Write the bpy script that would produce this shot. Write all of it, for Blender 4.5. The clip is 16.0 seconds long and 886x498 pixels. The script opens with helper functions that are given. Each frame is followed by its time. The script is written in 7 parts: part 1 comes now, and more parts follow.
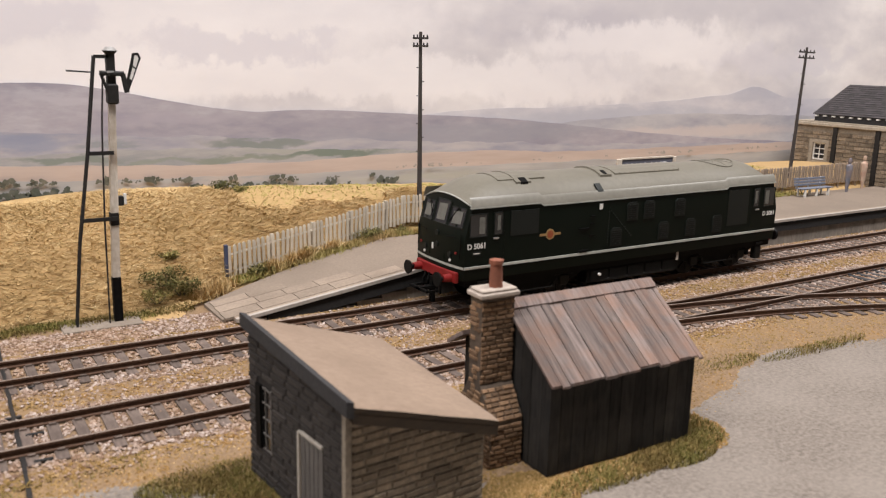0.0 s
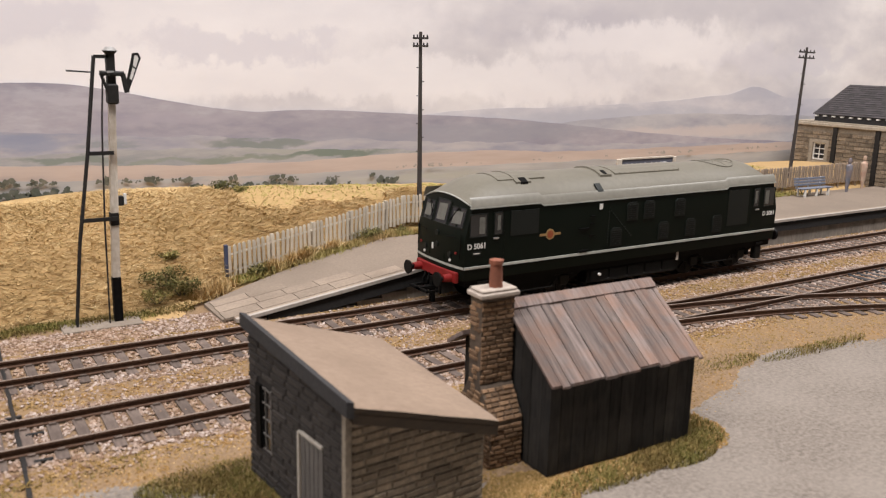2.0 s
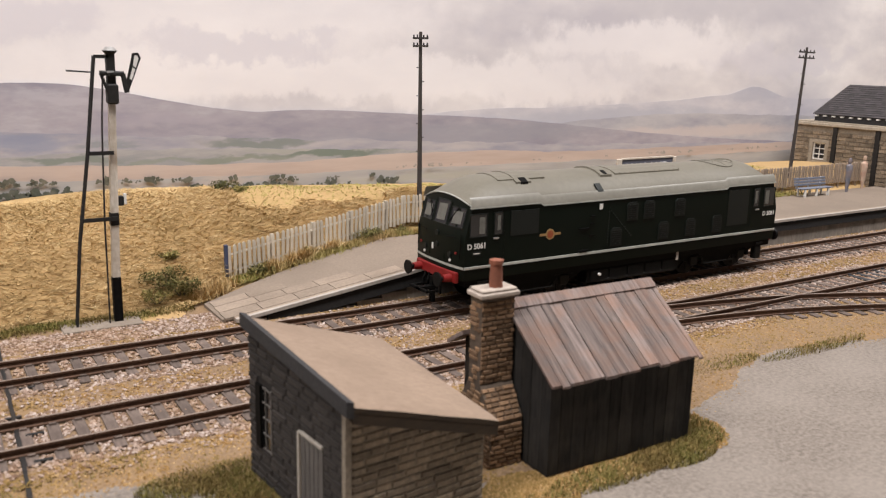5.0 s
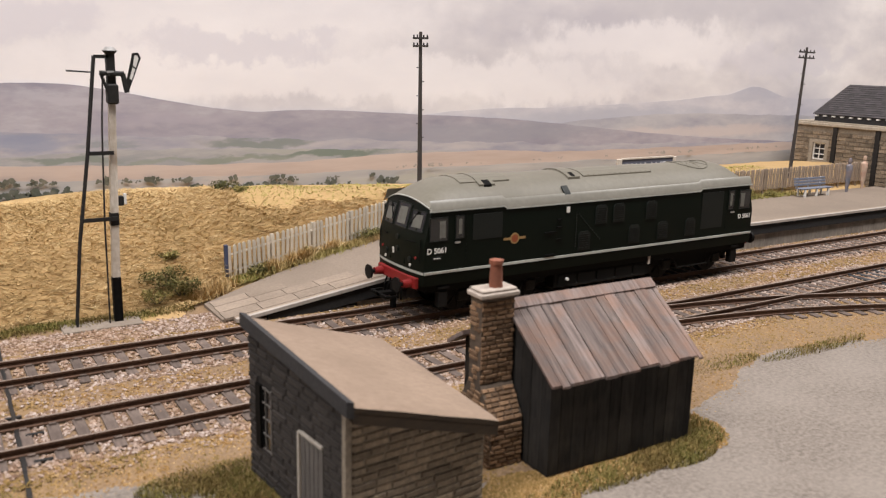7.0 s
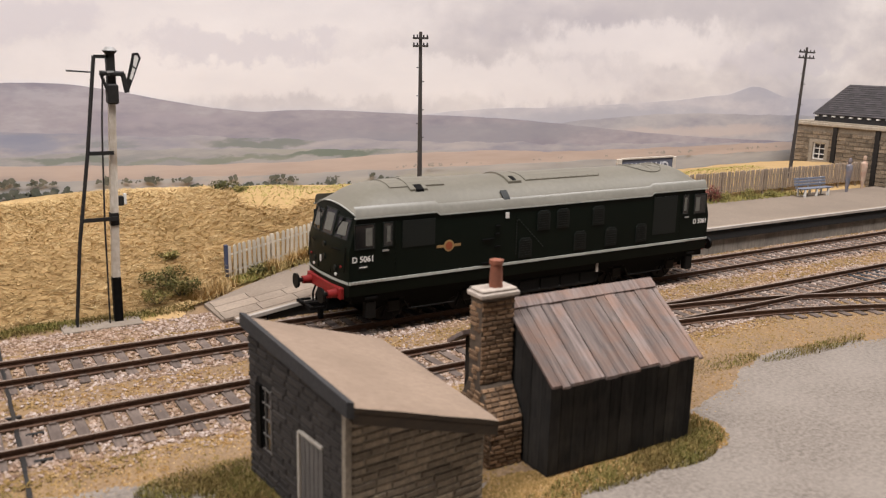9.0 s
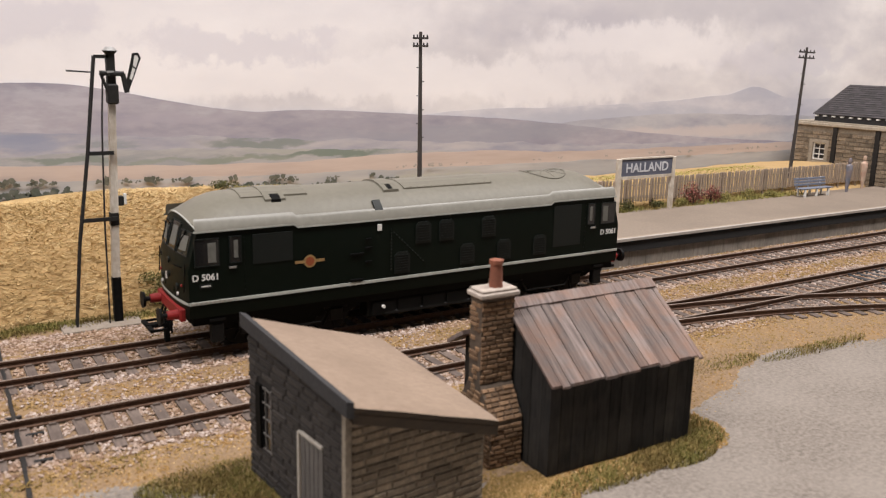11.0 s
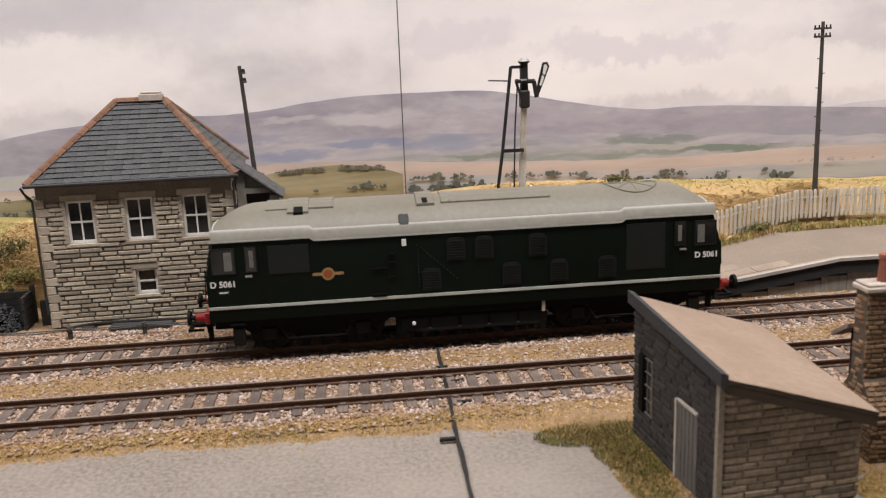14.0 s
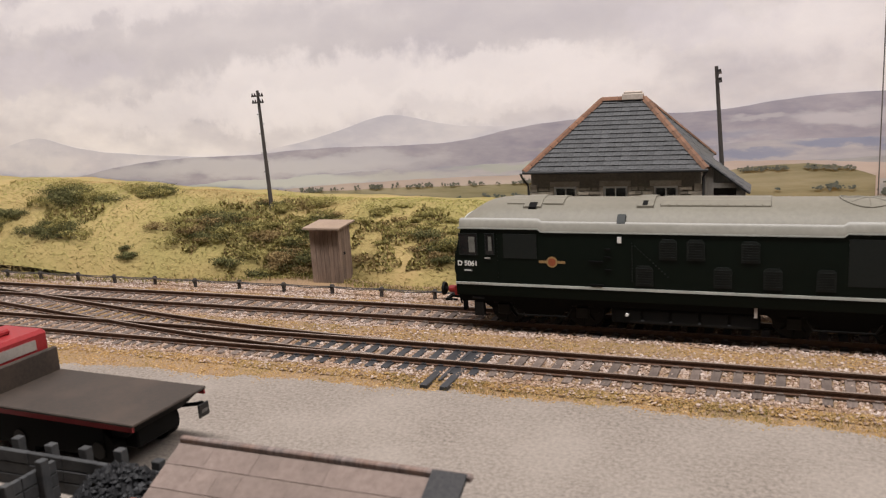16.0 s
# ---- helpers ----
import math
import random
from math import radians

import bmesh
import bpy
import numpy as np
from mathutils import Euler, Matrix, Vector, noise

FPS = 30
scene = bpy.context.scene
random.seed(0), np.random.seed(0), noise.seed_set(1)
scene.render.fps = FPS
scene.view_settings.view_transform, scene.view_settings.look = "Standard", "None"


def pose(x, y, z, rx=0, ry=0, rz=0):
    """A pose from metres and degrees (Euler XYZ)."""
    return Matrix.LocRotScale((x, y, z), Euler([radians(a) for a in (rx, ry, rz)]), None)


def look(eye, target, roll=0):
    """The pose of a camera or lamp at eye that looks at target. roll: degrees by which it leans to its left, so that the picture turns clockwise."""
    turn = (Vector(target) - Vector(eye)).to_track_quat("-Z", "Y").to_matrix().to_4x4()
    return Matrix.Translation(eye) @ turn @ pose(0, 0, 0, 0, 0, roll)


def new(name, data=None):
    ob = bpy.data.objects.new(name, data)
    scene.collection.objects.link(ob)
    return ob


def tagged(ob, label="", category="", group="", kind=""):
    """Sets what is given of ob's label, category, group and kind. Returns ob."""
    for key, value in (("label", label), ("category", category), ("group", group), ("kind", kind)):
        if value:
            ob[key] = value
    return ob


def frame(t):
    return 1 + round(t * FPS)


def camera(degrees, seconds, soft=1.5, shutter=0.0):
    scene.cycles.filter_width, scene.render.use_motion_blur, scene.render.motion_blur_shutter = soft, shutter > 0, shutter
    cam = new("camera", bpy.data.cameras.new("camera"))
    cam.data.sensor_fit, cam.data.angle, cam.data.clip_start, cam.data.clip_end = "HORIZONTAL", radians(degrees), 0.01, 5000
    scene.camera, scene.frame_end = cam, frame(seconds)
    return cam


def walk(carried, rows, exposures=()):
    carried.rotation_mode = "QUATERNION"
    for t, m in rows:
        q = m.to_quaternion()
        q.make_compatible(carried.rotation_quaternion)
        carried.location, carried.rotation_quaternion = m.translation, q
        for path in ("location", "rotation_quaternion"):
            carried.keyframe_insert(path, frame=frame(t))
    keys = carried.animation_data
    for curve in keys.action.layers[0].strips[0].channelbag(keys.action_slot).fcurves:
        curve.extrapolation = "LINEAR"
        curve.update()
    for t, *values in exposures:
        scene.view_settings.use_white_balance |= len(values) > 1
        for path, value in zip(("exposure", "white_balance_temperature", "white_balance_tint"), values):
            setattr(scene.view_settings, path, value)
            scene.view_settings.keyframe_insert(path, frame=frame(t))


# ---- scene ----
# A model railway in 1:76 scale. Lengths below are in millimetres; the top of the rails is z = 0.
cam = camera(55.13, 16.0, soft=1.2)
# focused on the locomotive: the sheds close to the lens go soft
cam.data.dof.use_dof, cam.data.dof.focus_distance, cam.data.dof.aperture_fstop = True, 0.44, 40.0
PATH = [
    (0, (-0.17215, -0.26438, 0.09608), (0.34602, 0.56219, -0.12365), 1.34),
    (11.3, (-0.17215, -0.26438, 0.09608), (0.34602, 0.56219, -0.12365), 1.34),
    (11.5, (-0.17278, -0.26487, 0.09603), (0.34635, 0.56091, -0.12440), 1.41),
    (12, (-0.17576, -0.26962, 0.09687), (0.27276, 0.59605, -0.12547), 0.55),
    (12.5, (-0.17722, -0.27195, 0.09708), (0.20836, 0.62224, -0.13042), 0.14),
    (13, (-0.17902, -0.27875, 0.09810), (0.09835, 0.65490, -0.12854), -0.85),
    (13.5, (-0.18035, -0.28335, 0.09875), (0.00793, 0.67268, -0.12609), -1.52),
    (14, (-0.18141, -0.28888, 0.09942), (-0.08307, 0.68117, -0.12271), -2.20),
    (14.5, (-0.18165, -0.29496, 0.10071), (-0.15334, 0.68015, -0.11917), -2.70),
    (15, (-0.18216, -0.30621, 0.10390), (-0.36754, 0.65197, -0.11412), -4.12),
    (15.5, (-0.18986, -0.31714, 0.10478), (-0.52359, 0.60169, -0.10585), -3.95),
    (16, (-0.19226, -0.31871, 0.10395), (-0.57717, 0.58107, -0.10156), -3.52),
]
walk(cam, [(t, look(eye, target, roll)) for t, eye, target, roll in PATH])

# ---- light: a lamp batten above the layout in a plain room ----
scene.view_settings.exposure = 0.0
world = bpy.data.worlds.new("room_air")
world.use_nodes = True
scene.world = world
world.node_tree.nodes["Background"].inputs[0].default_value = (1.0, 0.95, 0.92, 1)
world.node_tree.nodes["Background"].inputs[1].default_value = 0.01


def lamp(name, eye, target, sx, sy, watts, colour):
    data = bpy.data.lights.new(name, "AREA")
    data.shape, data.size, data.size_y, data.energy, data.color = "RECTANGLE", sx, sy, watts, colour
    ob = new(name, data)
    ob.matrix_world = look(eye, target)
    return ob


lamp("batten_lamp", (-0.15, -0.20, 0.92), (-0.15, 0.03, 0.0), 2.2, 0.16, 28.8, (1.0, 0.962, 0.964))

# ---- materials ----
MM = 0.001


def nodes_of(name):
    m = bpy.data.materials.new(name)
    m.use_nodes = True
    nt = m.node_tree
    return m, nt, nt.nodes, nt.links, nt.nodes["Principled BSDF"]


def ramp(nodes, stops):
    r = nodes.new("ShaderNodeValToRGB")
    el = r.color_ramp.elements
    while len(el) < len(stops):
        el.new(0.5)
    for e, (p, c) in zip(el, stops):
        e.position, e.color = p, (*c, 1)
    return r


def noise_node(nodes, links, vec, size, detail=4.0, rough=0.6, stretch=None):
    n = nodes.new("ShaderNodeTexNoise")
    n.inputs["Scale"].default_value = 1000.0 / size
    n.inputs["Detail"].default_value = detail
    n.inputs["Roughness"].default_value = rough
    if stretch:
        mp = nodes.new("ShaderNodeMapping")
        mp.inputs["Scale"].default_value = stretch
        links.new(vec, mp.inputs["Vector"])
        vec = mp.outputs["Vector"]
    links.new(vec, n.inputs["Vector"])
    return n


def mix(nodes, links, fac, a, b, mode="MIX"):
    m = nodes.new("ShaderNodeMix")
    m.data_type, m.blend_type = "RGBA", mode
    for sock, v in ((m.inputs[0], fac), (m.inputs[6], a), (m.inputs[7], b)):
        if isinstance(v, (int, float)):
            sock.default_value = v
        elif isinstance(v, tuple):
            sock.default_value = (*v, 1)
        else:
            links.new(v, sock)
    return m.outputs[2]


def surface(name, c1, c2, rough=0.8, grain=1.5, stain=25.0, stain_col=None, stain_amt=0.35, bump=0.25, bump_h=0.15,
            metal=0.0, piece=0.0, island=0.0, stretch=None, rough_var=0.1, spec=0.4, ramp_at=(0.3, 0.7)):
    """Two tones mixed by a fine grain, a larger stain over them, and a light bump; piece and island vary it piece by piece."""
    m, nt, nodes, links, bsdf = nodes_of(name)
    tc = nodes.new("ShaderNodeTexCoord").outputs["Object"]
    fine = noise_node(nodes, links, tc, grain, 5, 0.65, stretch)
    r = ramp(nodes, [(ramp_at[0], c1), (ramp_at[1], c2)])
    links.new(fine.outputs["Fac"], r.inputs["Fac"])
    col = r.outputs["Color"]
    if stain_amt > 0:
        big = noise_node(nodes, links, tc, stain, 4, 0.6)
        rr = ramp(nodes, [(0.42, (0, 0, 0)), (0.68, (stain_amt,) * 3)])
        links.new(big.outputs["Fac"], rr.inputs["Fac"])
        sc = stain_col or tuple(0.55 * (a + b) / 2 for a, b in zip(c1, c2))
        col = mix(nodes, links, rr.outputs["Color"], col, sc)
    for amount, node, socket in ((piece, "ShaderNodeObjectInfo", "Random"), (island, "ShaderNodeNewGeometry", "Random Per Island")):
        if amount:
            src = nodes.new(node).outputs[socket]
            mr = nodes.new("ShaderNodeMapRange")
            mr.inputs["To Min"].default_value, mr.inputs["To Max"].default_value = 1 - amount, 1 + amount * 0.6
            links.new(src, mr.inputs["Value"])
            hsv = nodes.new("ShaderNodeHueSaturation")
            links.new(mr.outputs["Result"], hsv.inputs["Value"])
            links.new(col, hsv.inputs["Color"])
            col = hsv.outputs["Color"]
    links.new(col, bsdf.inputs["Base Color"])
    mr = nodes.new("ShaderNodeMapRange")
    mr.inputs["To Min"].default_value, mr.inputs["To Max"].default_value = max(0.02, rough - rough_var), min(1, rough + rough_var)
    links.new(fine.outputs["Fac"], mr.inputs["Value"])
    links.new(mr.outputs["Result"], bsdf.inputs["Roughness"])
    bsdf.inputs["Metallic"].default_value = metal
    bsdf.inputs["Specular IOR Level"].default_value = spec
    if bump:
        b = nodes.new("ShaderNodeBump")
        b.inputs["Strength"].default_value, b.inputs["Distance"].default_value = bump, bump_h * MM
        links.new(fine.outputs["Fac"], b.inputs["Height"])
        links.new(b.outputs["Normal"], bsdf.inputs["Normal"])
    return m


def island_colours(name, stops, rough=0.9, grain=0.6, patch=None, patch_size=40.0):
    """One of several colours for each loose bit, with a second set that comes in patches."""
    m, nt, nodes, links, bsdf = nodes_of(name)
    isl = nodes.new("ShaderNodeNewGeometry").outputs["Random Per Island"]
    r = ramp(nodes, stops)
    r.color_ramp.interpolation = "LINEAR"
    links.new(isl, r.inputs["Fac"])
    col = r.outputs["Color"]
    tc = nodes.new("ShaderNodeTexCoord").outputs["Object"]
    if patch:
        big = noise_node(nodes, links, tc, patch_size, 3, 0.55)
        f = ramp(nodes, [(0.44, (0, 0, 0)), (0.6, (1, 1, 1))])
        links.new(big.outputs["Fac"], f.inputs["Fac"])
        r2 = ramp(nodes, patch)
        links.new(isl, r2.inputs["Fac"])
        col = mix(nodes, links, f.outputs["Color"], col, r2.outputs["Color"])
    links.new(col, bsdf.inputs["Base Color"])
    bsdf.inputs["Roughness"].default_value = rough
    bsdf.inputs["Specular IOR Level"].default_value = 0.25
    return m


def glass(name, tint, rough=0.06):
    m, nt, nodes, links, bsdf = nodes_of(name)
    bsdf.inputs["Base Color"].default_value = (*tint, 1)
    bsdf.inputs["Roughness"].default_value = rough
    bsdf.inputs["Transmission Weight"].default_value = 0.85
    bsdf.inputs["IOR"].default_value = 1.45
    return m


M = {}
M["yard"] = surface("gritty_yard", (0.11, 0.090, 0.074), (0.245, 0.208, 0.175), 0.95, 1.3, 42, (0.27, 0.232, 0.198), 0.55, 0.6, 0.4, ramp_at=(0.3, 0.62))
M["bed"] = surface("ballast_bed", (0.13, 0.08, 0.042), (0.29, 0.195, 0.115), 0.95, 1.0, 18, (0.26, 0.16, 0.07), 0.5, 0.6, 0.4)
M["soil"] = surface("dry_turf", (0.36, 0.23, 0.098), (0.48, 0.325, 0.15), 0.95, 1.2, 38, (0.34, 0.225, 0.095), 0.5, 0.4, 0.3)
M["soil_green"] = surface("green_turf", (0.19, 0.155, 0.05), (0.31, 0.25, 0.09), 0.95, 1.6, 55, (0.37, 0.25, 0.11), 0.7, 0.5, 0.5)
M["rail"] = surface("rusty_rail", (0.06, 0.032, 0.02), (0.115, 0.064, 0.041), 0.7, 1.0, 20, None, 0.3, 0.2, 0.05, metal=0.05, spec=0.2)
M["rail_top"] = surface("worn_rail_head", (0.17, 0.125, 0.095), (0.33, 0.265, 0.22), 0.45, 0.8, 22, (0.10, 0.062, 0.042), 0.5, 0.05, 0.02, metal=0.25)
M["sleeper"] = surface("weathered_sleeper", (0.085, 0.062, 0.05), (0.165, 0.125, 0.104), 0.85, 0.9, 8, (0.07, 0.05, 0.04), 0.4, 0.4, 0.12, piece=0.3, stretch=(1, 0.2, 1))
M["sleeper_black"] = surface("black_plastic_sleeper", (0.022, 0.022, 0.024), (0.045, 0.045, 0.048), 0.5, 0.8, 6, None, 0.2, 0.2, 0.08, piece=0.2)
M["green"] = surface("loco_green", (0.0024, 0.0050, 0.0029), (0.0034, 0.0064, 0.0038), 0.45, 3.0, 40, (0.0046, 0.0052, 0.0037), 0.25, 0.03, 0.02, spec=0.12)
M["roof_grey"] = surface("loco_roof_grey", (0.142, 0.129, 0.100), (0.175, 0.16, 0.125), 0.5, 2.0, 30, (0.118, 0.107, 0.082), 0.4, 0.05, 0.03, spec=0.35)
M["eggshell"] = surface("eggshell_stripe", (0.36, 0.37, 0.335), (0.46, 0.465, 0.42), 0.5, 1.0, 12, (0.24, 0.24, 0.205), 0.4, 0.05, 0.03)
M["black"] = surface("underframe_black", (0.0022, 0.0022, 0.0022), (0.0052, 0.005, 0.0047), 0.7, 1.0, 12, (0.0075, 0.0068, 0.0058), 0.35, 0.2, 0.06, spec=0.10)
M["panel"] = surface("grille_dark_grey", (0.006, 0.0082, 0.007), (0.0105, 0.013, 0.0112), 0.5, 0.8, 9, None, 0.2, 0.1, 0.04, spec=0.25)
M["rivet"] = surface("worn_rivet_grey", (0.014, 0.018, 0.015), (0.03, 0.034, 0.03), 0.45, 0.8, 9, None, 0.2, 0.1, 0.04, spec=0.3)
M["red"] = surface("buffer_red", (0.20, 0.011, 0.011), (0.27, 0.018, 0.016), 0.5, 1.0, 8, (0.09, 0.008, 0.007), 0.4, 0.05, 0.03, spec=0.3)
M["white"] = surface("matt_white", (0.66, 0.64, 0.60), (0.76, 0.74, 0.70), 0.6, 1.2, 10, (0.42, 0.39, 0.34), 0.3, 0.1, 0.04)
M["gold"] = surface("lining_gold", (0.25, 0.15, 0.055), (0.33, 0.215, 0.09), 0.5, 0.6, 4, (0.16, 0.07, 0.03), 0.4, 0.05, 0.03)
M["crest_red"] = surface("crest_rust_red", (0.24, 0.055, 0.02), (0.31, 0.085, 0.03), 0.5, 0.5, 3, None, 0.3, 0.05, 0.03)
# lighter roof grey: the sheen of the lower roof curve put into colour
M["roof_highlight"] = surface("painted_roof_highlight", (0.185, 0.174, 0.146), (0.225, 0.213, 0.18), 0.36, 2.2, 22, (0.155, 0.146, 0.12), 0.35, 0.04, 0.03)
M["glass"] = glass("cab_glass", (0.75, 0.8, 0.78))
M["dark_glass"] = surface("dark_window_glass", (0.010, 0.010, 0.010), (0.018, 0.017, 0.016), 0.12, 2.0, 9, None, 0.1, 0, spec=0.6)
# pale grey painted on panes for reflections and the light cab inside
M["pane_pale"] = surface("pane_pale_grey", (0.10, 0.10, 0.085), (0.17, 0.165, 0.145), 0.6, 2, 9, None, 0.2, 0.05, 0.03)
M["steel"] = surface("bare_steel", (0.45, 0.44, 0.42), (0.6, 0.59, 0.57), 0.35, 0.6, 5, None, 0.3, 0.05, 0.03, metal=0.8)
M["iron"] = surface("black_iron", (0.009, 0.009, 0.009), (0.022, 0.02, 0.0185), 0.6, 0.8, 9, (0.035, 0.026, 0.019), 0.3, 0.2, 0.08, spec=0.3)
# a darker copy of the black iron, for the loco alone
M["loco_iron"] = surface("near_black_bogie", (0.003, 0.003, 0.003), (0.008, 0.0075, 0.007), 0.6, 0.8, 9, (0.012, 0.0095, 0.0075), 0.3, 0.2, 0.08, spec=0.16)
M["post_white"] = surface("weathered_white_post", (0.46, 0.40, 0.32), (0.66, 0.60, 0.52), 0.7, 0.9, 7, (0.28, 0.20, 0.13), 0.55, 0.2, 0.06, stretch=(1, 1, 0.25))
M["pole"] = surface("creosoted_pole", (0.032, 0.027, 0.025), (0.07, 0.058, 0.05), 0.85, 0.9, 12, None, 0.3, 0.3, 0.1, stretch=(1, 1, 0.15))
M["brick_dark"] = surface("dark_brick", (0.019, 0.0155, 0.0135), (0.056, 0.047, 0.041), 0.9, 1.3, 10, (0.020, 0.017, 0.015), 0.5, 0.6, 0.2, piece=0.34)
M["mortar_dark"] = surface("dark_mortar", (0.012, 0.0105, 0.0095), (0.028, 0.024, 0.021), 0.95, 0.8, 12, None, 0.3, 0.4, 0.1)
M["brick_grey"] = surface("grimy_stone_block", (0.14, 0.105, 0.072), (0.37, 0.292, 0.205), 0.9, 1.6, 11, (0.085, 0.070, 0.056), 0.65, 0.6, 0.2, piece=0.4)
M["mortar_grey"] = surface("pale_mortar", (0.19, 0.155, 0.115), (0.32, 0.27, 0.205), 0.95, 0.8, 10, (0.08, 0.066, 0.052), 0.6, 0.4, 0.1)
M["brick_tan"] = surface("tan_brick", (0.15, 0.086, 0.046), (0.325, 0.20, 0.115), 0.9, 0.8, 9, (0.08, 0.05, 0.032), 0.55, 0.4, 0.12, piece=0.5)
M["mortar_tan"] = surface("tan_mortar", (0.07, 0.05, 0.036), (0.125, 0.094, 0.068), 0.95, 0.8, 8, None, 0.3, 0.4, 0.1)
M["felt"] = surface("sandy_roof_felt", (0.235, 0.168, 0.12), (0.31, 0.228, 0.167), 0.95, 1.2, 40, (0.185, 0.132, 0.094), 0.6, 0.25, 0.12, stretch=(0.5, 1, 1))
M["verge"] = surface("black_roof_verge", (0.018, 0.018, 0.02), (0.05, 0.047, 0.046), 0.8, 0.9, 9, None, 0.3, 0.4, 0.12)
M["fascia"] = surface("brown_fascia", (0.024, 0.015, 0.008), (0.058, 0.038, 0.021), 0.8, 0.9, 9, None, 0.3, 0.3, 0.1, stretch=(0.2, 1, 1))
M["door_grey"] = surface("grey_painted_door", (0.09, 0.081, 0.074), (0.135, 0.122, 0.112), 0.75, 1.2, 14, None, 0.3, 0.2, 0.06, stretch=(1, 1, 0.2))
M["frame_pale"] = surface("pale_timber_frame", (0.36, 0.325, 0.275), (0.48, 0.435, 0.375), 0.75, 1.0, 10, (0.2, 0.17, 0.14), 0.5, 0.2, 0.06)
M["board_black"] = surface("black_boards", (0.013, 0.012, 0.0115), (0.036, 0.033, 0.030), 0.85, 0.9, 12, (0.06, 0.052, 0.042), 0.45, 0.5, 0.12, piece=0.25, stretch=(1, 1, 0.12), spec=0.2)
M["board_roof"] = surface("weathered_roof_boards", (0.088, 0.067, 0.06), (0.262, 0.208, 0.186), 0.9, 0.9, 7, (0.235, 0.128, 0.085), 0.6, 0.7, 0.2, piece=0.34, stretch=(1, 0.06, 0.06))
M["stone_cap"] = surface("pale_chimney_cap", (0.36, 0.30, 0.25), (0.50, 0.43, 0.37), 0.9, 0.9, 8, (0.26, 0.21, 0.17), 0.4, 0.4, 0.12)
M["terracotta"] = surface("terracotta_pot", (0.20, 0.065, 0.035), (0.30, 0.105, 0.06), 0.8, 0.9, 7, (0.10, 0.05, 0.035), 0.4, 0.3, 0.08)
M["stone_box"] = surface("grey_rubble_stone", (0.26, 0.218, 0.162), (0.53, 0.462, 0.362), 0.92, 1.3, 12, (0.18, 0.145, 0.105), 0.5, 0.7, 0.22, piece=0.4)
M["mortar_box"] = surface("shadowed_stone_joint", (0.15, 0.125, 0.095), (0.25, 0.212, 0.165), 0.95, 1.0, 10, None, 0.4, 0.4, 0.12)
M["quoin"] = surface("dressed_quoin_stone", (0.31, 0.262, 0.202), (0.49, 0.425, 0.335), 0.9, 1.2, 9, (0.22, 0.18, 0.135), 0.45, 0.4, 0.14, piece=0.25)
M["slate"] = surface("blue_grey_slate", (0.050, 0.0505, 0.0515), (0.102, 0.102, 0.103), 0.75, 1.1, 12, (0.125, 0.107, 0.082), 0.4, 0.4, 0.12, piece=0.15, spec=0.12)
M["slate_dark"] = surface("station_slate", (0.045, 0.04, 0.042), (0.085, 0.076, 0.077), 0.75, 1.1, 16, None, 0.3, 0.4, 0.12, island=0.3)
M["ridge"] = surface("terracotta_ridge_tile", (0.125, 0.06, 0.034), (0.21, 0.105, 0.062), 0.85, 0.9, 9, (0.11, 0.078, 0.055), 0.5, 0.4, 0.1, piece=0.25)
M["gutter"] = surface("black_gutter", (0.014, 0.014, 0.015), (0.032, 0.031, 0.03), 0.6, 0.9, 9, None, 0.2, 0.2, 0.06)
M["porch"] = surface("porch_grey_boards", (0.19, 0.175, 0.155), (0.29, 0.27, 0.24), 0.8, 1.0, 12, (0.13, 0.115, 0.10), 0.4, 0.3, 0.08, stretch=(1, 1, 0.2))
M["stair"] = surface("slate_blue_stair_paint", (0.15, 0.16, 0.185), (0.225, 0.235, 0.265), 0.75, 0.9, 9, None, 0.3, 0.2, 0.06)
# near-black for the shade inside openings, and for plank joints
M["dark_in"] = surface("dark_opening_and_joint", (0.012, 0.011, 0.010), (0.022, 0.02, 0.018), 0.9, 2, 9, None, 0.2, 0)
M["tarmac"] = surface("platform_tarmac", (0.19, 0.148, 0.113), (0.25, 0.20, 0.155), 0.95, 1.0, 30, (0.155, 0.12, 0.092), 0.45, 0.3, 0.12)
M["flag"] = surface("platform_flagstone", (0.235, 0.183, 0.138), (0.33, 0.263, 0.204), 0.9, 1.0, 14, (0.18, 0.138, 0.104), 0.45, 0.3, 0.1, piece=0.2)
M["edge_white"] = surface("worn_white_edging", (0.34, 0.30, 0.26), (0.45, 0.40, 0.355), 0.85, 1.0, 12, (0.24, 0.205, 0.17), 0.5, 0.3, 0.08)
M["plat_wall"] = surface("platform_wall_render", (0.17, 0.15, 0.125), (0.30, 0.27, 0.235), 0.9, 2.0, 16, (0.10, 0.09, 0.08), 0.6, 0.3, 0.12, stretch=(1, 1, 0.25))
# black that paints the shade below the platform edging
M["plat_shadow"] = surface("black_platform_shade", (0.010, 0.010, 0.010), (0.022, 0.02, 0.019), 0.9, 1.4, 14, None, 0.2, 0.2, 0.08)
M["paling"] = surface("weathered_white_paling", (0.48, 0.425, 0.34), (0.64, 0.575, 0.475), 0.8, 0.9, 9, (0.32, 0.255, 0.18), 0.45, 0.2, 0.06, piece=0.18)
M["paling_brown"] = surface("bare_timber_paling", (0.25, 0.19, 0.14), (0.37, 0.29, 0.22), 0.85, 0.9, 9, (0.18, 0.14, 0.10), 0.4, 0.2, 0.06, piece=0.2)
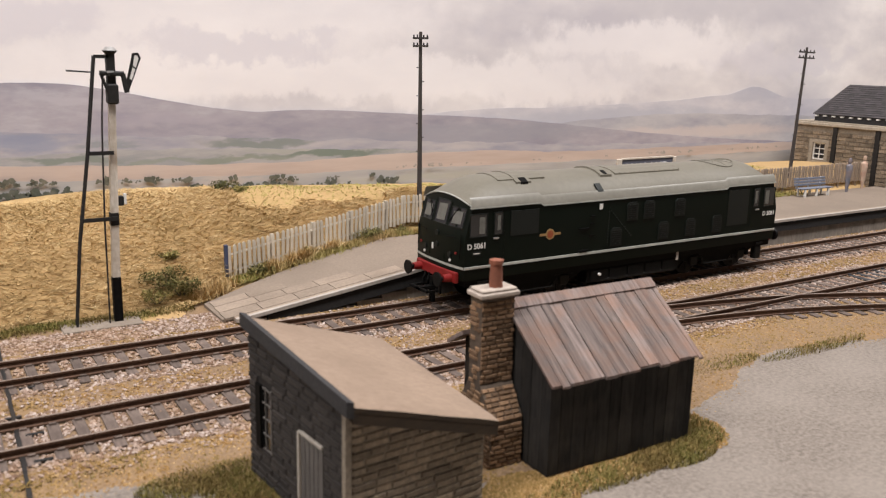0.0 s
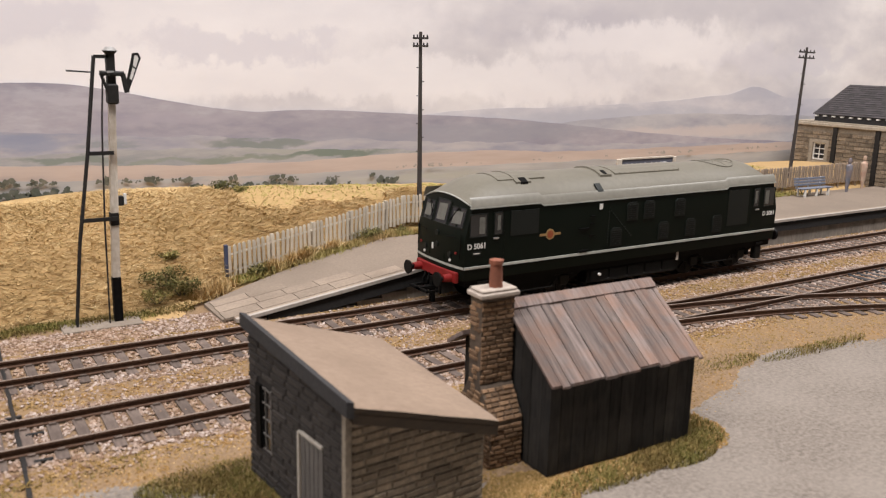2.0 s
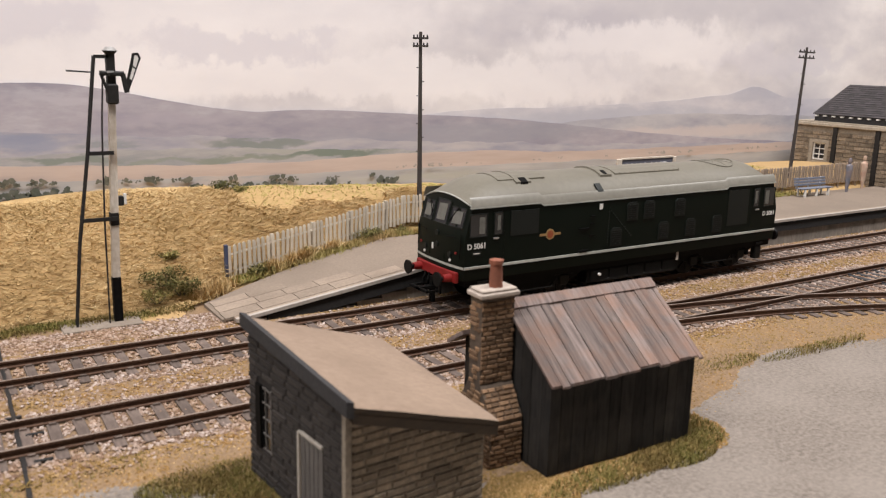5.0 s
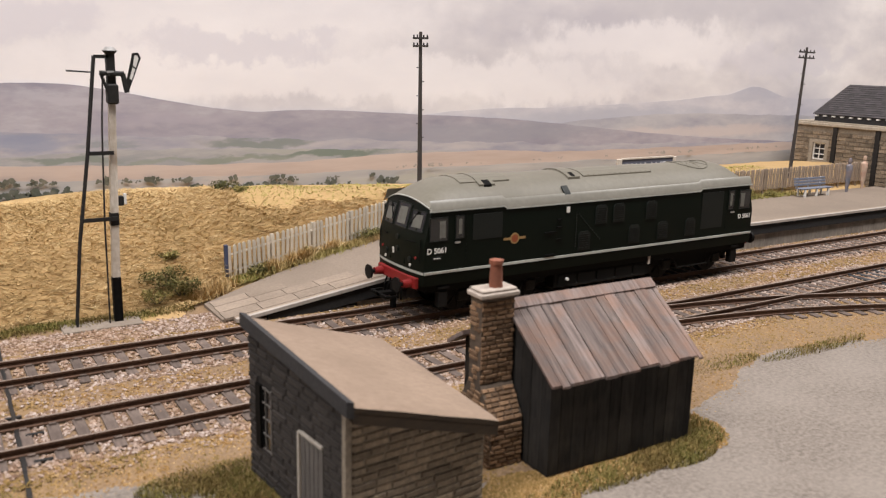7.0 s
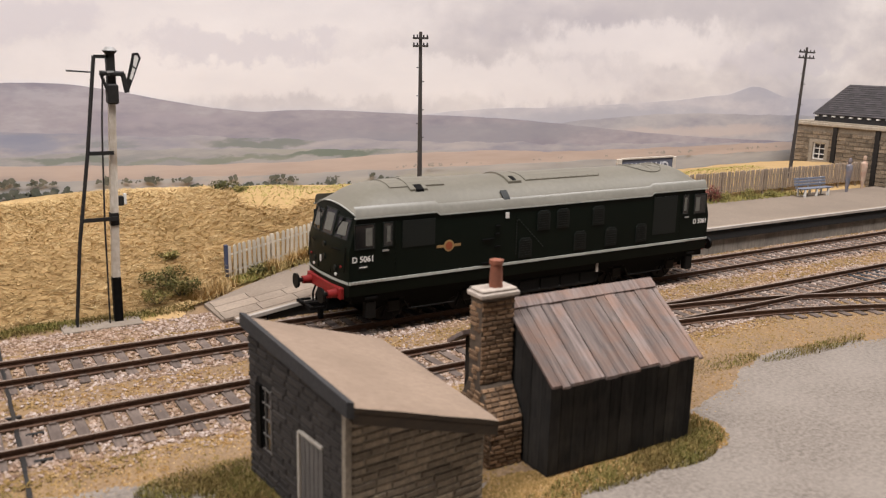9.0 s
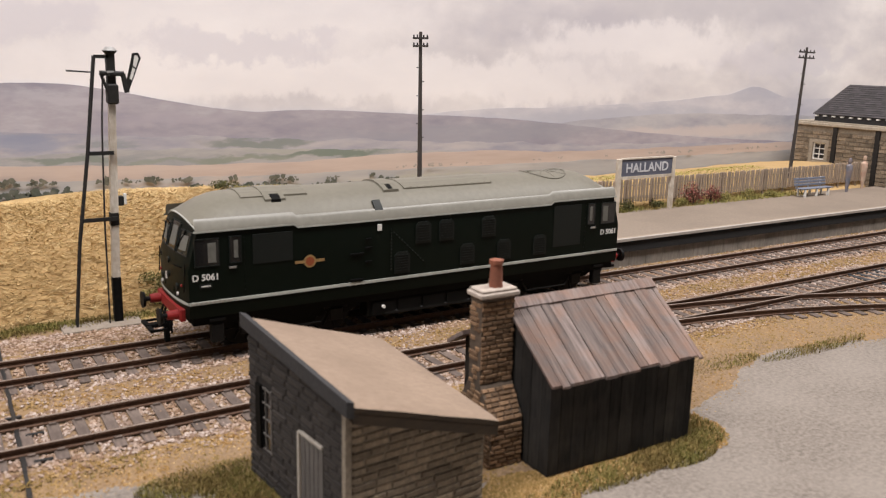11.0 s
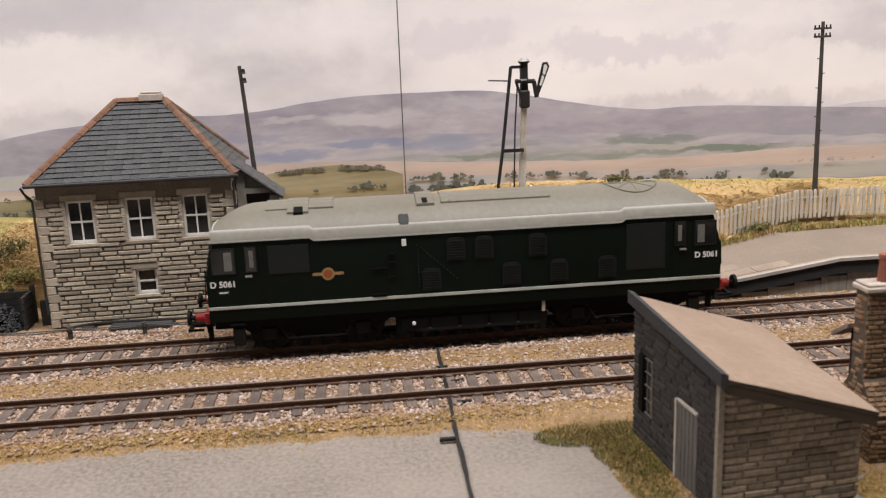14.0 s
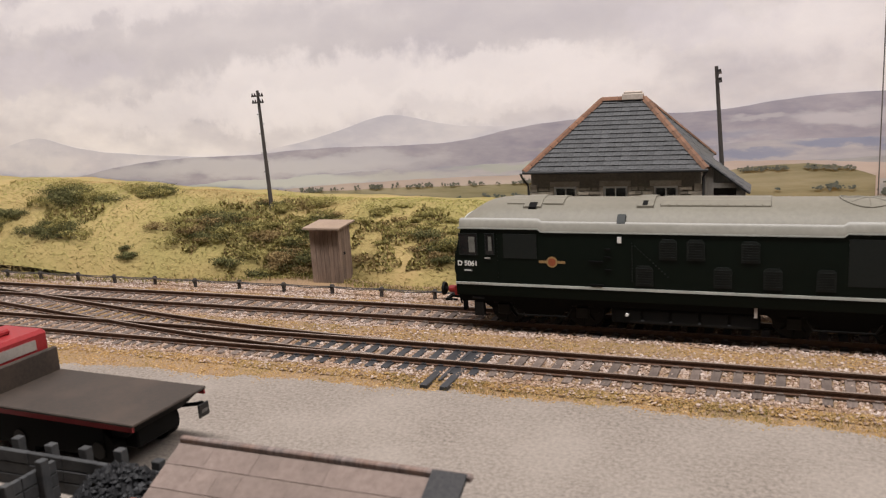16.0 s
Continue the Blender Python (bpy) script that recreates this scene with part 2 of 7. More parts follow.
M["blue_post"] = surface("dark_blue_post", (0.045, 0.055, 0.10), (0.07, 0.085, 0.15), 0.7, 0.9, 6, None, 0.3, 0.1, 0.04)
M["sign_blue"] = surface("grey_blue_sign_enamel", (0.085, 0.09, 0.12), (0.12, 0.125, 0.16), 0.5, 1.5, 12, None, 0.2, 0.05, 0.03)
M["sign_text"] = surface("pale_sign_letter", (0.50, 0.50, 0.52), (0.60, 0.60, 0.62), 0.6, 1.0, 6, None, 0.2, 0.05, 0.03)
M["bench"] = surface("blue_grey_bench_slat", (0.13, 0.145, 0.185), (0.20, 0.215, 0.26), 0.7, 0.9, 7, None, 0.3, 0.2, 0.05)
M["coal"] = surface("coal_lump", (0.007, 0.007, 0.0075), (0.022, 0.022, 0.024), 0.5, 0.8, 6, None, 0.2, 0.6, 0.2, island=0.4, spec=0.25)
M["slab"] = surface("grey_concrete_slab", (0.19, 0.155, 0.122), (0.28, 0.235, 0.19), 0.95, 1.0, 12, (0.15, 0.115, 0.085), 0.45, 0.35, 0.1)
M["hut_wood"] = surface("bare_brown_planks", (0.15, 0.098, 0.07), (0.26, 0.185, 0.138), 0.85, 0.9, 10, (0.10, 0.07, 0.052), 0.4, 0.5, 0.12, piece=0.25, stretch=(1, 1, 0.12))
M["wagon_deck"] = surface("dusty_black_deck", (0.019, 0.0132, 0.0095), (0.045, 0.032, 0.0235), 0.7, 1.2, 22, (0.08, 0.053, 0.037), 0.45, 0.15, 0.06)
M["wagon_red"] = surface("crimson_plastic", (0.21, 0.011, 0.014), (0.28, 0.02, 0.022), 0.45, 1.4, 18, (0.14, 0.014, 0.014), 0.3, 0.05, 0.03)
M["stave_grey"] = surface("dark_grey_timber", (0.018, 0.0185, 0.019), (0.046, 0.046, 0.047), 0.8, 1.0, 9, (0.07, 0.066, 0.062), 0.35, 0.4, 0.1, piece=0.3, stretch=(0.3, 1, 0.3))
M["tile_pale"] = surface("pinkish_roof_tile", (0.155, 0.114, 0.095), (0.22, 0.168, 0.143), 0.9, 1.8, 14, (0.12, 0.09, 0.075), 0.45, 0.3, 0.1, piece=0.06)
M["cable"] = surface("black_point_rod", (0.014, 0.013, 0.013), (0.05, 0.042, 0.036), 0.7, 0.8, 6, (0.10, 0.075, 0.05), 0.5, 0.3, 0.08)
M["figure_a"] = surface("grey_painted_figure", (0.10, 0.11, 0.14), (0.2, 0.2, 0.23), 0.7, 2.5, 6, (0.32, 0.2, 0.14), 0.5, 0.1, 0.03)
M["figure_b"] = surface("cream_painted_figure", (0.42, 0.30, 0.22), (0.58, 0.46, 0.36), 0.7, 2.5, 5, (0.35, 0.12, 0.08), 0.5, 0.1, 0.03)
M["joint"] = surface("chipped_panel_joint", (0.03, 0.027, 0.025), (0.20, 0.18, 0.165), 0.85, 4.0, 9, (0.03, 0.026, 0.023), 0.7, 0.2, 0.1)
M["room_wall"] = surface("painted_room_wall", (0.30, 0.29, 0.28), (0.34, 0.33, 0.32), 0.9, 30, 600, None, 0.1, 0.05, 0.3)
M["room_floor"] = surface("room_carpet", (0.10, 0.095, 0.09), (0.14, 0.13, 0.12), 0.95, 6, 300, None, 0.2, 0.2, 1)
M["ply"] = surface("plywood_baseboard", (0.30, 0.21, 0.12), (0.42, 0.31, 0.19), 0.8, 4, 60, None, 0.3, 0.1, 0.1)
M["stones"] = island_colours("ballast_chippings", [(0.0, (0.15, 0.092, 0.062)), (0.25, (0.245, 0.168, 0.125)), (0.5, (0.335, 0.25, 0.20)), (0.8, (0.41, 0.325, 0.275)), (1.0, (0.52, 0.435, 0.385))], patch=[(0.0, (0.18, 0.105, 0.064)), (0.5, (0.31, 0.208, 0.14)), (1.0, (0.43, 0.325, 0.255))], patch_size=24)
M["ochre"] = island_colours("ochre_scatter", [(0.0, (0.18, 0.095, 0.03)), (0.4, (0.29, 0.168, 0.06)), (0.8, (0.365, 0.23, 0.09)), (1.0, (0.47, 0.34, 0.185))], patch=[(0.0, (0.15, 0.105, 0.03)), (0.5, (0.25, 0.16, 0.055)), (1.0, (0.37, 0.24, 0.105))], patch_size=22)
M["straw"] = island_colours("dry_straw_grass", [(0.0, (0.38, 0.24, 0.098)), (0.3, (0.48, 0.325, 0.145)), (0.7, (0.58, 0.42, 0.205)), (1.0, (0.70, 0.555, 0.32))], patch=[(0.0, (0.32, 0.205, 0.078)), (0.5, (0.46, 0.31, 0.135)), (1.0, (0.60, 0.445, 0.225))], patch_size=34)
M["meadow"] = island_colours("yellow_green_grass", [(0.0, (0.185, 0.18, 0.045)), (0.4, (0.255, 0.235, 0.066)), (0.75, (0.325, 0.285, 0.09)), (1.0, (0.39, 0.335, 0.13))], patch=[(0.0, (0.24, 0.165, 0.062)), (0.5, (0.36, 0.245, 0.105)), (1.0, (0.46, 0.32, 0.16))], patch_size=62)
M["crest_green"] = island_colours("fresh_yellow_green_grass", [(0.0, (0.25, 0.225, 0.06)), (0.5, (0.335, 0.30, 0.085)), (1.0, (0.44, 0.375, 0.14))])
M["tuft"] = island_colours("green_tuft_grass", [(0.0, (0.105, 0.095, 0.025)), (0.4, (0.155, 0.142, 0.037)), (0.75, (0.22, 0.185, 0.055)), (1.0, (0.33, 0.25, 0.10))], patch=[(0.0, (0.13, 0.085, 0.03)), (0.5, (0.19, 0.145, 0.045)), (1.0, (0.28, 0.20, 0.08))], patch_size=14)
M["leaf_dark"] = island_colours("dark_green_foliage", [(0.0, (0.055, 0.056, 0.020)), (0.5, (0.085, 0.084, 0.029)), (0.85, (0.125, 0.115, 0.042)), (1.0, (0.19, 0.165, 0.068))])
M["leaf_mixed"] = island_colours("mixed_green_foliage", [(0.0, (0.06, 0.055, 0.02)), (0.4, (0.12, 0.11, 0.036)), (0.75, (0.20, 0.172, 0.06)), (1.0, (0.34, 0.27, 0.11))])
M["leaf_olive"] = island_colours("olive_foliage", [(0.0, (0.11, 0.095, 0.03)), (0.4, (0.20, 0.17, 0.052)), (0.8, (0.29, 0.245, 0.08)), (1.0, (0.40, 0.33, 0.135))])
M["leaf_brown"] = island_colours("brown_heather_foliage", [(0.0, (0.12, 0.075, 0.032)), (0.5, (0.19, 0.13, 0.052)), (0.85, (0.27, 0.19, 0.08)), (1.0, (0.36, 0.27, 0.13))])
M["leaf_red"] = island_colours("red_flowering_foliage", [(0.0, (0.05, 0.04, 0.016)), (0.35, (0.13, 0.06, 0.04)), (0.6, (0.27, 0.07, 0.065)), (1.0, (0.38, 0.15, 0.12))])

# ---- building helpers ----
rng = random.Random(7)
npr = np.random.RandomState(11)


def at_mm(x, y, z, rz=0.0, rx=0.0, ry=0.0):
    return pose(x * MM, y * MM, z * MM, rx, ry, rz)


def thing(name, label, category, x=0, y=0, z=0, rz=0.0, group="", kind=""):
    ob = new(name)
    ob.empty_display_size = 0.01
    ob.matrix_basis = at_mm(x, y, z, rz)
    return tagged(ob, label, category, group, kind)


def mesh_of(name, bm, material, smooth=False):
    bmesh.ops.recalc_face_normals(bm, faces=bm.faces)
    me = bpy.data.meshes.new(name)
    bm.to_mesh(me)
    bm.free()
    me.transform(Matrix.Scale(MM, 4))
    me.materials.append(material)
    if smooth:
        me.polygons.foreach_set("use_smooth", [True] * len(me.polygons))
        me.set_sharp_from_angle(angle=radians(38))
    return me


def part(name, bm, material, parent, label="", smooth=False, kind=""):
    ob = new(name, mesh_of(name, bm, material, smooth))
    ob.parent = parent
    return tagged(ob, label, kind=kind)


def piece(name, me, parent, m):
    ob = new(name, me)
    ob.parent = parent
    ob.matrix_basis = m
    return ob


def solid(name, bm, material, label, category="", kind="", x=0, y=0, z=0, smooth=False, group=""):
    ob = new(name, mesh_of(name, bm, material, smooth))
    ob.matrix_basis = at_mm(x, y, z)
    return tagged(ob, label, category, group, kind)


def from_arrays(name, verts, faces, material, label, category, kind="stuff", parent=None):
    me = bpy.data.meshes.new(name)
    me.from_pydata((np.asarray(verts) * MM).tolist(), [], faces if isinstance(faces, list) else faces.tolist())
    me.materials.append(material)
    ob = new(name, me)
    ob.parent = parent
    return tagged(ob, label, category, kind=kind)


def box(bm, x0, x1, y0, y1, z0, z1, bevel=0.0):
    v = [bm.verts.new(p) for p in ((x0, y0, z0), (x1, y0, z0), (x1, y1, z0), (x0, y1, z0), (x0, y0, z1), (x1, y0, z1), (x1, y1, z1), (x0, y1, z1))]
    f = [bm.faces.new([v[i] for i in q]) for q in ((3, 2, 1, 0), (4, 5, 6, 7), (0, 1, 5, 4), (1, 2, 6, 5), (2, 3, 7, 6), (3, 0, 4, 7))]
    if bevel:
        bmesh.ops.bevel(bm, geom=list({e for q in f for e in q.edges}), offset=bevel, segments=1, affect="EDGES")
    return bm


def bar(bm, p0, p1, r0, r1=None, n=8, cap=True):
    p0, p1 = Vector(p0), Vector(p1)
    r1 = r0 if r1 is None else r1
    d = (p1 - p0).normalized()
    a = d.orthogonal().normalized()
    b = d.cross(a)
    rings = []
    for p, r in ((p0, r0), (p1, r1)):
        rings.append([bm.verts.new(p + r * (math.cos(t) * a + math.sin(t) * b)) for t in (2 * math.pi * (i + 0.5) / n for i in range(n))])
    for i in range(n):
        bm.faces.new((rings[0][i], rings[0][(i + 1) % n], rings[1][(i + 1) % n], rings[1][i]))
    if cap:
        bm.faces.new(rings[0][::-1])
        bm.faces.new(rings[1])
    return bm


def tube(bm, pts, r, n=6):
    for a, b in zip(pts, pts[1:]):
        bar(bm, a, b, r, n=n)
    return bm


def prism(bm, outline, lift, axis="y"):
    """An outline in the plane across axis, given with the coordinate along it at its start, drawn out by lift."""
    def put(p, q, s):
        return {"y": (p, s, q), "x": (s, p, q), "z": (p, q, s)}[axis]
    s0, s1 = lift
    a = [bm.verts.new(put(p, q, s0)) for p, q in outline]
    b = [bm.verts.new(put(p, q, s1)) for p, q in outline]
    bm.faces.new(a)
    bm.faces.new(b[::-1])
    n = len(a)
    for i in range(n):
        bm.faces.new((a[i], b[i], b[(i + 1) % n], a[(i + 1) % n]))
    return bm


def quad(bm, *pts):
    return bm.faces.new([bm.verts.new(p) for p in pts])


def B():
    return bmesh.new()


def BX(*a, **k):
    return box(bmesh.new(), *a, **k)


def smooth_between(xs, stops):
    """Smooth values along x through evenly thought stops of (x, value)."""
    px, pv = np.array([s[0] for s in stops], float), np.array([s[1] for s in stops], float)
    xs = np.asarray(xs, float)
    i = np.clip(np.searchsorted(px, xs) - 1, 0, len(px) - 2)
    t = np.clip((xs - px[i]) / (px[i + 1] - px[i]), 0, 1)
    slope = np.gradient(pv, px)
    h = px[i + 1] - px[i]
    t2, t3 = t * t, t * t * t
    return (2 * t3 - 3 * t2 + 1) * pv[i] + (t3 - 2 * t2 + t) * h * slope[i] + (-2 * t3 + 3 * t2) * pv[i + 1] + (t3 - t2) * h * slope[i + 1]


def wobble(x, y, size, seed=0.0):
    return noise.noise((x / size + seed, y / size - seed, seed * 0.37))


# ---- the room and the baseboard ----
X0, X1, YF, YB = -930.0, 720.0, -238.0, 178.0
TRACK_A, TRACK_B = -37.5, 12.6  # the loop and the platform line

solid("floor", BX(-1350, 1150, -1100, 420, -910, -900), M["room_floor"], "dark carpet floor of the room", kind="structure")
solid("ceiling", BX(-1350, 1150, -1100, 420, 1150, 1160), M["room_wall"], "plain pale ceiling", kind="structure")
for nm, q in (("wall_north", (-1350, 1150, 420, 440)), ("wall_south", (-1350, 1150, -1120, -1100)), ("wall_west", (-1370, -1350, -1100, 420)), ("wall_east", (1150, 1170, -1100, 420))):
    solid(nm, BX(*q, -900, 1150), M["room_wall"], "plain pale room wall", kind="structure")
board = thing("baseboard", "plywood layout baseboard on timber legs", "baseboard", kind="structure")
part("deck", BX(X0, X1, YF, YB + 14, -22, -8), M["ply"], board)
part("front_rail", BX(X0, X1, YF - 9, YF - 0.5, -80, -4.5), M["ply"], board)
for x in (X0 + 30, -120, X1 - 60):
    for y in (YF + 10, YB - 40):
        part("leg", BX(x, x + 35, y, y + 35, -900, -22.2), M["ply"], board)


# ---- the ground ----
ALONG = np.arange(X0, X1 + 1, 1.0)
hill_crest_line = smooth_between(ALONG, [(-930, 47), (-700, 44), (-600, 38), (-500, 32), (-400, 29), (-300, 27), (-200, 26.5), (-130, 31), (-80, 32.5), (0, 29.5), (60, 27), (160, 24.5), (400, 25), (720, 26)])


def hill_crest(x):
    return float(np.interp(x, ALONG, hill_crest_line))


hill_foot_line = smooth_between(ALONG, [(-930, 54), (-500, 56), (-425, 72), (-400, 62), (-345, 66), (-320, 92), (-215, 92), (-195, 62), (-140, 63), (-100, 64), (-85, 66), (-62, 80), (0, 96), (30, 99), (400, 100), (720, 100)])


def hill_foot(x):
    return float(np.interp(x, ALONG, hill_foot_line))


foot_level_line = smooth_between(ALONG, [(-930, -3), (-110, -3), (-75, -1), (-55, 2.5), (-20, 8), (25, 11.2), (120, 11.2), (720, 11.2)])


def foot_level(x):
    return float(np.interp(x, ALONG, foot_level_line))


def hill(x, y):
    yf, z0, zc = hill_foot(x), foot_level(x), hill_crest(x)
    t = min(max((y - yf) / (134 - yf), 0), 1)
    s = t ** 0.85 * (1.9 - 0.9 * t)
    lumps = 1.6 * wobble(x, y, 34, 1.3) + 0.7 * wobble(x, y, 11, 4.1)
    drop = 0.10 * max(y - 134, 0)
    return z0 + (zc - z0) * min(s, 1) + lumps * min(1, 3 * t) - drop


def sheet(name, xs, ys, height, material, label, keep=None):
    ids, verts, faces = {}, [], []
    for i, x in enumerate(xs):
        for j, y in enumerate(ys):
            ids[i, j] = len(verts)
            verts.append((x, y, height(x, y)))
    for i in range(len(xs) - 1):
        for j in range(len(ys) - 1):
            if keep is None or keep((xs[i] + xs[i + 1]) / 2, (ys[j] + ys[j + 1]) / 2):
                faces.append((ids[i, j], ids[i + 1, j], ids[i + 1, j + 1], ids[i, j + 1]))
    ob = from_arrays(name, verts, faces, material, label, "ground", "structure")
    ob.data.polygons.foreach_set("use_smooth", [True] * len(faces))
    return ob


def yard_edge(x):
    """Where the yard's grit meets the lineside scatter."""
    base = float(smooth_between([x], [(-930, -78), (-440, -75), (-270, -68), (-178, -70), (-135, -74), (-100, -100), (40, -100), (70, -88), (130, -94), (240, -128), (720, -200)])[0])
    return base + 2.6 * wobble(x, 3, 13, 2.2) + 1.2 * wobble(x, 9, 4.5, 5.0)


def bed_level(x, y):
    """The trackbed thins out to nothing where it meets the yard."""
    over = y - yard_edge(x)
    return -3.0 + 0.2 * wobble(x, y, 9, 3.0) - 1.25 * (1 - min(max(over / 16 + 0.1, 0), 1)) - (0.5 if over < -3.5 else 0)


sheet("ground", np.linspace(X0, X1, 166), np.linspace(YF, 110, 46), lambda x, y: -3.9 + 0.25 * wobble(x, y, 50, 0.4), M["yard"], "pale grey gritty yard surface")
sheet("trackbed", np.linspace(X0, X1, 331), np.linspace(-140, 112, 74),
      bed_level, M["bed"], "brown dirty trackbed between the lines")
def turf(x, y):
    if y < hill_foot(x):
        return min(foot_level(x), 11.4 - 0.1365 * (16 - x) if x > -80 else 99, 11.4) - (1.6 if x > -90 else 0.2)
    return hill(x, y)


sheet("hillside", np.linspace(-345, X1, 190), np.linspace(50, YB - 2.4, 44), turf, M["soil"], "dry straw-coloured hillside turf")
sheet("embankment", np.linspace(X0, -345, 104), np.linspace(50, YB - 2.4, 44), turf, M["soil_green"], "yellow-green embankment turf")

# ---- the painted backscene ----
backscene = thing("backscene", "painted backscene board with moorland hills under clouds", "backscene", kind="structure")


def dab(nodes, links, where, col, patches, firm=0.45):
    """Soft-edged patches of another colour brushed over a painted ground: (x, z, half width, half height, colour, strength)."""
    for x, z, rx, rz, tone, amount in patches:
        mp = nodes.new("ShaderNodeMapping")
        mp.inputs["Scale"].default_value = (1 / (rx * MM), 0, 1 / (rz * MM))
        mp.inputs["Location"].default_value = (-x / rx, 0, -z / rz)
        links.new(where, mp.inputs["Vector"])
        ln = nodes.new("ShaderNodeVectorMath")
        ln.operation = "LENGTH"
        links.new(mp.outputs["Vector"], ln.inputs[0])
        mr = nodes.new("ShaderNodeMapRange")
        mr.interpolation_type = "SMOOTHSTEP"
        for key, v in (("From Min", firm), ("From Max", 1.1), ("To Min", amount), ("To Max", 0.0)):
            mr.inputs[key].default_value = v
        links.new(ln.outputs["Value"], mr.inputs["Value"])
        col = mix(nodes, links, mr.outputs["Result"], col, tone)
    return col


def smudged(nodes, links, tc, size, amount, stretch=None):
    """The place on the board, shifted by a noise, so that brushed edges wander."""
    n = noise_node(nodes, links, tc, size, 5, 0.6, stretch)
    sub = nodes.new("ShaderNodeVectorMath")
    sub.operation, sub.inputs[1].default_value = "SUBTRACT", (0.5, 0.5, 0.5)
    links.new(n.outputs["Color"], sub.inputs[0])
    ma = nodes.new("ShaderNodeVectorMath")
    ma.operation, ma.inputs[1].default_value = "MULTIPLY_ADD", (amount * MM * 2.2, 0, amount * MM)
    links.new(sub.outputs["Vector"], ma.inputs[0])
    links.new(tc, ma.inputs[2])
    return ma.outputs["Vector"]


def brushed(nodes, links, tc, col, bsdf):
    c = noise_node(nodes, links, tc, 1.6, 3, 0.6)
    links.new(col, bsdf.inputs["Base Color"])
    bsdf.inputs["Roughness"].default_value = 0.75
    bsdf.inputs["Specular IOR Level"].default_value = 0.2
    bp = nodes.new("ShaderNodeBump")
    bp.inputs["Strength"].default_value, bp.inputs["Distance"].default_value = 0.15, 0.0002
    links.new(c.outputs["Fac"], bp.inputs["Height"])
    links.new(bp.outputs["Normal"], bsdf.inputs["Normal"])


def painted(name, tones, streak, seed=0.0, size=40.0, low=None, patches=(), wander=16.0):
    m, nt, nodes, links, bsdf = nodes_of(name)
    tc = nodes.new("ShaderNodeTexCoord").outputs["Object"]
    a = noise_node(nodes, links, tc, size, 6, 0.62, streak)
    b = noise_node(nodes, links, tc, size * 0.22, 4, 0.6, streak)
    add = nodes.new("ShaderNodeMath")
    add.operation, add.inputs[1].default_value = "MULTIPLY_ADD", 0.35
    links.new(b.outputs["Fac"], add.inputs[0])
    links.new(a.outputs["Fac"], add.inputs[2])
    r = ramp(nodes, [(0.50 + 0.34 * i / max(1, len(tones) - 1), t) for i, t in enumerate(tones)])
    links.new(add.outputs[0], r.inputs["Fac"])
    col = r.outputs["Color"]
    if low:
        sep = nodes.new("ShaderNodeSeparateXYZ")
        links.new(tc, sep.inputs[0])
        mr = nodes.new("ShaderNodeMapRange")
        mr.inputs["From Min"].default_value, mr.inputs["From Max"].default_value = low[0] * MM, low[1] * MM
        links.new(sep.outputs["Z"], mr.inputs["Value"])
        col = mix(nodes, links, mr.outputs["Result"], low[2], col)
    if patches:
        col = dab(nodes, links, smudged(nodes, links, tc, 14, wander, (0.5, 1, 1.6)), col, patches)
    brushed(nodes, links, tc, col, bsdf)
    return m


def painted_clouds(name, patches):
    """Heaped clouds, pale on their upper sides and lilac-grey beneath, with broad banks brushed in."""
    m, nt, nodes, links, bsdf = nodes_of(name)
    tc = nodes.new("ShaderNodeTexCoord").outputs["Object"]
    lifted = nodes.new("ShaderNodeMapping")
    lifted.inputs["Location"].default_value = (-0.003, 0, 0.009)
    links.new(tc, lifted.inputs["Vector"])
    here = noise_node(nodes, links, tc, 95, 6, 0.52, (0.62, 1, 1.35))
    above = noise_node(nodes, links, lifted.outputs["Vector"], 95, 6, 0.52, (0.62, 1, 1.35))
    diff = nodes.new("ShaderNodeMath")
    diff.operation = "SUBTRACT"
    links.new(here.outputs["Fac"], diff.inputs[0])
    links.new(above.outputs["Fac"], diff.inputs[1])
    tone = nodes.new("ShaderNodeMath")
    tone.operation, tone.inputs[1].default_value = "MULTIPLY_ADD", 0.9
    links.new(diff.outputs[0], tone.inputs[0])
    links.new(here.outputs["Fac"], tone.inputs[2])
    r = ramp(nodes, [(0.30, (0.53, 0.50, 0.53)), (0.44, (0.62, 0.585, 0.595)), (0.56, (0.71, 0.67, 0.665)), (0.70, (0.82, 0.775, 0.755))])
    links.new(tone.outputs[0], r.inputs["Fac"])
    col = dab(nodes, links, smudged(nodes, links, tc, 30, 54), r.outputs["Color"], patches, 0.58)
    brushed(nodes, links, tc, col, bsdf)
    return m


CLOUD, LILAC, GREY = (0.84, 0.795, 0.785), (0.63, 0.595, 0.63), (0.56, 0.53, 0.545)
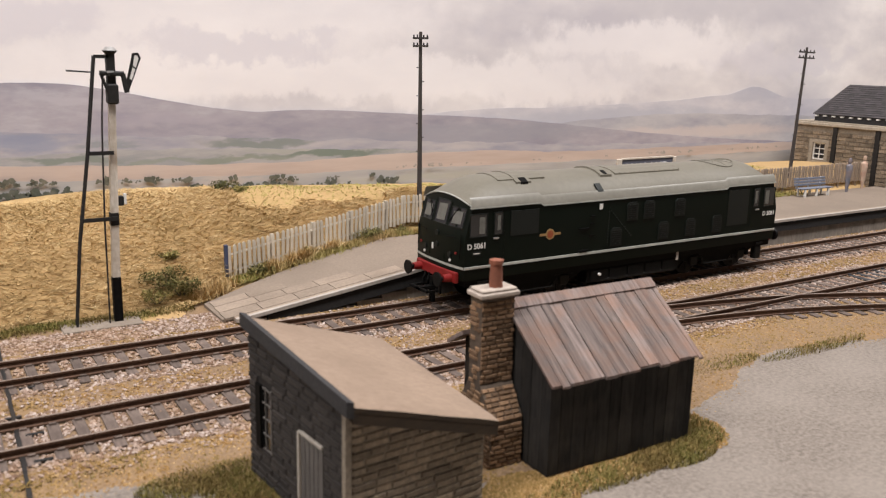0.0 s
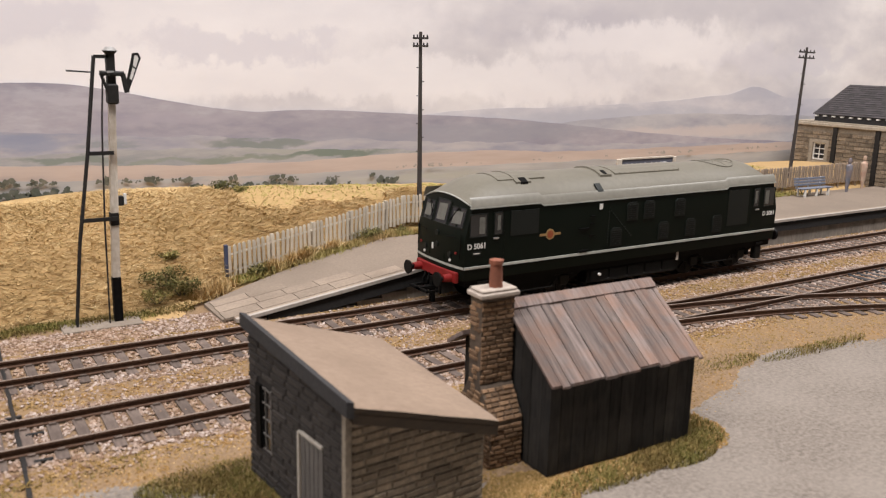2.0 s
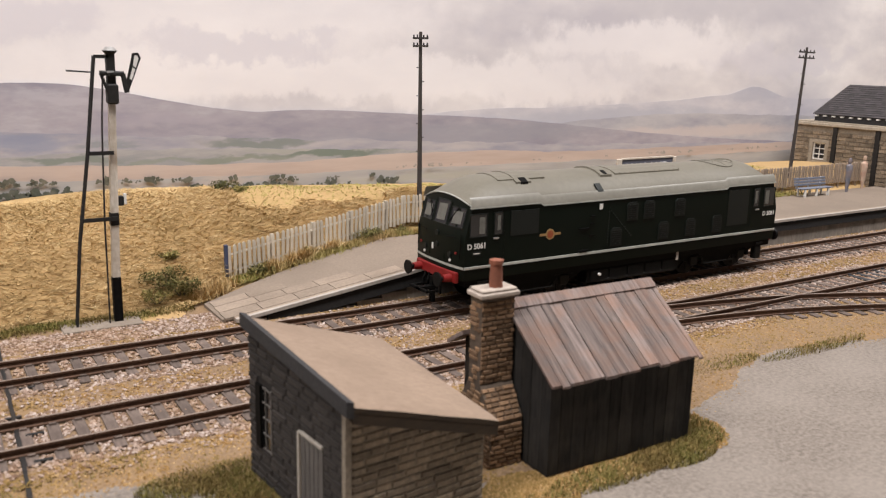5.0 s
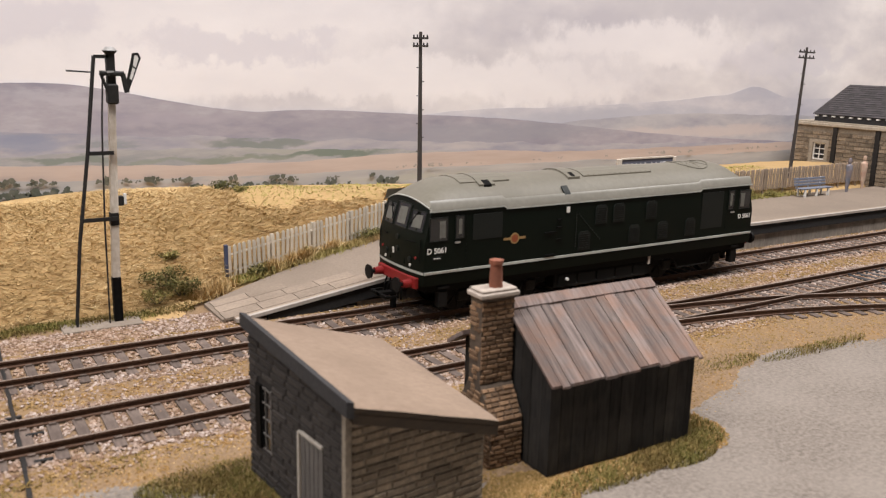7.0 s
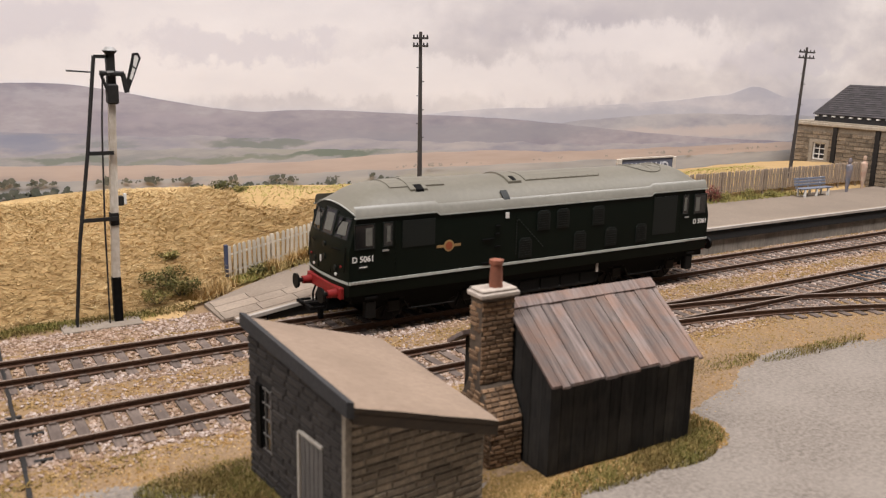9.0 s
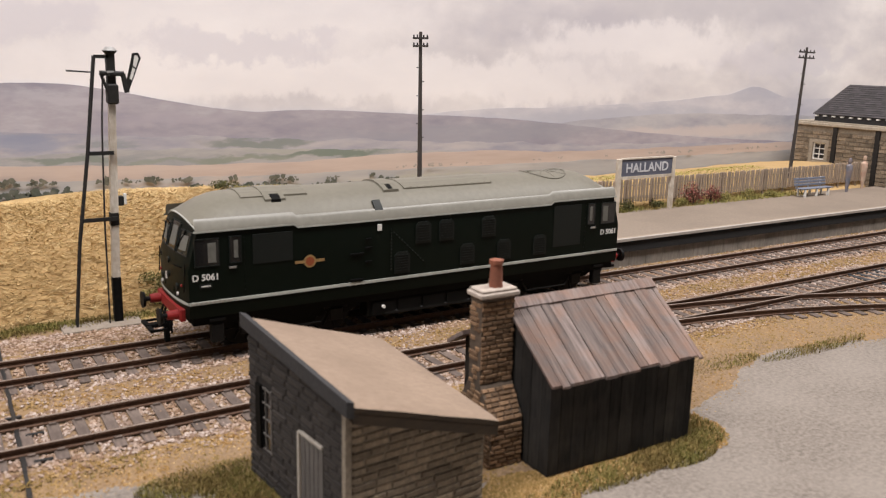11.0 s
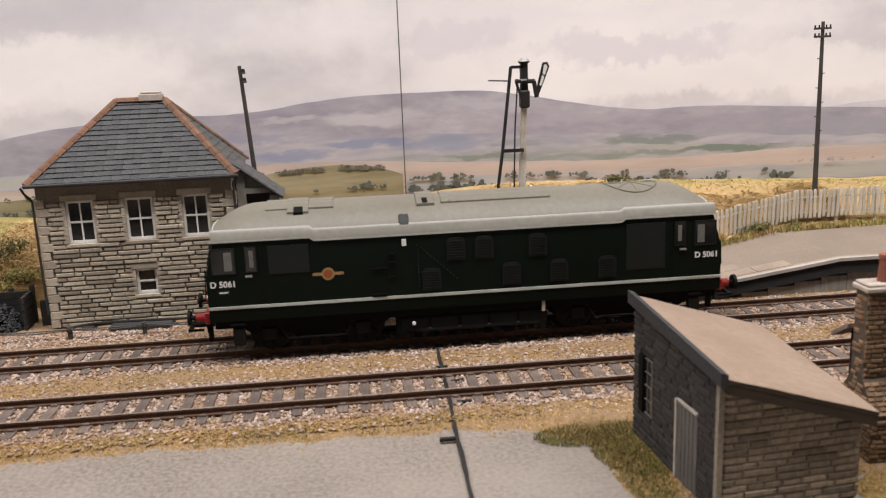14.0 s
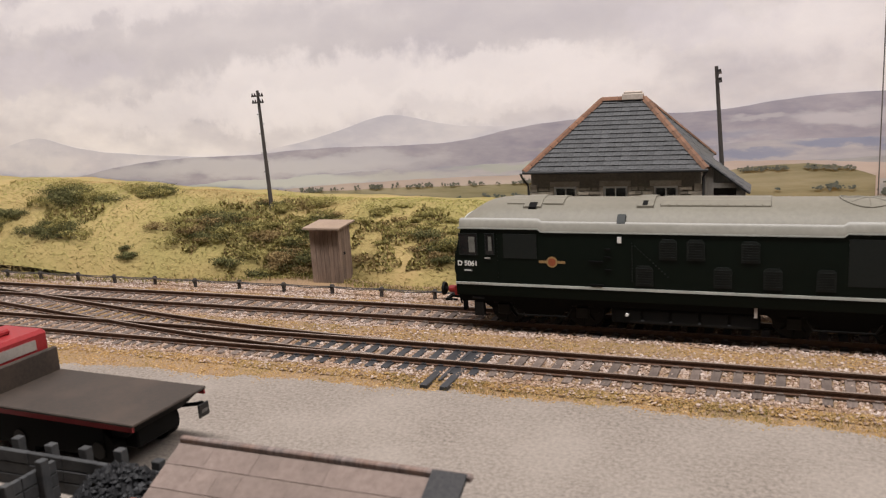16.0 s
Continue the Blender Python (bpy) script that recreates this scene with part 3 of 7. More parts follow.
part("sky", BX(X0, X1, YB, YB + 9, -8, 330), painted_clouds("painted_clouds", [
    (-560, 132, 170, 26, GREY, 0.55), (-330, 135, 150, 22, GREY, 0.5), (-490, 100, 120, 24, CLOUD, 0.7), (-350, 100, 90, 18, CLOUD, 0.7), (-430, 84, 200, 13, CLOUD, 0.5), (-610, 86, 110, 16, CLOUD, 0.5), (-740, 120, 120, 16, LILAC, 0.5), (-700, 165, 160, 16, CLOUD, 0.4), (-420, 168, 140, 12, CLOUD, 0.4), (-240, 120, 50, 14, LILAC, 0.5),
    (-60, 118, 190, 34, CLOUD, 0.6), (60, 84, 260, 18, CLOUD, 0.7), (-20, 100, 60, 10, LILAC, 0.6), (-130, 108, 40, 14, LILAC, 0.6), (340, 150, 180, 28, GREY, 0.6), (270, 108, 120, 18, CLOUD, 0.7), (420, 100, 110, 12, LILAC, 0.5)]), backscene)


def ridge_layer(name, order, stops, mat, peaks=(), rough=0.7, span=(X0, X1)):
    """One painted range of hills: a thin coat on the board, its upper edge through the stops."""
    xs = np.arange(span[0], span[1] + 0.1, 2.5)
    zs = smooth_between(xs, stops)
    for c, h, w in peaks:
        zs = zs + h * np.exp(-((xs - c) / w) ** 2)
    y = YB - 0.22 * order
    verts, faces = [], []
    for x, z in zip(xs, zs):
        z = float(z) + rough * wobble(x, order, 22, order * 1.7) + 0.35 * rough * wobble(x, order, 6, order * 2.9)
        verts += [(x, y, -8.0), (x, y, z), (x, y + 0.12, z), (x, y + 0.12, -8.0)]
    for i in range(len(xs) - 1):
        a, b = 4 * i, 4 * i + 4
        faces += [(a, b, b + 1, a + 1), (a + 1, b + 1, b + 2, a + 2)]
    ob = from_arrays(name, verts, faces, mat, "", "", "", backscene)
    return ob


ridge_layer("far_mountain", 1, [(-930, 56), (-800, 61), (-700, 60), (-620, 55), (-560, 54), (-500, 63), (-474, 67), (-400, 69), (-300, 66), (-200, 52), (-100, 20), (0, 20), (60, 58), (100, 63.5), (200, 66), (300, 69.5), (500, 70), (600, 68), (720, 66)],
            painted("painted_far_mountain", [(0.49, 0.47, 0.515), (0.56, 0.535, 0.565), (0.65, 0.615, 0.625)], (0.6, 1, 1.6), size=50, patches=[(-560, 58, 60, 8, (0.68, 0.64, 0.64), 0.9), (389, 74, 40, 8, (0.42, 0.42, 0.48), 0.5), (250, 58, 140, 9, (0.42, 0.42, 0.475), 0.7)]), peaks=((-747, 10, 34), (-436, 9, 32), (389, 9, 26), (340, 2, 30)), rough=0.5)
ridge_layer("middle_hill", 2, [(-930, 26), (-800, 33), (-700, 38), (-640, 42), (-560, 44), (-490, 46), (-420, 48), (-340, 50), (-250, 46), (-100, 40), (100, 46), (200, 56), (300, 60), (400, 58), (500, 55), (720, 52)],
            painted("painted_middle_hill", [(0.34, 0.33, 0.375), (0.395, 0.38, 0.415), (0.46, 0.44, 0.455), (0.52, 0.495, 0.50)], (0.5, 1, 1.8), size=42, patches=[(320, 46, 150, 6, (0.56, 0.49, 0.47), 0.8)]), rough=0.8)
ridge_layer("purple_hill", 3, [(-930, 26), (-760, 32), (-710, 40), (-672, 46.5), (-615, 52.5), (-544, 54.5), (-500, 57.5), (-432, 58.5), (-386, 60.5), (-349, 67.5), (-290, 72.5), (-235, 73.5), (-184, 79.5), (-136, 80.3), (-110, 80), (-80, 75.5), (-60, 71.5), (-25, 66.5), (20, 66.2), (83, 63), (152, 59), (250, 49.5), (306, 44.5), (438, 36), (720, 30)],
            painted("painted_purple_moor", [(0.275, 0.255, 0.305), (0.33, 0.305, 0.345), (0.385, 0.352, 0.385), (0.45, 0.42, 0.445)], (0.5, 1, 1.7), size=36, patches=[
                (-110, 74, 26, 4, (0.46, 0.43, 0.46), 0.7), (-170, 67, 34, 6, (0.52, 0.49, 0.51), 0.75), (-215, 70, 18, 3, (0.52, 0.49, 0.50), 0.6), (-290, 62, 40, 5, (0.42, 0.36, 0.37), 0.6), (-240, 60, 40, 4, (0.26, 0.27, 0.35), 0.6), (-320, 54, 30, 3, (0.45, 0.43, 0.38), 0.5), (-60, 63, 40, 4, (0.40, 0.36, 0.40), 0.6), (-540, 46, 150, 8, (0.54, 0.52, 0.53), 0.85), (-450, 50, 60, 5, (0.50, 0.48, 0.50), 0.7), (-660, 42, 60, 6, (0.47, 0.45, 0.47), 0.7),
                (120, 50, 150, 8, (0.30, 0.295, 0.335), 0.7), (40, 58, 60, 4, (0.30, 0.28, 0.325), 0.5)]), rough=0.5)
ridge_layer("blue_slope", 4, [(-930, 20), (-600, 34), (-450, 42), (-350, 47), (-280, 52), (-200, 57), (-120, 57), (-60, 54), (0, 51), (60, 49), (130, 45), (220, 41), (330, 38), (720, 33)],
            painted("painted_blue_slope", [(0.30, 0.295, 0.345), (0.35, 0.335, 0.375), (0.41, 0.385, 0.405), (0.46, 0.425, 0.43)], (0.4, 1, 2.0), size=30, patches=[
                (-130, 52, 30, 4.5, (0.23, 0.26, 0.36), 0.6), (-175, 54, 34, 3.5, (0.20, 0.235, 0.35), 0.7), (-215, 49, 26, 3, (0.22, 0.25, 0.36), 0.65), (-260, 48, 36, 4, (0.36, 0.35, 0.41), 0.6), (-15, 50, 40, 3.2, (0.20, 0.225, 0.205), 0.8), (-90, 50, 18, 2.5, (0.22, 0.25, 0.25), 0.6), (-350, 44, 50, 3, (0.40, 0.42, 0.36), 0.6),
                (-520, 36, 110, 6, (0.53, 0.535, 0.50), 0.85), (-640, 32, 90, 6, (0.50, 0.52, 0.47), 0.8), (-430, 38, 50, 4, (0.47, 0.46, 0.43), 0.7)]), rough=1.6)
ridge_layer("green_slope", 5, [(-930, 14), (-500, 30), (-400, 37), (-300, 41), (-200, 44), (-140, 47), (-60, 47.5), (0, 45), (80, 42), (150, 38), (220, 35.5), (720, 33)],
            painted("painted_green_slope", [(0.285, 0.29, 0.295), (0.33, 0.325, 0.33), (0.385, 0.37, 0.365), (0.44, 0.41, 0.40)], (0.4, 1, 2.2), size=26, patches=[
                (30, 43, 46, 2.6, (0.165, 0.20, 0.165), 0.9), (-25, 41.5, 34, 2.4, (0.22, 0.245, 0.20), 0.8), (-110, 44, 26, 2.2, (0.19, 0.22, 0.19), 0.8), (-75, 41, 30, 2, (0.25, 0.275, 0.235), 0.7), (75, 39, 34, 2, (0.26, 0.275, 0.245), 0.6), (0, 46.5, 24, 1.6, (0.36, 0.36, 0.315), 0.6), (160, 36, 50, 2, (0.42, 0.375, 0.365), 0.7),
                (-420, 33, 60, 2.4, (0.36, 0.25, 0.18), 0.7), (-520, 27, 60, 2.2, (0.42, 0.40, 0.33), 0.7)]), rough=1.4)
ridge_layer("pink_field", 6, [(-930, 20), (-600, 25), (-546, 28), (-469, 34), (-357, 38.5), (-217, 45), (-173, 44.5), (-129, 42), (-103, 41), (-33, 38.5), (0, 38), (60, 40), (110, 40), (200, 37), (370, 36), (720, 34)],
            painted("painted_pink_field", [(0.43, 0.345, 0.30), (0.475, 0.385, 0.34), (0.52, 0.43, 0.38)], (0.3, 1, 3.0), size=36), rough=0.8)
ridge_layer("olive_field", 7, [(-930, 13), (-546, 24), (-469, 30), (-357, 33), (-250, 38), (-160, 38.5), (-140, 30), (-100, 28), (-40, 27), (0, 25), (60, 24), (200, 22), (720, 22)],
            painted("painted_olive_field", [(0.20, 0.175, 0.10), (0.27, 0.235, 0.145), (0.335, 0.295, 0.20)], (0.3, 1, 3.0), size=30), rough=0.9, span=(X0, -153.5))
ridge_layer("misty_field", 7, [(-153, 35), (-100, 33.5), (-33, 32), (0, 31.5), (60, 31), (200, 30), (370, 29), (720, 28)],
            painted("painted_misty_field", [(0.335, 0.33, 0.33), (0.375, 0.365, 0.36), (0.43, 0.41, 0.395)], (0.3, 1, 3.0), size=30, patches=[(-140, 20, 34, 3.5, (0.42, 0.47, 0.40), 0.8), (-40, 30, 60, 2, (0.46, 0.40, 0.37), 0.6), (90, 26, 60, 3, (0.36, 0.36, 0.31), 0.6)]), rough=0.9, span=(-153, X1))


def painted_hedge(order, stops, x0, x1, gap, size, mat):
    """A row of dabs of dark paint: bushes along a field's edge."""
    bm = B()
    x = x0
    while x < x1:
        z = float(smooth_between([x], stops)[0])
        s = size * rng.uniform(0.45, 1.25)
        y = YB - 0.22 * order
        for _ in range(rng.randint(5, 10)):
            cx, cz, r = x + rng.uniform(-1.2, 1.2) * s, z + rng.uniform(0.0, 0.95) * s, s * rng.uniform(0.18, 0.52)
            pts = [(cx + r * (1 + 0.5 * rng.uniform(-1, 1)) * math.cos(a), y, cz + 0.9 * r * (1 + 0.5 * rng.uniform(-1, 1)) * math.sin(a)) for a in np.linspace(0, 2 * math.pi, 10)[:-1]]
            y -= 0.03
            f = quad(bm, *pts)
        x += gap * rng.choice((0.3, 0.45, 0.7, 1.1, 2.6))
    part("painted_hedge", bm, mat, backscene)


hedge_far = painted("painted_far_hedge", [(0.085, 0.088, 0.068), (0.12, 0.12, 0.095), (0.17, 0.165, 0.13)], (1, 1, 1), size=6)
hedge_faint = painted("painted_faint_hedge", [(0.27, 0.255, 0.225), (0.32, 0.30, 0.27), (0.36, 0.33, 0.30)], (1, 1, 1), size=6)
hedge_near = painted("painted_near_hedge", [(0.055, 0.065, 0.055), (0.085, 0.095, 0.08), (0.13, 0.13, 0.11)], (1, 1, 1), size=6)
painted_hedge(9, [(-600, 24), (-469, 30), (-357, 33.5), (-250, 38.5), (-156, 39.5), (-150, 39)], -560, -158, 4.2, 2.0, hedge_far)
painted_hedge(10, [(-500, 20.5), (-377, 24.5), (-225, 29.0), (-156, 30)], -500, -157, 7, 2.6, hedge_near)
painted_hedge(11, [(-153, 33), (-103, 32), (-33, 29.5), (0, 28), (80, 28)], -150, 60, 9, 2.6, hedge_far)
painted_hedge(12, [(-153, 27), (-103, 26), (-33, 25), (0, 25), (80, 25)], -150, -95, 4, 3.4, hedge_near)
painted_hedge(13, [(-80, 24.5), (0, 24), (120, 22)], -62, 75, 8, 3.6, hedge_near)
painted_hedge(14, [(60, 32), (200, 32), (500, 32)], 70, 420, 16, 1.5, hedge_faint)
part("panel_joint", BX(-154.1, -153.5, YB - 4.0, YB - 3.7, -8, 330), M["joint"], backscene, "dark joint between two backscene panels")

# ---- track ----
def sleeper_mesh(name, length, mat, chairs=True):
    bm = BX(-1.55, 1.55, -length / 2, length / 2, -4.2, -2.35, bevel=0.12)
    if chairs:
        for s in (-1, 1):
            for e in (-1, 1):
                box(bm, -0.9, 0.9, s * 8.6 + e * 1.25 - 0.45, s * 8.6 + e * 1.25 + 0.45, -2.4, -1.75)
    return mesh_of(name, bm, mat)


SLEEPER, SLEEPER_BLACK = sleeper_mesh("sleeper", 29.5, M["sleeper"]), sleeper_mesh("sleeper_black", 30.5, M["sleeper_black"])


def rail(parent, line, label=""):
    """A bullhead rail along a line of (x, y): foot, web, and a head with a worn top."""
    web, top = B(), B()
    prof = [(-0.85, -2.4), (0.85, -2.4), (0.85, -2.05), (0.25, -1.8), (0.25, -0.75), (0.47, -0.6), (0.47, -0.06), (-0.47, -0.06), (-0.47, -0.6), (-0.25, -0.75), (-0.25, -1.8), (-0.85, -2.05)]
    rings = []
    tops = []
    for i, (x, y) in enumerate(line):
        a, b = line[max(i - 1, 0)], line[min(i + 1, len(line) - 1)]
        d = Vector((b[0] - a[0], b[1] - a[1])).normalized()
        n = Vector((-d.y, d.x))
        rings.append([web.verts.new((x + n.x * p, y + n.y * p, q)) for p, q in prof])
        tops.append([top.verts.new((x + n.x * p, y + n.y * p, q)) for p, q in ((-0.42, -0.056), (-0.3, 0.0), (0.3, 0.0), (0.42, -0.056))])
    for r0, r1 in zip(rings, rings[1:]):
        for k in range(len(prof)):
            web.faces.new((r0[k], r0[(k + 1) % len(prof)], r1[(k + 1) % len(prof)], r1[k]))
    for t0, t1 in zip(tops, tops[1:]):
        for k in range(3):
            top.faces.new((t0[k], t0[k + 1], t1[k + 1], t1[k]))
    for r in (rings[0], rings[-1]):
        web.faces.new(r)
    ob = part("rail", web, M["rail"], parent, label)
    part("rail_head", top, M["rail_top"], ob)
    return ob


def straight(name, y, label, black=()):
    tr = thing(name, label, "railway track")
    for s in (-1, 1):
        rail(tr, [(X0 + 2, y + s * 8.8), (X1 - 2, y + s * 8.8)])
    x, k = X0 + 8, 0
    while x < X1 - 4:
        dark = any(a < x < b for a, b in black)
        piece("sleeper", SLEEPER_BLACK if dark else SLEEPER, tr, at_mm(x + rng.uniform(-0.25, 0.25), y + rng.uniform(-0.4, 0.4), rng.uniform(-0.08, 0.08), rng.uniform(-1.2, 1.2)))
        x += 6.85
        k += 1
    return tr


straight("railway_track", TRACK_A, "loop line with rusty rails on weathered sleepers", black=((-386, -298), (205, 262)))
straight("railway_track", TRACK_B, "platform line with rusty rails on weathered sleepers")


def branch(name, label, centre, x0, x1, first, trim):
    tr = thing(name, label, "railway track")
    xs = np.linspace(x0, x1, 60)
    ys = [centre(x) for x in xs]
    for s in (-1, 1):
        line = []
        for i, x in enumerate(xs):
            j = min(max(i, 1), len(xs) - 2)
            sl = (ys[j + 1] - ys[j - 1]) / (xs[j + 1] - xs[j - 1])
            n = math.hypot(1, sl)
            line.append((x - s * 8.8 * sl / n, ys[i] + s * 8.8 / n))
        line = [p for p in line if trim(p, s)]
        rail(tr, line)
    for a in np.arange(first[0], first[1], 6.85):
        y = centre(a)
        if abs(y - TRACK_A) > 9 and abs(y - TRACK_B) > 9:
            sl = math.degrees(math.atan((centre(a + 1) - centre(a - 1)) / 2))
            piece("sleeper", SLEEPER, tr, at_mm(a, y, -0.06, sl * 0.6))
    return tr


def crossover(x):
    u = -300 - x
    if u <= 0:
        return TRACK_A
    if u < 180:
        return TRACK_A + 0.00050 * u * u
    if u < 278:
        return TRACK_A + 16.2 + 0.18 * (u - 180)
    w = min(u, 458) - 458
    return TRACK_B - 0.00050 * w * w


def siding(x):
    u = max(x - 42, 0)
    return TRACK_A - (0.00165 * u * u if u < 140 else 32.3 + 0.462 * (u - 140))


branch("railway_crossover", "diamond-free crossover with dark rails between the two lines", crossover, -340, -745, (-735, -345), lambda p, s: not (TRACK_A + 8.0 < p[1] < TRACK_A + 9.4) and p[1] > TRACK_A - 8.0 and p[1] < TRACK_B + 8.2)
branch("railway_siding", "siding turnout curving away from the loop line", siding, 62, 330, (60, 330), lambda p, s: p[1] < TRACK_A + 8.0)
tie = thing("point_tie_bar", "black plastic tie bar of the points on two long sleepers", "tie bar")
for x in (-311, -303.5):
    part("long_sleeper", BX(x - 1.5, x + 1.5, -66, -22, -4.0, -2.3, bevel=0.15), M["sleeper_black"], tie)
part("bar", BX(-308.0, -306.6, -60, -27, -3.0, -2.1, bevel=0.15), M["sleeper_black"], tie)


def chips(name, spots, size, material, label, squash=0.65):
    """Loose stones: each a small irregular eight-sided lump."""
    spots = np.asarray(spots)
    n = len(spots)
    base = np.array([(1, 0, 0), (0, 1, 0), (-1, 0, 0), (0, -1, 0), (0, 0, 1), (0, 0, -1)], float)
    r = size * npr.uniform(0.5, 1.15, (n, 1, 1)) * npr.uniform(0.65, 1.25, (n, 6, 1))
    ang = npr.uniform(0, 2 * np.pi, n)
    c, s = np.cos(ang), np.sin(ang)
    v = base[None] * r
    v[:, :, 2] *= squash
    x, y = v[:, :, 0].copy(), v[:, :, 1].copy()
    v[:, :, 0], v[:, :, 1] = c[:, None] * x - s[:, None] * y, s[:, None] * x + c[:, None] * y
    v[:, :, 2] += 0.35 * v[:, :, 0] * npr.uniform(-1, 1, (n, 1))
    v += spots[:, None]
    f = np.array([(0, 1, 4), (1, 2, 4), (2, 3, 4), (3, 0, 4), (1, 0, 5), (2, 1, 5), (3, 2, 5), (0, 3, 5)])
    faces = (f[None] + 6 * np.arange(n)[:, None, None]).reshape(-1, 3)
    return from_arrays(name, v.reshape(-1, 3), faces, material, label, "gravel")


def in_fours(y):
    """Between the rails and at the sleeper ends the chippings lie thick."""
    return abs(y - TRACK_A) < 17 or abs(y - TRACK_B) < 18


stones, scatter = [], []
for _ in range(185000):
    x = npr.uniform(-700, 400)
    y = npr.uniform(-63, 52)
    near = min(abs(y - TRACK_A), abs(y - TRACK_B))
    if near < 15.5 + 3 * wobble(x, y, 14, 8):
        k = ((x - (X0 + 8)) % 6.85)
        on_sleeper = min(k, 6.85 - k) < 1.9 and near < 14.8
        if on_sleeper and npr.rand() < 0.96:
            continue
        rail_gap = abs(near - 8.8) < 1.1
        if rail_gap:
            continue
        stones.append((x, y, -2.75 + npr.uniform(-0.25, 0.3)))
    elif near < 18.5 + 3 * wobble(x, y, 14, 8) or npr.rand() < 0.14 or y > 34:
        stones.append((x, y, -2.8 + npr.uniform(-0.3, 0.2)))
    elif npr.rand() < 0.8:
        scatter.append((x, y, -2.85 + npr.uniform(-0.3, 0.15)))
for _ in range(62000):
    x = npr.uniform(-560, 330)
    e = yard_edge(x)
    y = npr.uniform(e, -56) if npr.rand() < 0.88 else e - abs(npr.normal(0, 2.2))
    scatter.append((x, y, bed_level(x, max(y, e)) - 0.1 + npr.uniform(-0.3, 0.15)))
for cx, cy, rx, ry, n in ((-56, -121, 13, 10, 5200), (-28, -121, 30, 6, 4200), (2, -112, 13, 15, 3200), (-112, -100, 10, 26, 3800), (-62, -96, 8, 16, 2000)):
    for _ in range(n):
        a, q = npr.uniform(0, 2 * np.pi), npr.rand() ** 0.65
        scatter.append((cx + rx * q * math.cos(a), cy + ry * q * math.sin(a), -3.75 + npr.uniform(-0.15, 0.2)))
chips("ballast", stones, 0.74, M["stones"], "pinkish grey and brown ballast chippings")
chips("lineside_scatter", scatter, 0.5, M["ochre"], "ochre scatter material beside the ballast")

# ---- the diesel locomotive ----
def lettering(text, size, material, parent, name, m, label=""):
    cu = bpy.data.curves.new("letters", "FONT")
    cu.body, cu.size, cu.extrude, cu.align_x, cu.offset = text, size * MM, 0.05 * MM, "CENTER", 0.022 * size * MM
    tmp = bpy.data.objects.new("letters", cu)
    me = bpy.data.meshes.new_from_object(tmp)
    bpy.data.objects.remove(tmp)
    me.materials.append(material)
    ob = new(name, me)
    ob.parent = parent
    ob.matrix_basis = m
    return tagged(ob, label)


HL, HW = 92.0, 17.4  # half length and half width of the loco's body


def nose(y, z):
    """How far the cab front lies behind the body's end at this place."""
    rake = 0.0 if z < 29 else 0.27 * (z - 29)
    return rake + 1.6 * (abs(y) / HW) ** 2.5


def gutter_level(x):
    return 41.2 if abs(x) > 54 else 40.1


def build_loco():
    loco = thing("diesel_locomotive", "dark green diesel locomotive with grey roof and eggshell stripe", "locomotive")
    # body shell: rows of z across the fronts, straight sides
    bm = B()
    zs = [13.2, 16, 18, 22, 26, 29, 32, 35, 38, 40.2]
    ys = [-HW, -15, -11, -6, 0, 6, 11, 15, HW]

    def width(z):
        return HW - (0.35 if z < 16 else 0) - (0.02 * (z - 29) ** 2 * 0.12 if z > 29 else 0)

    grid = {}
    for e in (-1, 1):
        for j, z in enumerate(zs):
            for i, y in enumerate(ys):
                yy = y * width(z) / HW
                grid[e, i, j] = bm.verts.new((e * (HL - nose(yy, z)), yy, z))
        # the arched top of the cab front
        for i, y in enumerate(ys):
            z = 41.2 + 3.6 * (1 - (abs(y) / HW) ** 2.2)
            grid[e, i, len(zs)] = bm.verts.new((e * (HL - nose(y, z)), y * 0.99, z))
        for j in range(len(zs)):
            for i in range(len(ys) - 1):
                bm.faces.new((grid[e, i, j], grid[e, i + 1, j], grid[e, i + 1, j + 1], grid[e, i, j + 1]))
    for i in (0, len(ys) - 1):
        for j in range(len(zs)):
            bm.faces.new((grid[-1, i, j], grid[1, i, j], grid[1, i, j + 1], grid[-1, i, j + 1]))
    body = part("body", bm, M["green"], loco, smooth=True)
    # roof
    bm = B()
    n = 20
    xs = [0, 0.8, 2.5, 5, 8, 12, 16, 20]
    st = [-HL + q for q in xs] + [-55, -53.4, -30, 0, 30, 53.4, 55] + [HL - q for q in xs[::-1]]
    rings = []
    for x in st:
        d = HL - abs(x)
        crown = 3.6 + 6.3 * (1 - (1 - min(d, 20) / 20) ** 2.4)
        g = gutter_level(x)
        ring = []
        for k in range(n + 1):
            y = -HW * 1.012 + 2.024 * HW * k / n
            q = abs(y) / (HW * 1.012)
            z = g + (41.2 + crown - g) * (1 - q ** 2.25) ** 0.85
            back = nose(y, 43) if d < 4 else nose(y, 43) * max(0, 1 - (d - 4) / 20)
            ring.append(bm.verts.new((x + back if x < 0 else x - back, y, z)))
        rings.append(ring)
    for a, b in zip(rings, rings[1:]):
        for k in range(n):
            bm.faces.new((a[k], a[k + 1], b[k + 1], b[k]))
    roof = part("roof", bm, M["roof_grey"], loco, smooth=True)

    def roof_z(y):
        return 41.2 + 9.9 * (1 - (abs(y) / (HW * 1.012)) ** 2.25) ** 0.85

    # roof fittings, both placed from the cab at -x
    def roof_pad(x0, x1, y0, y1, lift, mat, name, parent=roof):
        b = B()
        k = 5
        low, top = [], []
        for i in range(k + 1):
            y = y0 + (y1 - y0) * i / k
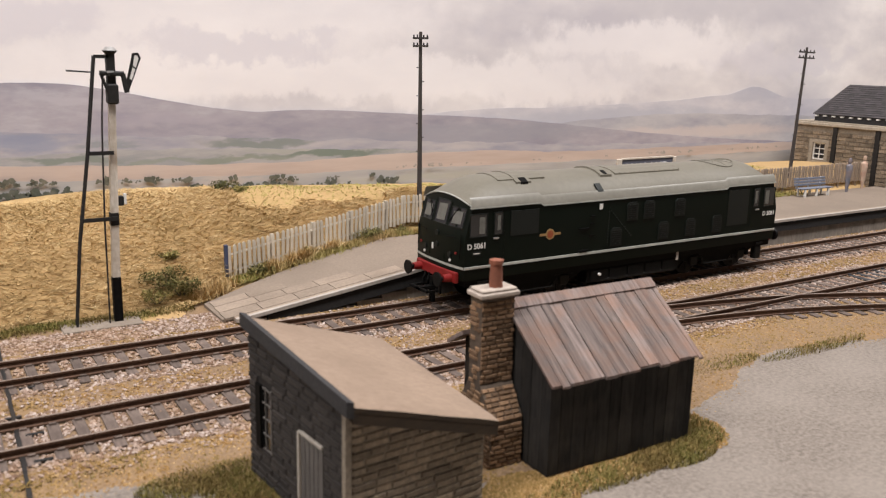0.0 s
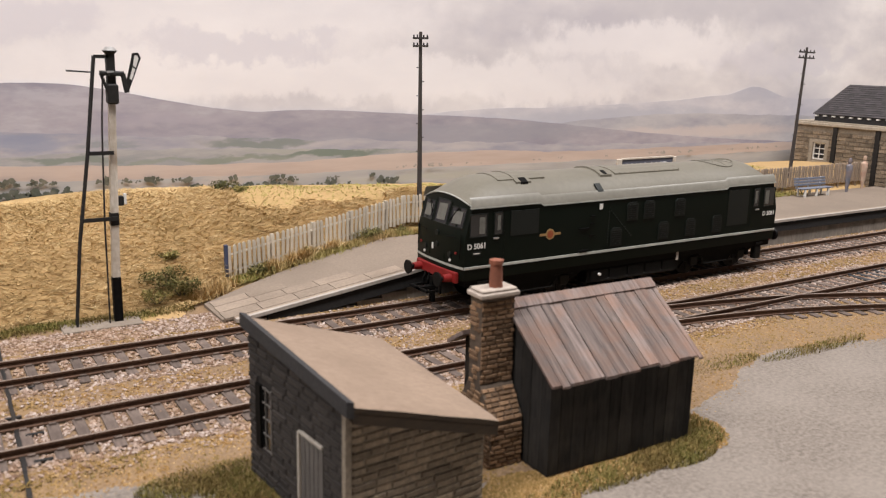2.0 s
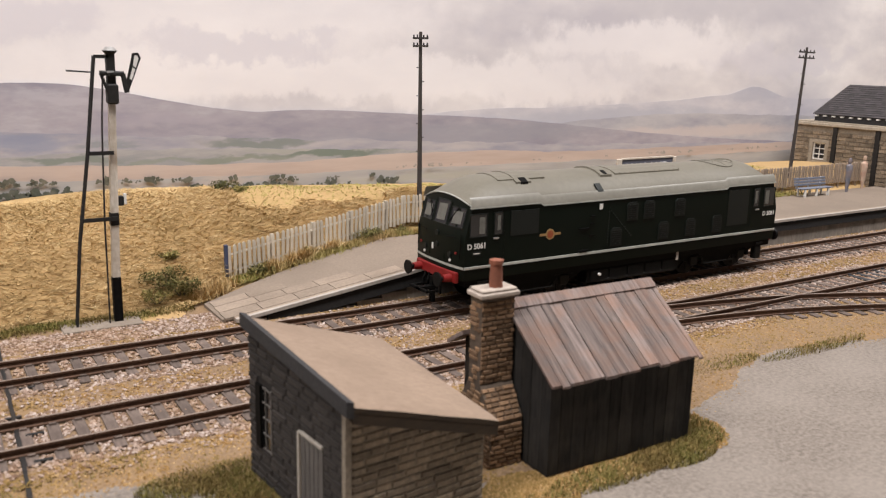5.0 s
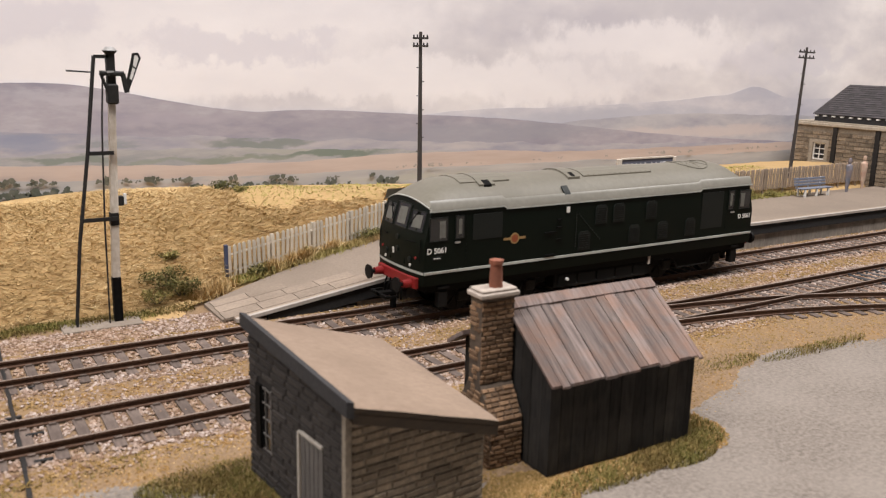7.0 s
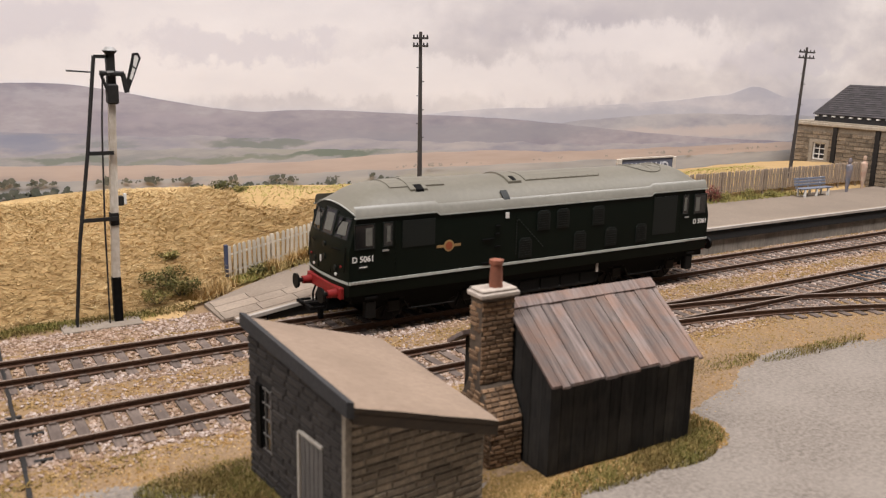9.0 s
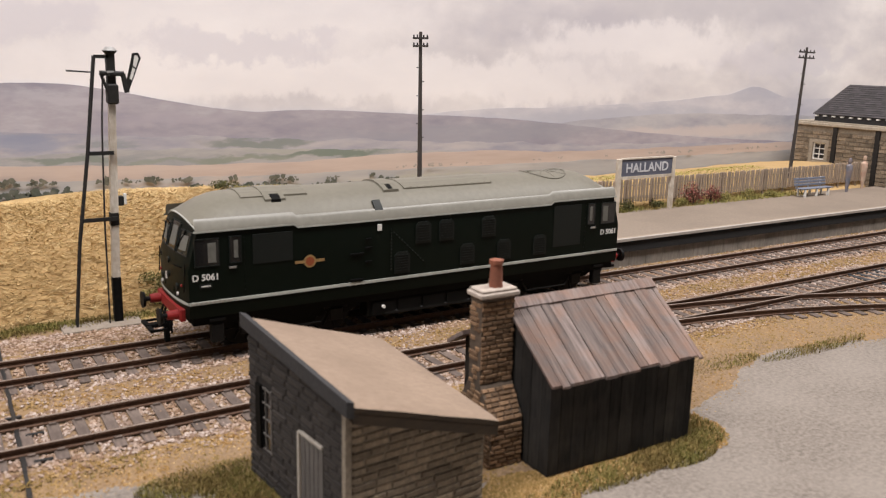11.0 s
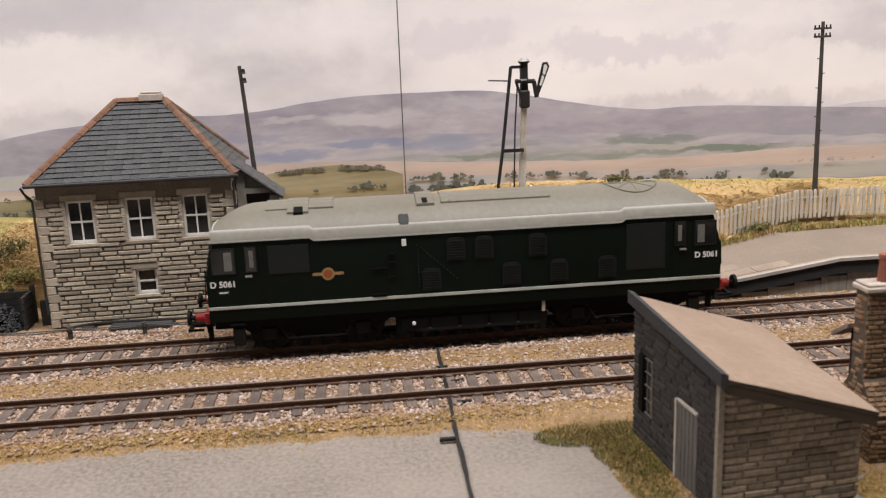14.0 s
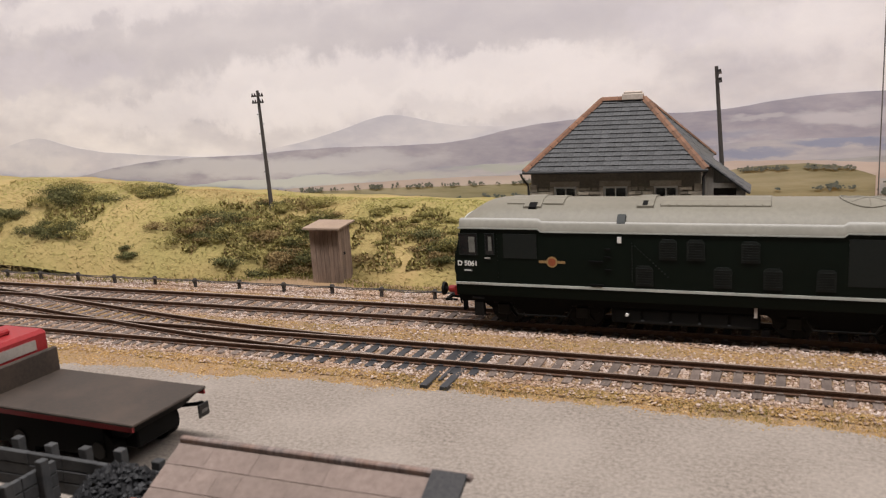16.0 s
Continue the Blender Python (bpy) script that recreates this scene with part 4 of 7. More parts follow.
            low.append([b.verts.new((x, y, roof_z(y) - 0.3)) for x in (x0, x1)])
            top.append([b.verts.new((x, y, roof_z(y) + lift)) for x in (x0 + 0.2, x1 - 0.2)])
        for i in range(k):
            b.faces.new((top[i][0], top[i][1], top[i + 1][1], top[i + 1][0]))
            for s in (0, 1):
                b.faces.new((low[i][s], low[i + 1][s], top[i + 1][s], top[i][s]))
        for i in (0, k):
            b.faces.new((low[i][0], low[i][1], top[i][1], top[i][0]))
        return part(name, b, mat, parent)

    roof_pad(-70, -46.5, -8.5, 8.5, 0.45, M["roof_grey"], "roof_hatch")
    roof_pad(-62.5, -55, -10.8, 10.8, 0.8, M["roof_grey"], "roof_hatch")
    for s in (-1, 1):
        roof_pad(-60.3, -56.8, s * 9.8 - 1.4, s * 9.8 + 1.4, 0.9, M["black"], "roof_vent")
        roof_pad(-24.4, -21.0, s * 14.9 - 1.5, s * 14.9 + 1.5, 0.35, M["panel"], "roof_grille")
    roof_pad(-17.8, -11.4, -10, 10, 0.7, M["roof_grey"], "roof_hatch")
    for s in (-1, 1):
        roof_pad(-15.8, -13.6, s * 8.2 - 1.5, s * 8.2 + 1.5, 0.8, M["black"], "roof_vent")
    roof_pad(-9, 30, -9.2, 9.2, 0.35, M["roof_grey"], "roof_panel")
    b = B()
    for k in range(28):
        x = -9 + 39 * (k % 14) / 13
        y = -8.8 if k < 14 else 8.8
        bar(b, (x, y, roof_z(y) + 0.2), (x, y, roof_z(y) + 0.55), 0.22, n=5)
    part("rivet_row", b, M["roof_grey"], roof)
    b = B()
    ring = [(math.cos(a), math.sin(a)) for a in np.linspace(0, 2 * math.pi, 33)]
    tube(b, [(62 + 9.5 * c, 9.5 * s, roof_z(9.5 * s) + 0.15) for c, s in ring], 0.28, n=5)
    for a in np.linspace(0, math.pi, 5)[:-1]:
        c, s = math.cos(a), math.sin(a)
        tube(b, [(62 + q * c, q * s, roof_z(q * s) + 0.12) for q in (-9.5, -5, 0, 5, 9.5)], 0.18, n=4)
    part("fan_ring", b, M["roof_grey"], roof)
    # gutter line and waist stripe
    b = B()
    for s in (-1, 1):
        y = s * (HW + 0.25)
        line = [(-HL + 3.6, 41.25), (-55.0, 41.25), (-53.6, 40.15), (53.6, 40.15), (55, 41.25), (HL - 3.6, 41.25)]
        for (xa, za), (xb, zb) in zip(line, line[1:]):
            quad(b, (xa, y, za - 0.32), (xb, y, zb - 0.32), (xb, y, zb + 0.25), (xa, y, za + 0.25))
            quad(b, (xa, y, za + 0.25), (xb, y, zb + 0.25), (xb, y - s * 0.5, zb + 0.3), (xa, y - s * 0.5, za + 0.3))
    for e in (-1, 1):
        arc = [(e * (HL - nose(y, 43) + 0.18), y, 41.2 + 3.6 * (1 - (abs(y) / HW) ** 2.2)) for y in np.linspace(-HW, HW, 15)]
        tube(b, arc, 0.3, n=5)
    part("gutter_strip", b, M["eggshell"], loco, "pale eggshell gutter strip")
    # strips over the lower roof curve, coloured lighter as its highlight
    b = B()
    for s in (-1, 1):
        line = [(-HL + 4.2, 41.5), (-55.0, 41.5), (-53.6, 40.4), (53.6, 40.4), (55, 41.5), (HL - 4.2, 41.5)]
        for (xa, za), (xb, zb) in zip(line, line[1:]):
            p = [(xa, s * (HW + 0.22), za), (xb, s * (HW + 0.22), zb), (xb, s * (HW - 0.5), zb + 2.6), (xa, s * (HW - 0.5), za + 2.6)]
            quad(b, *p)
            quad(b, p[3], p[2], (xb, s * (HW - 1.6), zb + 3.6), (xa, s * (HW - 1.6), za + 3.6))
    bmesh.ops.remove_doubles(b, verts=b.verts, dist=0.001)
    part("roof_highlight", b, M["roof_highlight"], loco, "lighter grey strip painted as the roof edge's highlight", smooth=True)
    b = B()
    for s in (-1, 1):
        y0, y1 = s * HW, s * (HW + 0.32)
        box(b, -HL + 1.6, HL - 1.6, min(y0, y1), max(y0, y1), 17.75, 18.75)
    for e in (-1, 1):
        pts = [(e * (HL - nose(y, 18) + 0.2), y) for y in np.linspace(-HW, HW, 11)]
        for (xa, ya), (xb, yb) in zip(pts, pts[1:]):
            quad(b, (xa, ya, 17.75), (xb, yb, 17.75), (xb, yb, 18.75), (xa, ya, 18.75))
    part("waist_stripe", b, M["eggshell"], loco, "pale eggshell stripe")

    # side fittings (x from the middle, the same on both sides by half a turn)
    def plate(name, x0, x1, z0, z1, mat, proud=0.25, parent=body, corner=0.0, label="", frame_mat=None, s=-1):
        b = B()
        y0 = s * (HW - 0.2)
        y1 = s * (HW + proud)
        if corner:
            c = corner
            out = [(x0, z0), (x1, z0), (x1, z1 - c), (x1 - c, z1), (x0 + c, z1), (x0, z1 - c)]
        else:
            out = [(x0, z0), (x1, z0), (x1, z1), (x0, z1)]
        prism(b, out, (y0, y1), "y")
        ob = part(name, b, mat, parent, label)
        if frame_mat:
            b = B()
            w = 0.32
            for q in ((x0 - w, x1 + w, z1, z1 + w), (x0 - w, x1 + w, z0 - w, z0), (x0 - w, x0, z0, z1), (x1, x1 + w, z0, z1)):
                box(b, q[0], q[1], min(y0, y1 + s * 0.12), max(y0, y1 + s * 0.12), q[2], q[3])
            part("window_frame", b, frame_mat, ob)
        return ob

    for s in (-1, 1):
        for e in (-1, 1):
            f = e
            # cab side window and door window, the cab end at f
            a0, a1 = sorted((f * 88.0, f * 80.6))
            plate("cab_window", a0, a1, 30.3, 38.7, M["dark_glass"], 0.16, frame_mat=M["panel"], s=s)
            a0, a1 = sorted((f * 76.8, f * 73.4))
            plate("door_window", a0, a1, 30.6, 38.8, M["dark_glass"], 0.16, frame_mat=M["panel"], s=s)
            # pale patches laid on the glass, painted for the light seen in it
            a0, a1 = sorted((f * 84.0, f * 81.4))
            plate("window_blind", a0, a1, 31.2, 37.6, M["pane_pale"], 0.19, s=s)
            a0, a1 = sorted((f * 75.6, f * 74.2))
            plate("window_blind", a0, a1, 32.0, 37.8, M["pane_pale"], 0.19, s=s)
            b = B()
            a0, a1 = sorted((f * 77.3, f * 75.0))
            box(b, a0, a1, min(s * HW, s * (HW + 0.55)), max(s * HW, s * (HW + 0.55)), 28.7, 29.3)
            part("door_handle", b, M["steel"], body, "bright door handle")
            b = B()
            for k in range(11):
                z = 21 + 1.75 * k
                bar(b, (f * 72.0, s * HW, z), (f * 72.0, s * (HW + 0.3), z), 0.24, n=5)
            part("rivet_row", b, M["green"], body)
            # steps of bright dashes along the stripe under the cab
            b = B()
            for k in range(9):
                x = f * (89 - 1.5 * k)
                box(b, x - 0.45, x + 0.45, min(s * (HW + 0.3), s * (HW + 0.42)), max(s * (HW + 0.3), s * (HW + 0.42)), 17.9, 18.6)
            part("stripe_rivet", b, M["steel"], body)
        m = Matrix.Rotation(math.pi, 4, "Z") if s > 0 else Matrix.Identity(4)
        for cx in (-84.9, 84.9):
            x, y = (cx, -(HW + 0.12)) if s < 0 else (cx, HW + 0.12)
            lettering("D 5061", 2.9, M["white"], body, "running_number", at_mm(x, y, 25.6, 0 if s < 0 else 180, 90), "white running number")
        for cx in (-84.9,):
            plate("data_panel", *sorted((s * -cx - 2.0, s * -cx + 2.0)), 22.9, 24.5, M["panel"], 0.12, s=s)
            plate("data_bar", *sorted((s * -cx - 1.5, s * -cx + 1.5)), 23.5, 23.9, M["white"], 0.16, s=s)
        # grille panels
        plate("grille_panel", *sorted((s * 69.3, s * 55.6)), 29.2, 39.0, M["panel"], 0.18, s=s)
        plate("grille_panel", *sorted((s * -55.4, s * -69.6)), 22.6, 39.2, M["panel"], 0.12, s=s)
        for x, z in ((-13.9, 19.9), (-5.2, 30.2), (4.7, 30.2), (23.6, 29.9), (14.2, 20.2), (31.2, 20.3), (48.6, 20.4)):
            cx = -s * x
            g = plate("grille_panel", cx - 3.2, cx + 3.2, z, z + 7.9, M["panel"], 0.34, corner=1.2, s=s)
            b = B()
            for k in range(7):
                zz = z + 0.9 + 0.95 * k
                box(b, cx - 2.6, cx + 2.6, min(s * (HW + 0.33), s * (HW + 0.55)), max(s * (HW + 0.33), s * (HW + 0.55)), zz, zz + 0.3)
            part("louvre", b, M["panel"], g)
        cx = -s * -23.1
        plate("notice_plate", cx - 0.75, cx + 0.75, 36.3, 38.6, M["white"], 0.3, s=s, label="small white notice plate")
        for x, z, w in ((-32, 28.6, 2.6), (-27.5, 30.4, 1.2), (-27.5, 25.4, 1.2), (-32, 19.4, 2.6), (-27.5, 33.5, 1.0)):
            plate("foot_step", -s * x - w, -s * x + w, z, z + 0.5, M["black"], 0.6, s=s)
        b = B()
        for k in range(13):
            t = k / 12
            for x, z in ((-18.4 + 13.2 * t, 36.3 - 12.6 * t), (-18.4, 36.3 - 14.5 * t)):
                bar(b, (-s * x, s * HW, z), (-s * x, s * (HW + 0.3), z), 0.25, n=5)
        part("rivet_row", b, M["rivet"], body)
        # crest
        b = B()
        c0 = -s * -49.5
        bar(b, (c0, s * HW, 28.1), (c0, s * (HW + 0.16), 28.1), 2.2, n=20)
        for q in (-1, 1):
            box(b, min(c0 + q * 2.2, c0 + q * 5.3), max(c0 + q * 2.2, c0 + q * 5.3), min(s * HW, s * (HW + 0.12)), max(s * HW, s * (HW + 0.12)), 27.6, 28.6)
        crest = part("crest", b, M["gold"], body, "round gold and red crest")
        b = B()
        bar(b, (c0, s * HW, 28.1), (c0, s * (HW + 0.2), 28.1), 1.55, n=16)
        box(b, c0 - 1.0, c0 + 1.0, min(s * HW, s * (HW + 0.24)), max(s * HW, s * (HW + 0.24)), 28.2, 28.9)
        part("crest_centre", b, M["crest_red"], crest)

    # cab fronts
    for e in (-1, 1):
        def front(y, z, out=0.12):
            return (e * (HL - nose(y, z) + out), y, z)

        for ya, yb, zt in ((-14.8, -6.2, 40.6), (-4.6, 4.6, 42.2), (6.2, 14.8, 40.6)):
            b = B()
            quad(b, front(ya, 33.2), front(yb, 33.2), front(yb, zt), front(ya, zt))
            w = part("front_window", b, M["dark_glass"], body)
            # a pale patch painted on the pane stands for its reflected light
            b = B()
            m0, m1 = ya + 0.18 * (yb - ya), ya + 0.82 * (yb - ya)
            quad(b, front(m0, 34.6, 0.16), front(m1, 34.4, 0.16), front(m1, zt - 1.6, 0.16), front(m0, zt - 1.2, 0.16))
            part("window_blind", b, M["pane_pale"], w)
            b = B()
            for p, q in (((ya, 33.2), (yb, 33.2)), ((yb, 33.2), (yb, zt)), ((yb, zt), (ya, zt)), ((ya, zt), (ya, 33.2))):
                bar(b, front(*p), front(*q), 0.3, n=5)
            part("window_frame", b, M["panel"], w)
        b = B()
        for y in (-5.4, 5.4):
            bar(b, front(y, 20), front(y, 42), 0.28, n=5)
        part("door_beading", b, M["green"], body)
        b = B()
        bar(b, front(-12.5, 29.5, 0.1), front(-7.5, 29.5, 0.7), 0.22, n=5)
        bar(b, front(12.5, 29.5, 0.1), front(7.5, 29.5, 0.7), 0.22, n=5)
        for y in (-15.5, 15.5):
            bar(b, front(y, 22, 0.6), front(y, 31, 0.6), 0.2, n=5)
        part("handrail", b, M["black"], body)
        b = B()
        for y, z in ((0, 29.5), (-9, 22.5), (9, 22.5), (0, 24.8)):
            bar(b, front(y, z, 0), front(y, z, 0.5), 1.1, n=12)
        part("headcode_disc", b, M["panel"], body)
        b = B()
        for y in (-9.5, 9.5):
            bar(b, front(y, 20.3, 0), front(y, 20.3, 0.5), 0.55, n=8)
        part("marker_lamp", b, M["white"], body)
        b = B()
        for y in (-12.8, 12.8):
            bar(b, front(y, 23.6, 0), front(y, 23.6, 0.45), 0.5, n=8)
        part("tail_lamp", b, M["red"], body, "small red tail lamp")
        b = B()
        box(b, *sorted(front(0, 23, q)[0] for q in (0, 0.3)), 2.4, 3.4, 22.5, 24.8)
        part("notice_plate", b, M["white"], body)
        b = B()
        for y in (-10.5, 10.5):
            bar(b, front(y, 41.0, 0.2), front(y * 0.62, 35.2, 0.35), 0.2, n=5)
        part("windscreen_wiper", b, M["black"], body)
        # buffer beam, buffers, coupling
        x = e * (HL - 1.2)
        b = BX(*sorted((x, x + e * 1.8)), -14.6, 14.6, 12.0, 16.2, bevel=0.3)
        beam = part("buffer_beam", b, M["red"], loco, "red buffer beam")
        for y in (-11.2, 11.2):
            b = bar(B(), (x + e * 1.6, y, 13.8), (x + e * 5.2, y, 13.8), 1.75, 1.45, n=14)
            st_ = part("buffer_shank", b, M["red"], beam)
            b = bar(B(), (x + e * 5.1, y, 13.8), (x + e * 7.0, y, 13.8), 0.8, n=10)
            bar(b, (x + e * 7.0, y, 13.8), (x + e * 7.9, y, 13.8), 2.6, 2.9, n=20)
            part("buffer_head", b, M["loco_iron"], beam)
        b = BX(*sorted((x + e * 1, x + e * 9.5)), -1.4, 1.4, 7.2, 8.4)
        box(b, *sorted((x + e * 8.2, x + e * 9.5)), -6.5, 6.5, 7.2, 8.2)
        for q in (-6.3, 6.3):
            box(b, *sorted((x + e * 4.0, x + e * 9.0)), q - 0.4, q + 0.4, 7.3, 8.1)
        box(b, *sorted((x + e * 2.0, x + e * 3.6)), -1.0, 1.0, 1.6, 12)
        part("coupling_hook", b, M["black"], loco)
        b = B()
        for y in (-6, -3.5, 4, 7):
            tube(b, [(x + e * 1.7, y, 12.4), (x + e * 2.8, y, 9.5), (x + e * 2.4, y + 0.6, 6)], 0.4, n=5)
        part("brake_hose", b, M["black"], loco)
    # underframe
    b = BX(-HL + 3, HL - 3, -HW + 1.2, HW - 1.2, 10.5, 13.4)
    part("underframe", b, M["black"], loco)
    for s in (-1, 1):
        b = BX(-27, 27, min(s * 9, s * 15.6), max(s * 9, s * 15.6), 4.4, 10.6, bevel=0.4)
        for k in range(5):
            x = -25 + 10.5 * k
            box(b, x, x + 9.4, min(s * 15.5, s * 16.0), max(s * 15.5, s * 16.0), 5.0, 9.8)
        part("equipment_box", b, M["black"], loco)
        b = bar(B(), (-s * -20.8, s * 13, 8.0), (-s * -20.8, s * 17.0, 8.0), 0.62, n=12)
        part("tank_cap", b, M["white"], loco, "white tank filler cap")
        b = BX(-s * 25.6 - 0.55, -s * 25.6 + 0.55, min(s * 15.8, s * 16.6), max(s * 15.8, s * 16.6), 9.3, 13.0)
        part("gauge_plate", b, M["edge_white"], loco, "small pale gauge plate")
        b = bar(B(), (-20, s * 15.2, 5.2), (24, s * 15.2, 5.2), 0.9, n=8)
        part("air_pipe", b, M["loco_iron"], loco)
    wheels = []
    for e in (-1, 1):
        c = e * 54.8
        for s in (-1, 1):
            y = s * 13.2
            b = B()
            out = [(c - 26, 9.8), (c - 24, 11.6), (c + 24, 11.6), (c + 26, 9.8), (c + 22, 7.4), (c + 9, 7.0), (c + 7, 4.6), (c - 7, 4.6), (c - 9, 7.0), (c - 22, 7.4)]
            prism(b, out, (y - 0.6, y + 0.6), "y")
            frame_ = part("bogie_frame", b, M["black"], loco)
            for q in (-16.2, 16.2):
                b = BX(c + q - 2.6, c + q + 2.6, min(s * 13.4, s * 15.0), max(s * 13.4, s * 15.0), 5.0, 9.6, bevel=0.5)
                part("axle_box", b, M["loco_iron"], frame_)
                b = bar(B(), (c + q - 3.4, s * 14.2, 9.6), (c + q - 3.4, s * 14.2, 12.6), 1.0, n=8)
                bar(b, (c + q + 3.4, s * 14.2, 9.6), (c + q + 3.4, s * 14.2, 12.6), 1.0, n=8)
                part("coil_spring", b, M["loco_iron"], frame_)
            b = tube(B(), [(c - 12, s * 15.2, 8.8), (c - 10, s * 15.2, 5.4), (c + 10, s * 15.2, 5.4), (c + 12, s * 15.2, 8.8)], 0.35, n=5)
            part("brake_rigging", b, M["loco_iron"], frame_)
            b = BX(*sorted((c + e * 24, c + e * 29)), min(s * 13.5, s * 17.0), max(s * 13.5, s * 17.0), 11.6, 12.4)
            box(b, *sorted((c + e * 24.5, c + e * 28.5)), min(s * 13.5, s * 16.6), max(s * 13.5, s * 16.6), 4.2, 10.5, bevel=0.3)
            part("sand_box", b, M["loco_iron"], frame_)
        for q in (-16.2, 16.2):
            w = new("wheelset")
            w.parent = loco
            w.empty_display_size = 0.005
            for s in (-1, 1):
                b = bar(B(), (0, s * 7.4, 0), (0, s * 9.6, 0), 7.2, n=32)
                bar(b, (0, s * 7.0, 0), (0, s * 7.5, 0), 7.9, n=32)
                for k in range(8):
                    a = k * math.pi / 4
                    bar(b, (1.5 * math.cos(a), s * 9.55, 1.5 * math.sin(a)), (5.8 * math.cos(a), s * 9.8, 5.8 * math.sin(a)), 0.5, n=4)
                part("wheel", b, M["loco_iron"], w)
            part("axle", bar(B(), (0, -12.5, 0), (0, 12.5, 0), 1.2, n=10), M["loco_iron"], w)
            wheels.append((w, c + q))
    return loco, wheels


loco, wheelsets = build_loco()

# the crest's place along the line at each time, in millimetres
RUN = [(0.0, 41.05), (4.2, 41.05), (5.2, 41.05), (5.7, 39.2), (6.1, 35.2), (6.5, 30.15), (7.0, 23.4), (7.5, 16.5), (8.0, 9.4), (8.5, 1.9), (9.0, -6.9), (9.2, -11.0), (9.7, -22.8), (10.2, -36.3),
       (10.7, -51.6), (11.0, -62.3), (11.3, -74.4), (11.5, -83.0), (12.0, -104.9), (12.5, -126.9), (13.0, -148.6), (13.5, -170.5), (14.0, -192.4), (14.5, -214.3), (15.0, -236.4), (15.5, -258.5), (16.0, -280.6)]


# ---- walls of laid pieces ----
def laid(parent, name, mat, origin, along, up, out, length, height, course, run, depth, gap, holes=(), top=None, seed=1, bond=True, vary=0.35, limit=300):
    """Bricks or stones on a wall face: origin at its lower corner; holes as (u0, u1, v0, v1); top(u): the wall's height there."""
    r = random.Random(seed)
    along, up, out = Vector(along), Vector(up), Vector(out)
    meshes = []
    for k in range(6):
        w = run * (1 + vary * (k - 2.5) / 2.5)
        j = depth * (0.8 + 0.08 * k)
        h = course - gap
        b = B()
        jit = [r.uniform(-0.06, 0.06) * course for _ in range(8)]
        lo = [b.verts.new(p) for p in ((0, 0, 0), (w - gap, 0, 0), (w - gap, 0, h), (0, 0, h))]
        c = min(0.16 * course, 0.25)
        hi = [b.verts.new(p) for p in ((c + jit[0], -j, c + jit[1]), (w - gap - c + jit[2], -j + jit[3] * 0.5, c), (w - gap - c, -j, h - c + jit[4]), (c, -j + jit[5] * 0.5, h - c))]
        b.faces.new(hi)
        for i in range(4):
            b.faces.new((lo[i], lo[(i + 1) % 4], hi[(i + 1) % 4], hi[i]))
        meshes.append((w, mesh_of(name, b, mat)))
    basis = Matrix((along.to_4d(), (-out).to_4d(), up.to_4d(), (0, 0, 0, 1))).transposed()
    basis[3][3] = 1
    for i in range(4):
        basis[3][i] = 1 if i == 3 else 0
    count, v, row = 0, 0.0, 0
    loose = []
    while v + course <= height + 0.01:
        u = -r.uniform(0, run) if bond else 0.0
        while u < length - 0.3:
            w, me = meshes[r.randrange(6)]
            u0, u1 = max(u, 0), min(u + w, length)
            runs = [(u0, u1)]
            for a, c, z0, z1 in holes:
                if v + course > z0 + 0.1 and v < z1 - 0.1:
                    runs = [q for p0, p1 in runs for q in ((p0, min(p1, a)), (max(p0, c), p1)) if q[1] > q[0]]
            for u0, u1 in runs:
                if u1 - u0 < 0.8 or (top is not None and v + course * 0.8 >= min(top(u0), top(u1))):
                    continue
                p = Vector(origin) + along * u0 + up * v
                m = Matrix.Translation(p * MM) @ basis @ Matrix.Diagonal(((u1 - u0) / w, 1, 1, 1))
                if count < limit:
                    piece(name, me, parent, m)
                else:
                    loose.append((me, m))
                count += 1
            u += w
        v += course
        row += 1
    if loose:
        b = bmesh.new()
        for me, m in loose:
            tmp = me.copy()
            tmp.transform(m)
            b.from_mesh(tmp)
            bpy.data.meshes.remove(tmp)
        me = bpy.data.meshes.new(name)
        b.to_mesh(me)
        b.free()
        me.materials.append(mat)
        ob = new("stonework_rest", me)
        ob.parent = parent
        ob["kind"] = "stuff"
    return count


def window(parent, x0, x1, z0, z1, y, bars_x=(0.5,), bars_z=(0.5,), frame_w=0.9, mat="white", sill=True, s=-1):
    """A sash in a wall that faces -y: shade-dark backing, frame, glazing bars, panes and sill."""
    # a near-black sheet paints the shade behind the panes
    win = part("window", BX(x0, x1, y + 0.55, y + 0.75, z0, z1), M["dark_in"], parent)
    b = B()
    for q in ((x0, x0 + frame_w, z0, z1), (x1 - frame_w, x1, z0, z1), (x0 + frame_w, x1 - frame_w, z1 - frame_w, z1), (x0 + frame_w, x1 - frame_w, z0, z0 + frame_w * 1.2)):
        box(b, q[0], q[1], y - 0.25, y + 0.4, q[2], q[3])
    part("frame", b, M[mat], win, "white painted sash frame")
    b = B()
    for f in bars_x:
        x = x0 + (x1 - x0) * f
        box(b, x - 0.28, x + 0.28, y - 0.05, y + 0.35, z0 + frame_w, z1 - frame_w)
    for f in bars_z:
        z = z0 + (z1 - z0) * f
        box(b, x0 + frame_w, x1 - frame_w, y - 0.12, y + 0.36, z - 0.36, z + 0.36)
    part("glazing_bar", b, M[mat], win)
    part("pane", BX(x0 + frame_w, x1 - frame_w, y + 0.42, y + 0.5, z0 + frame_w, z1 - frame_w), M["dark_glass"], win)
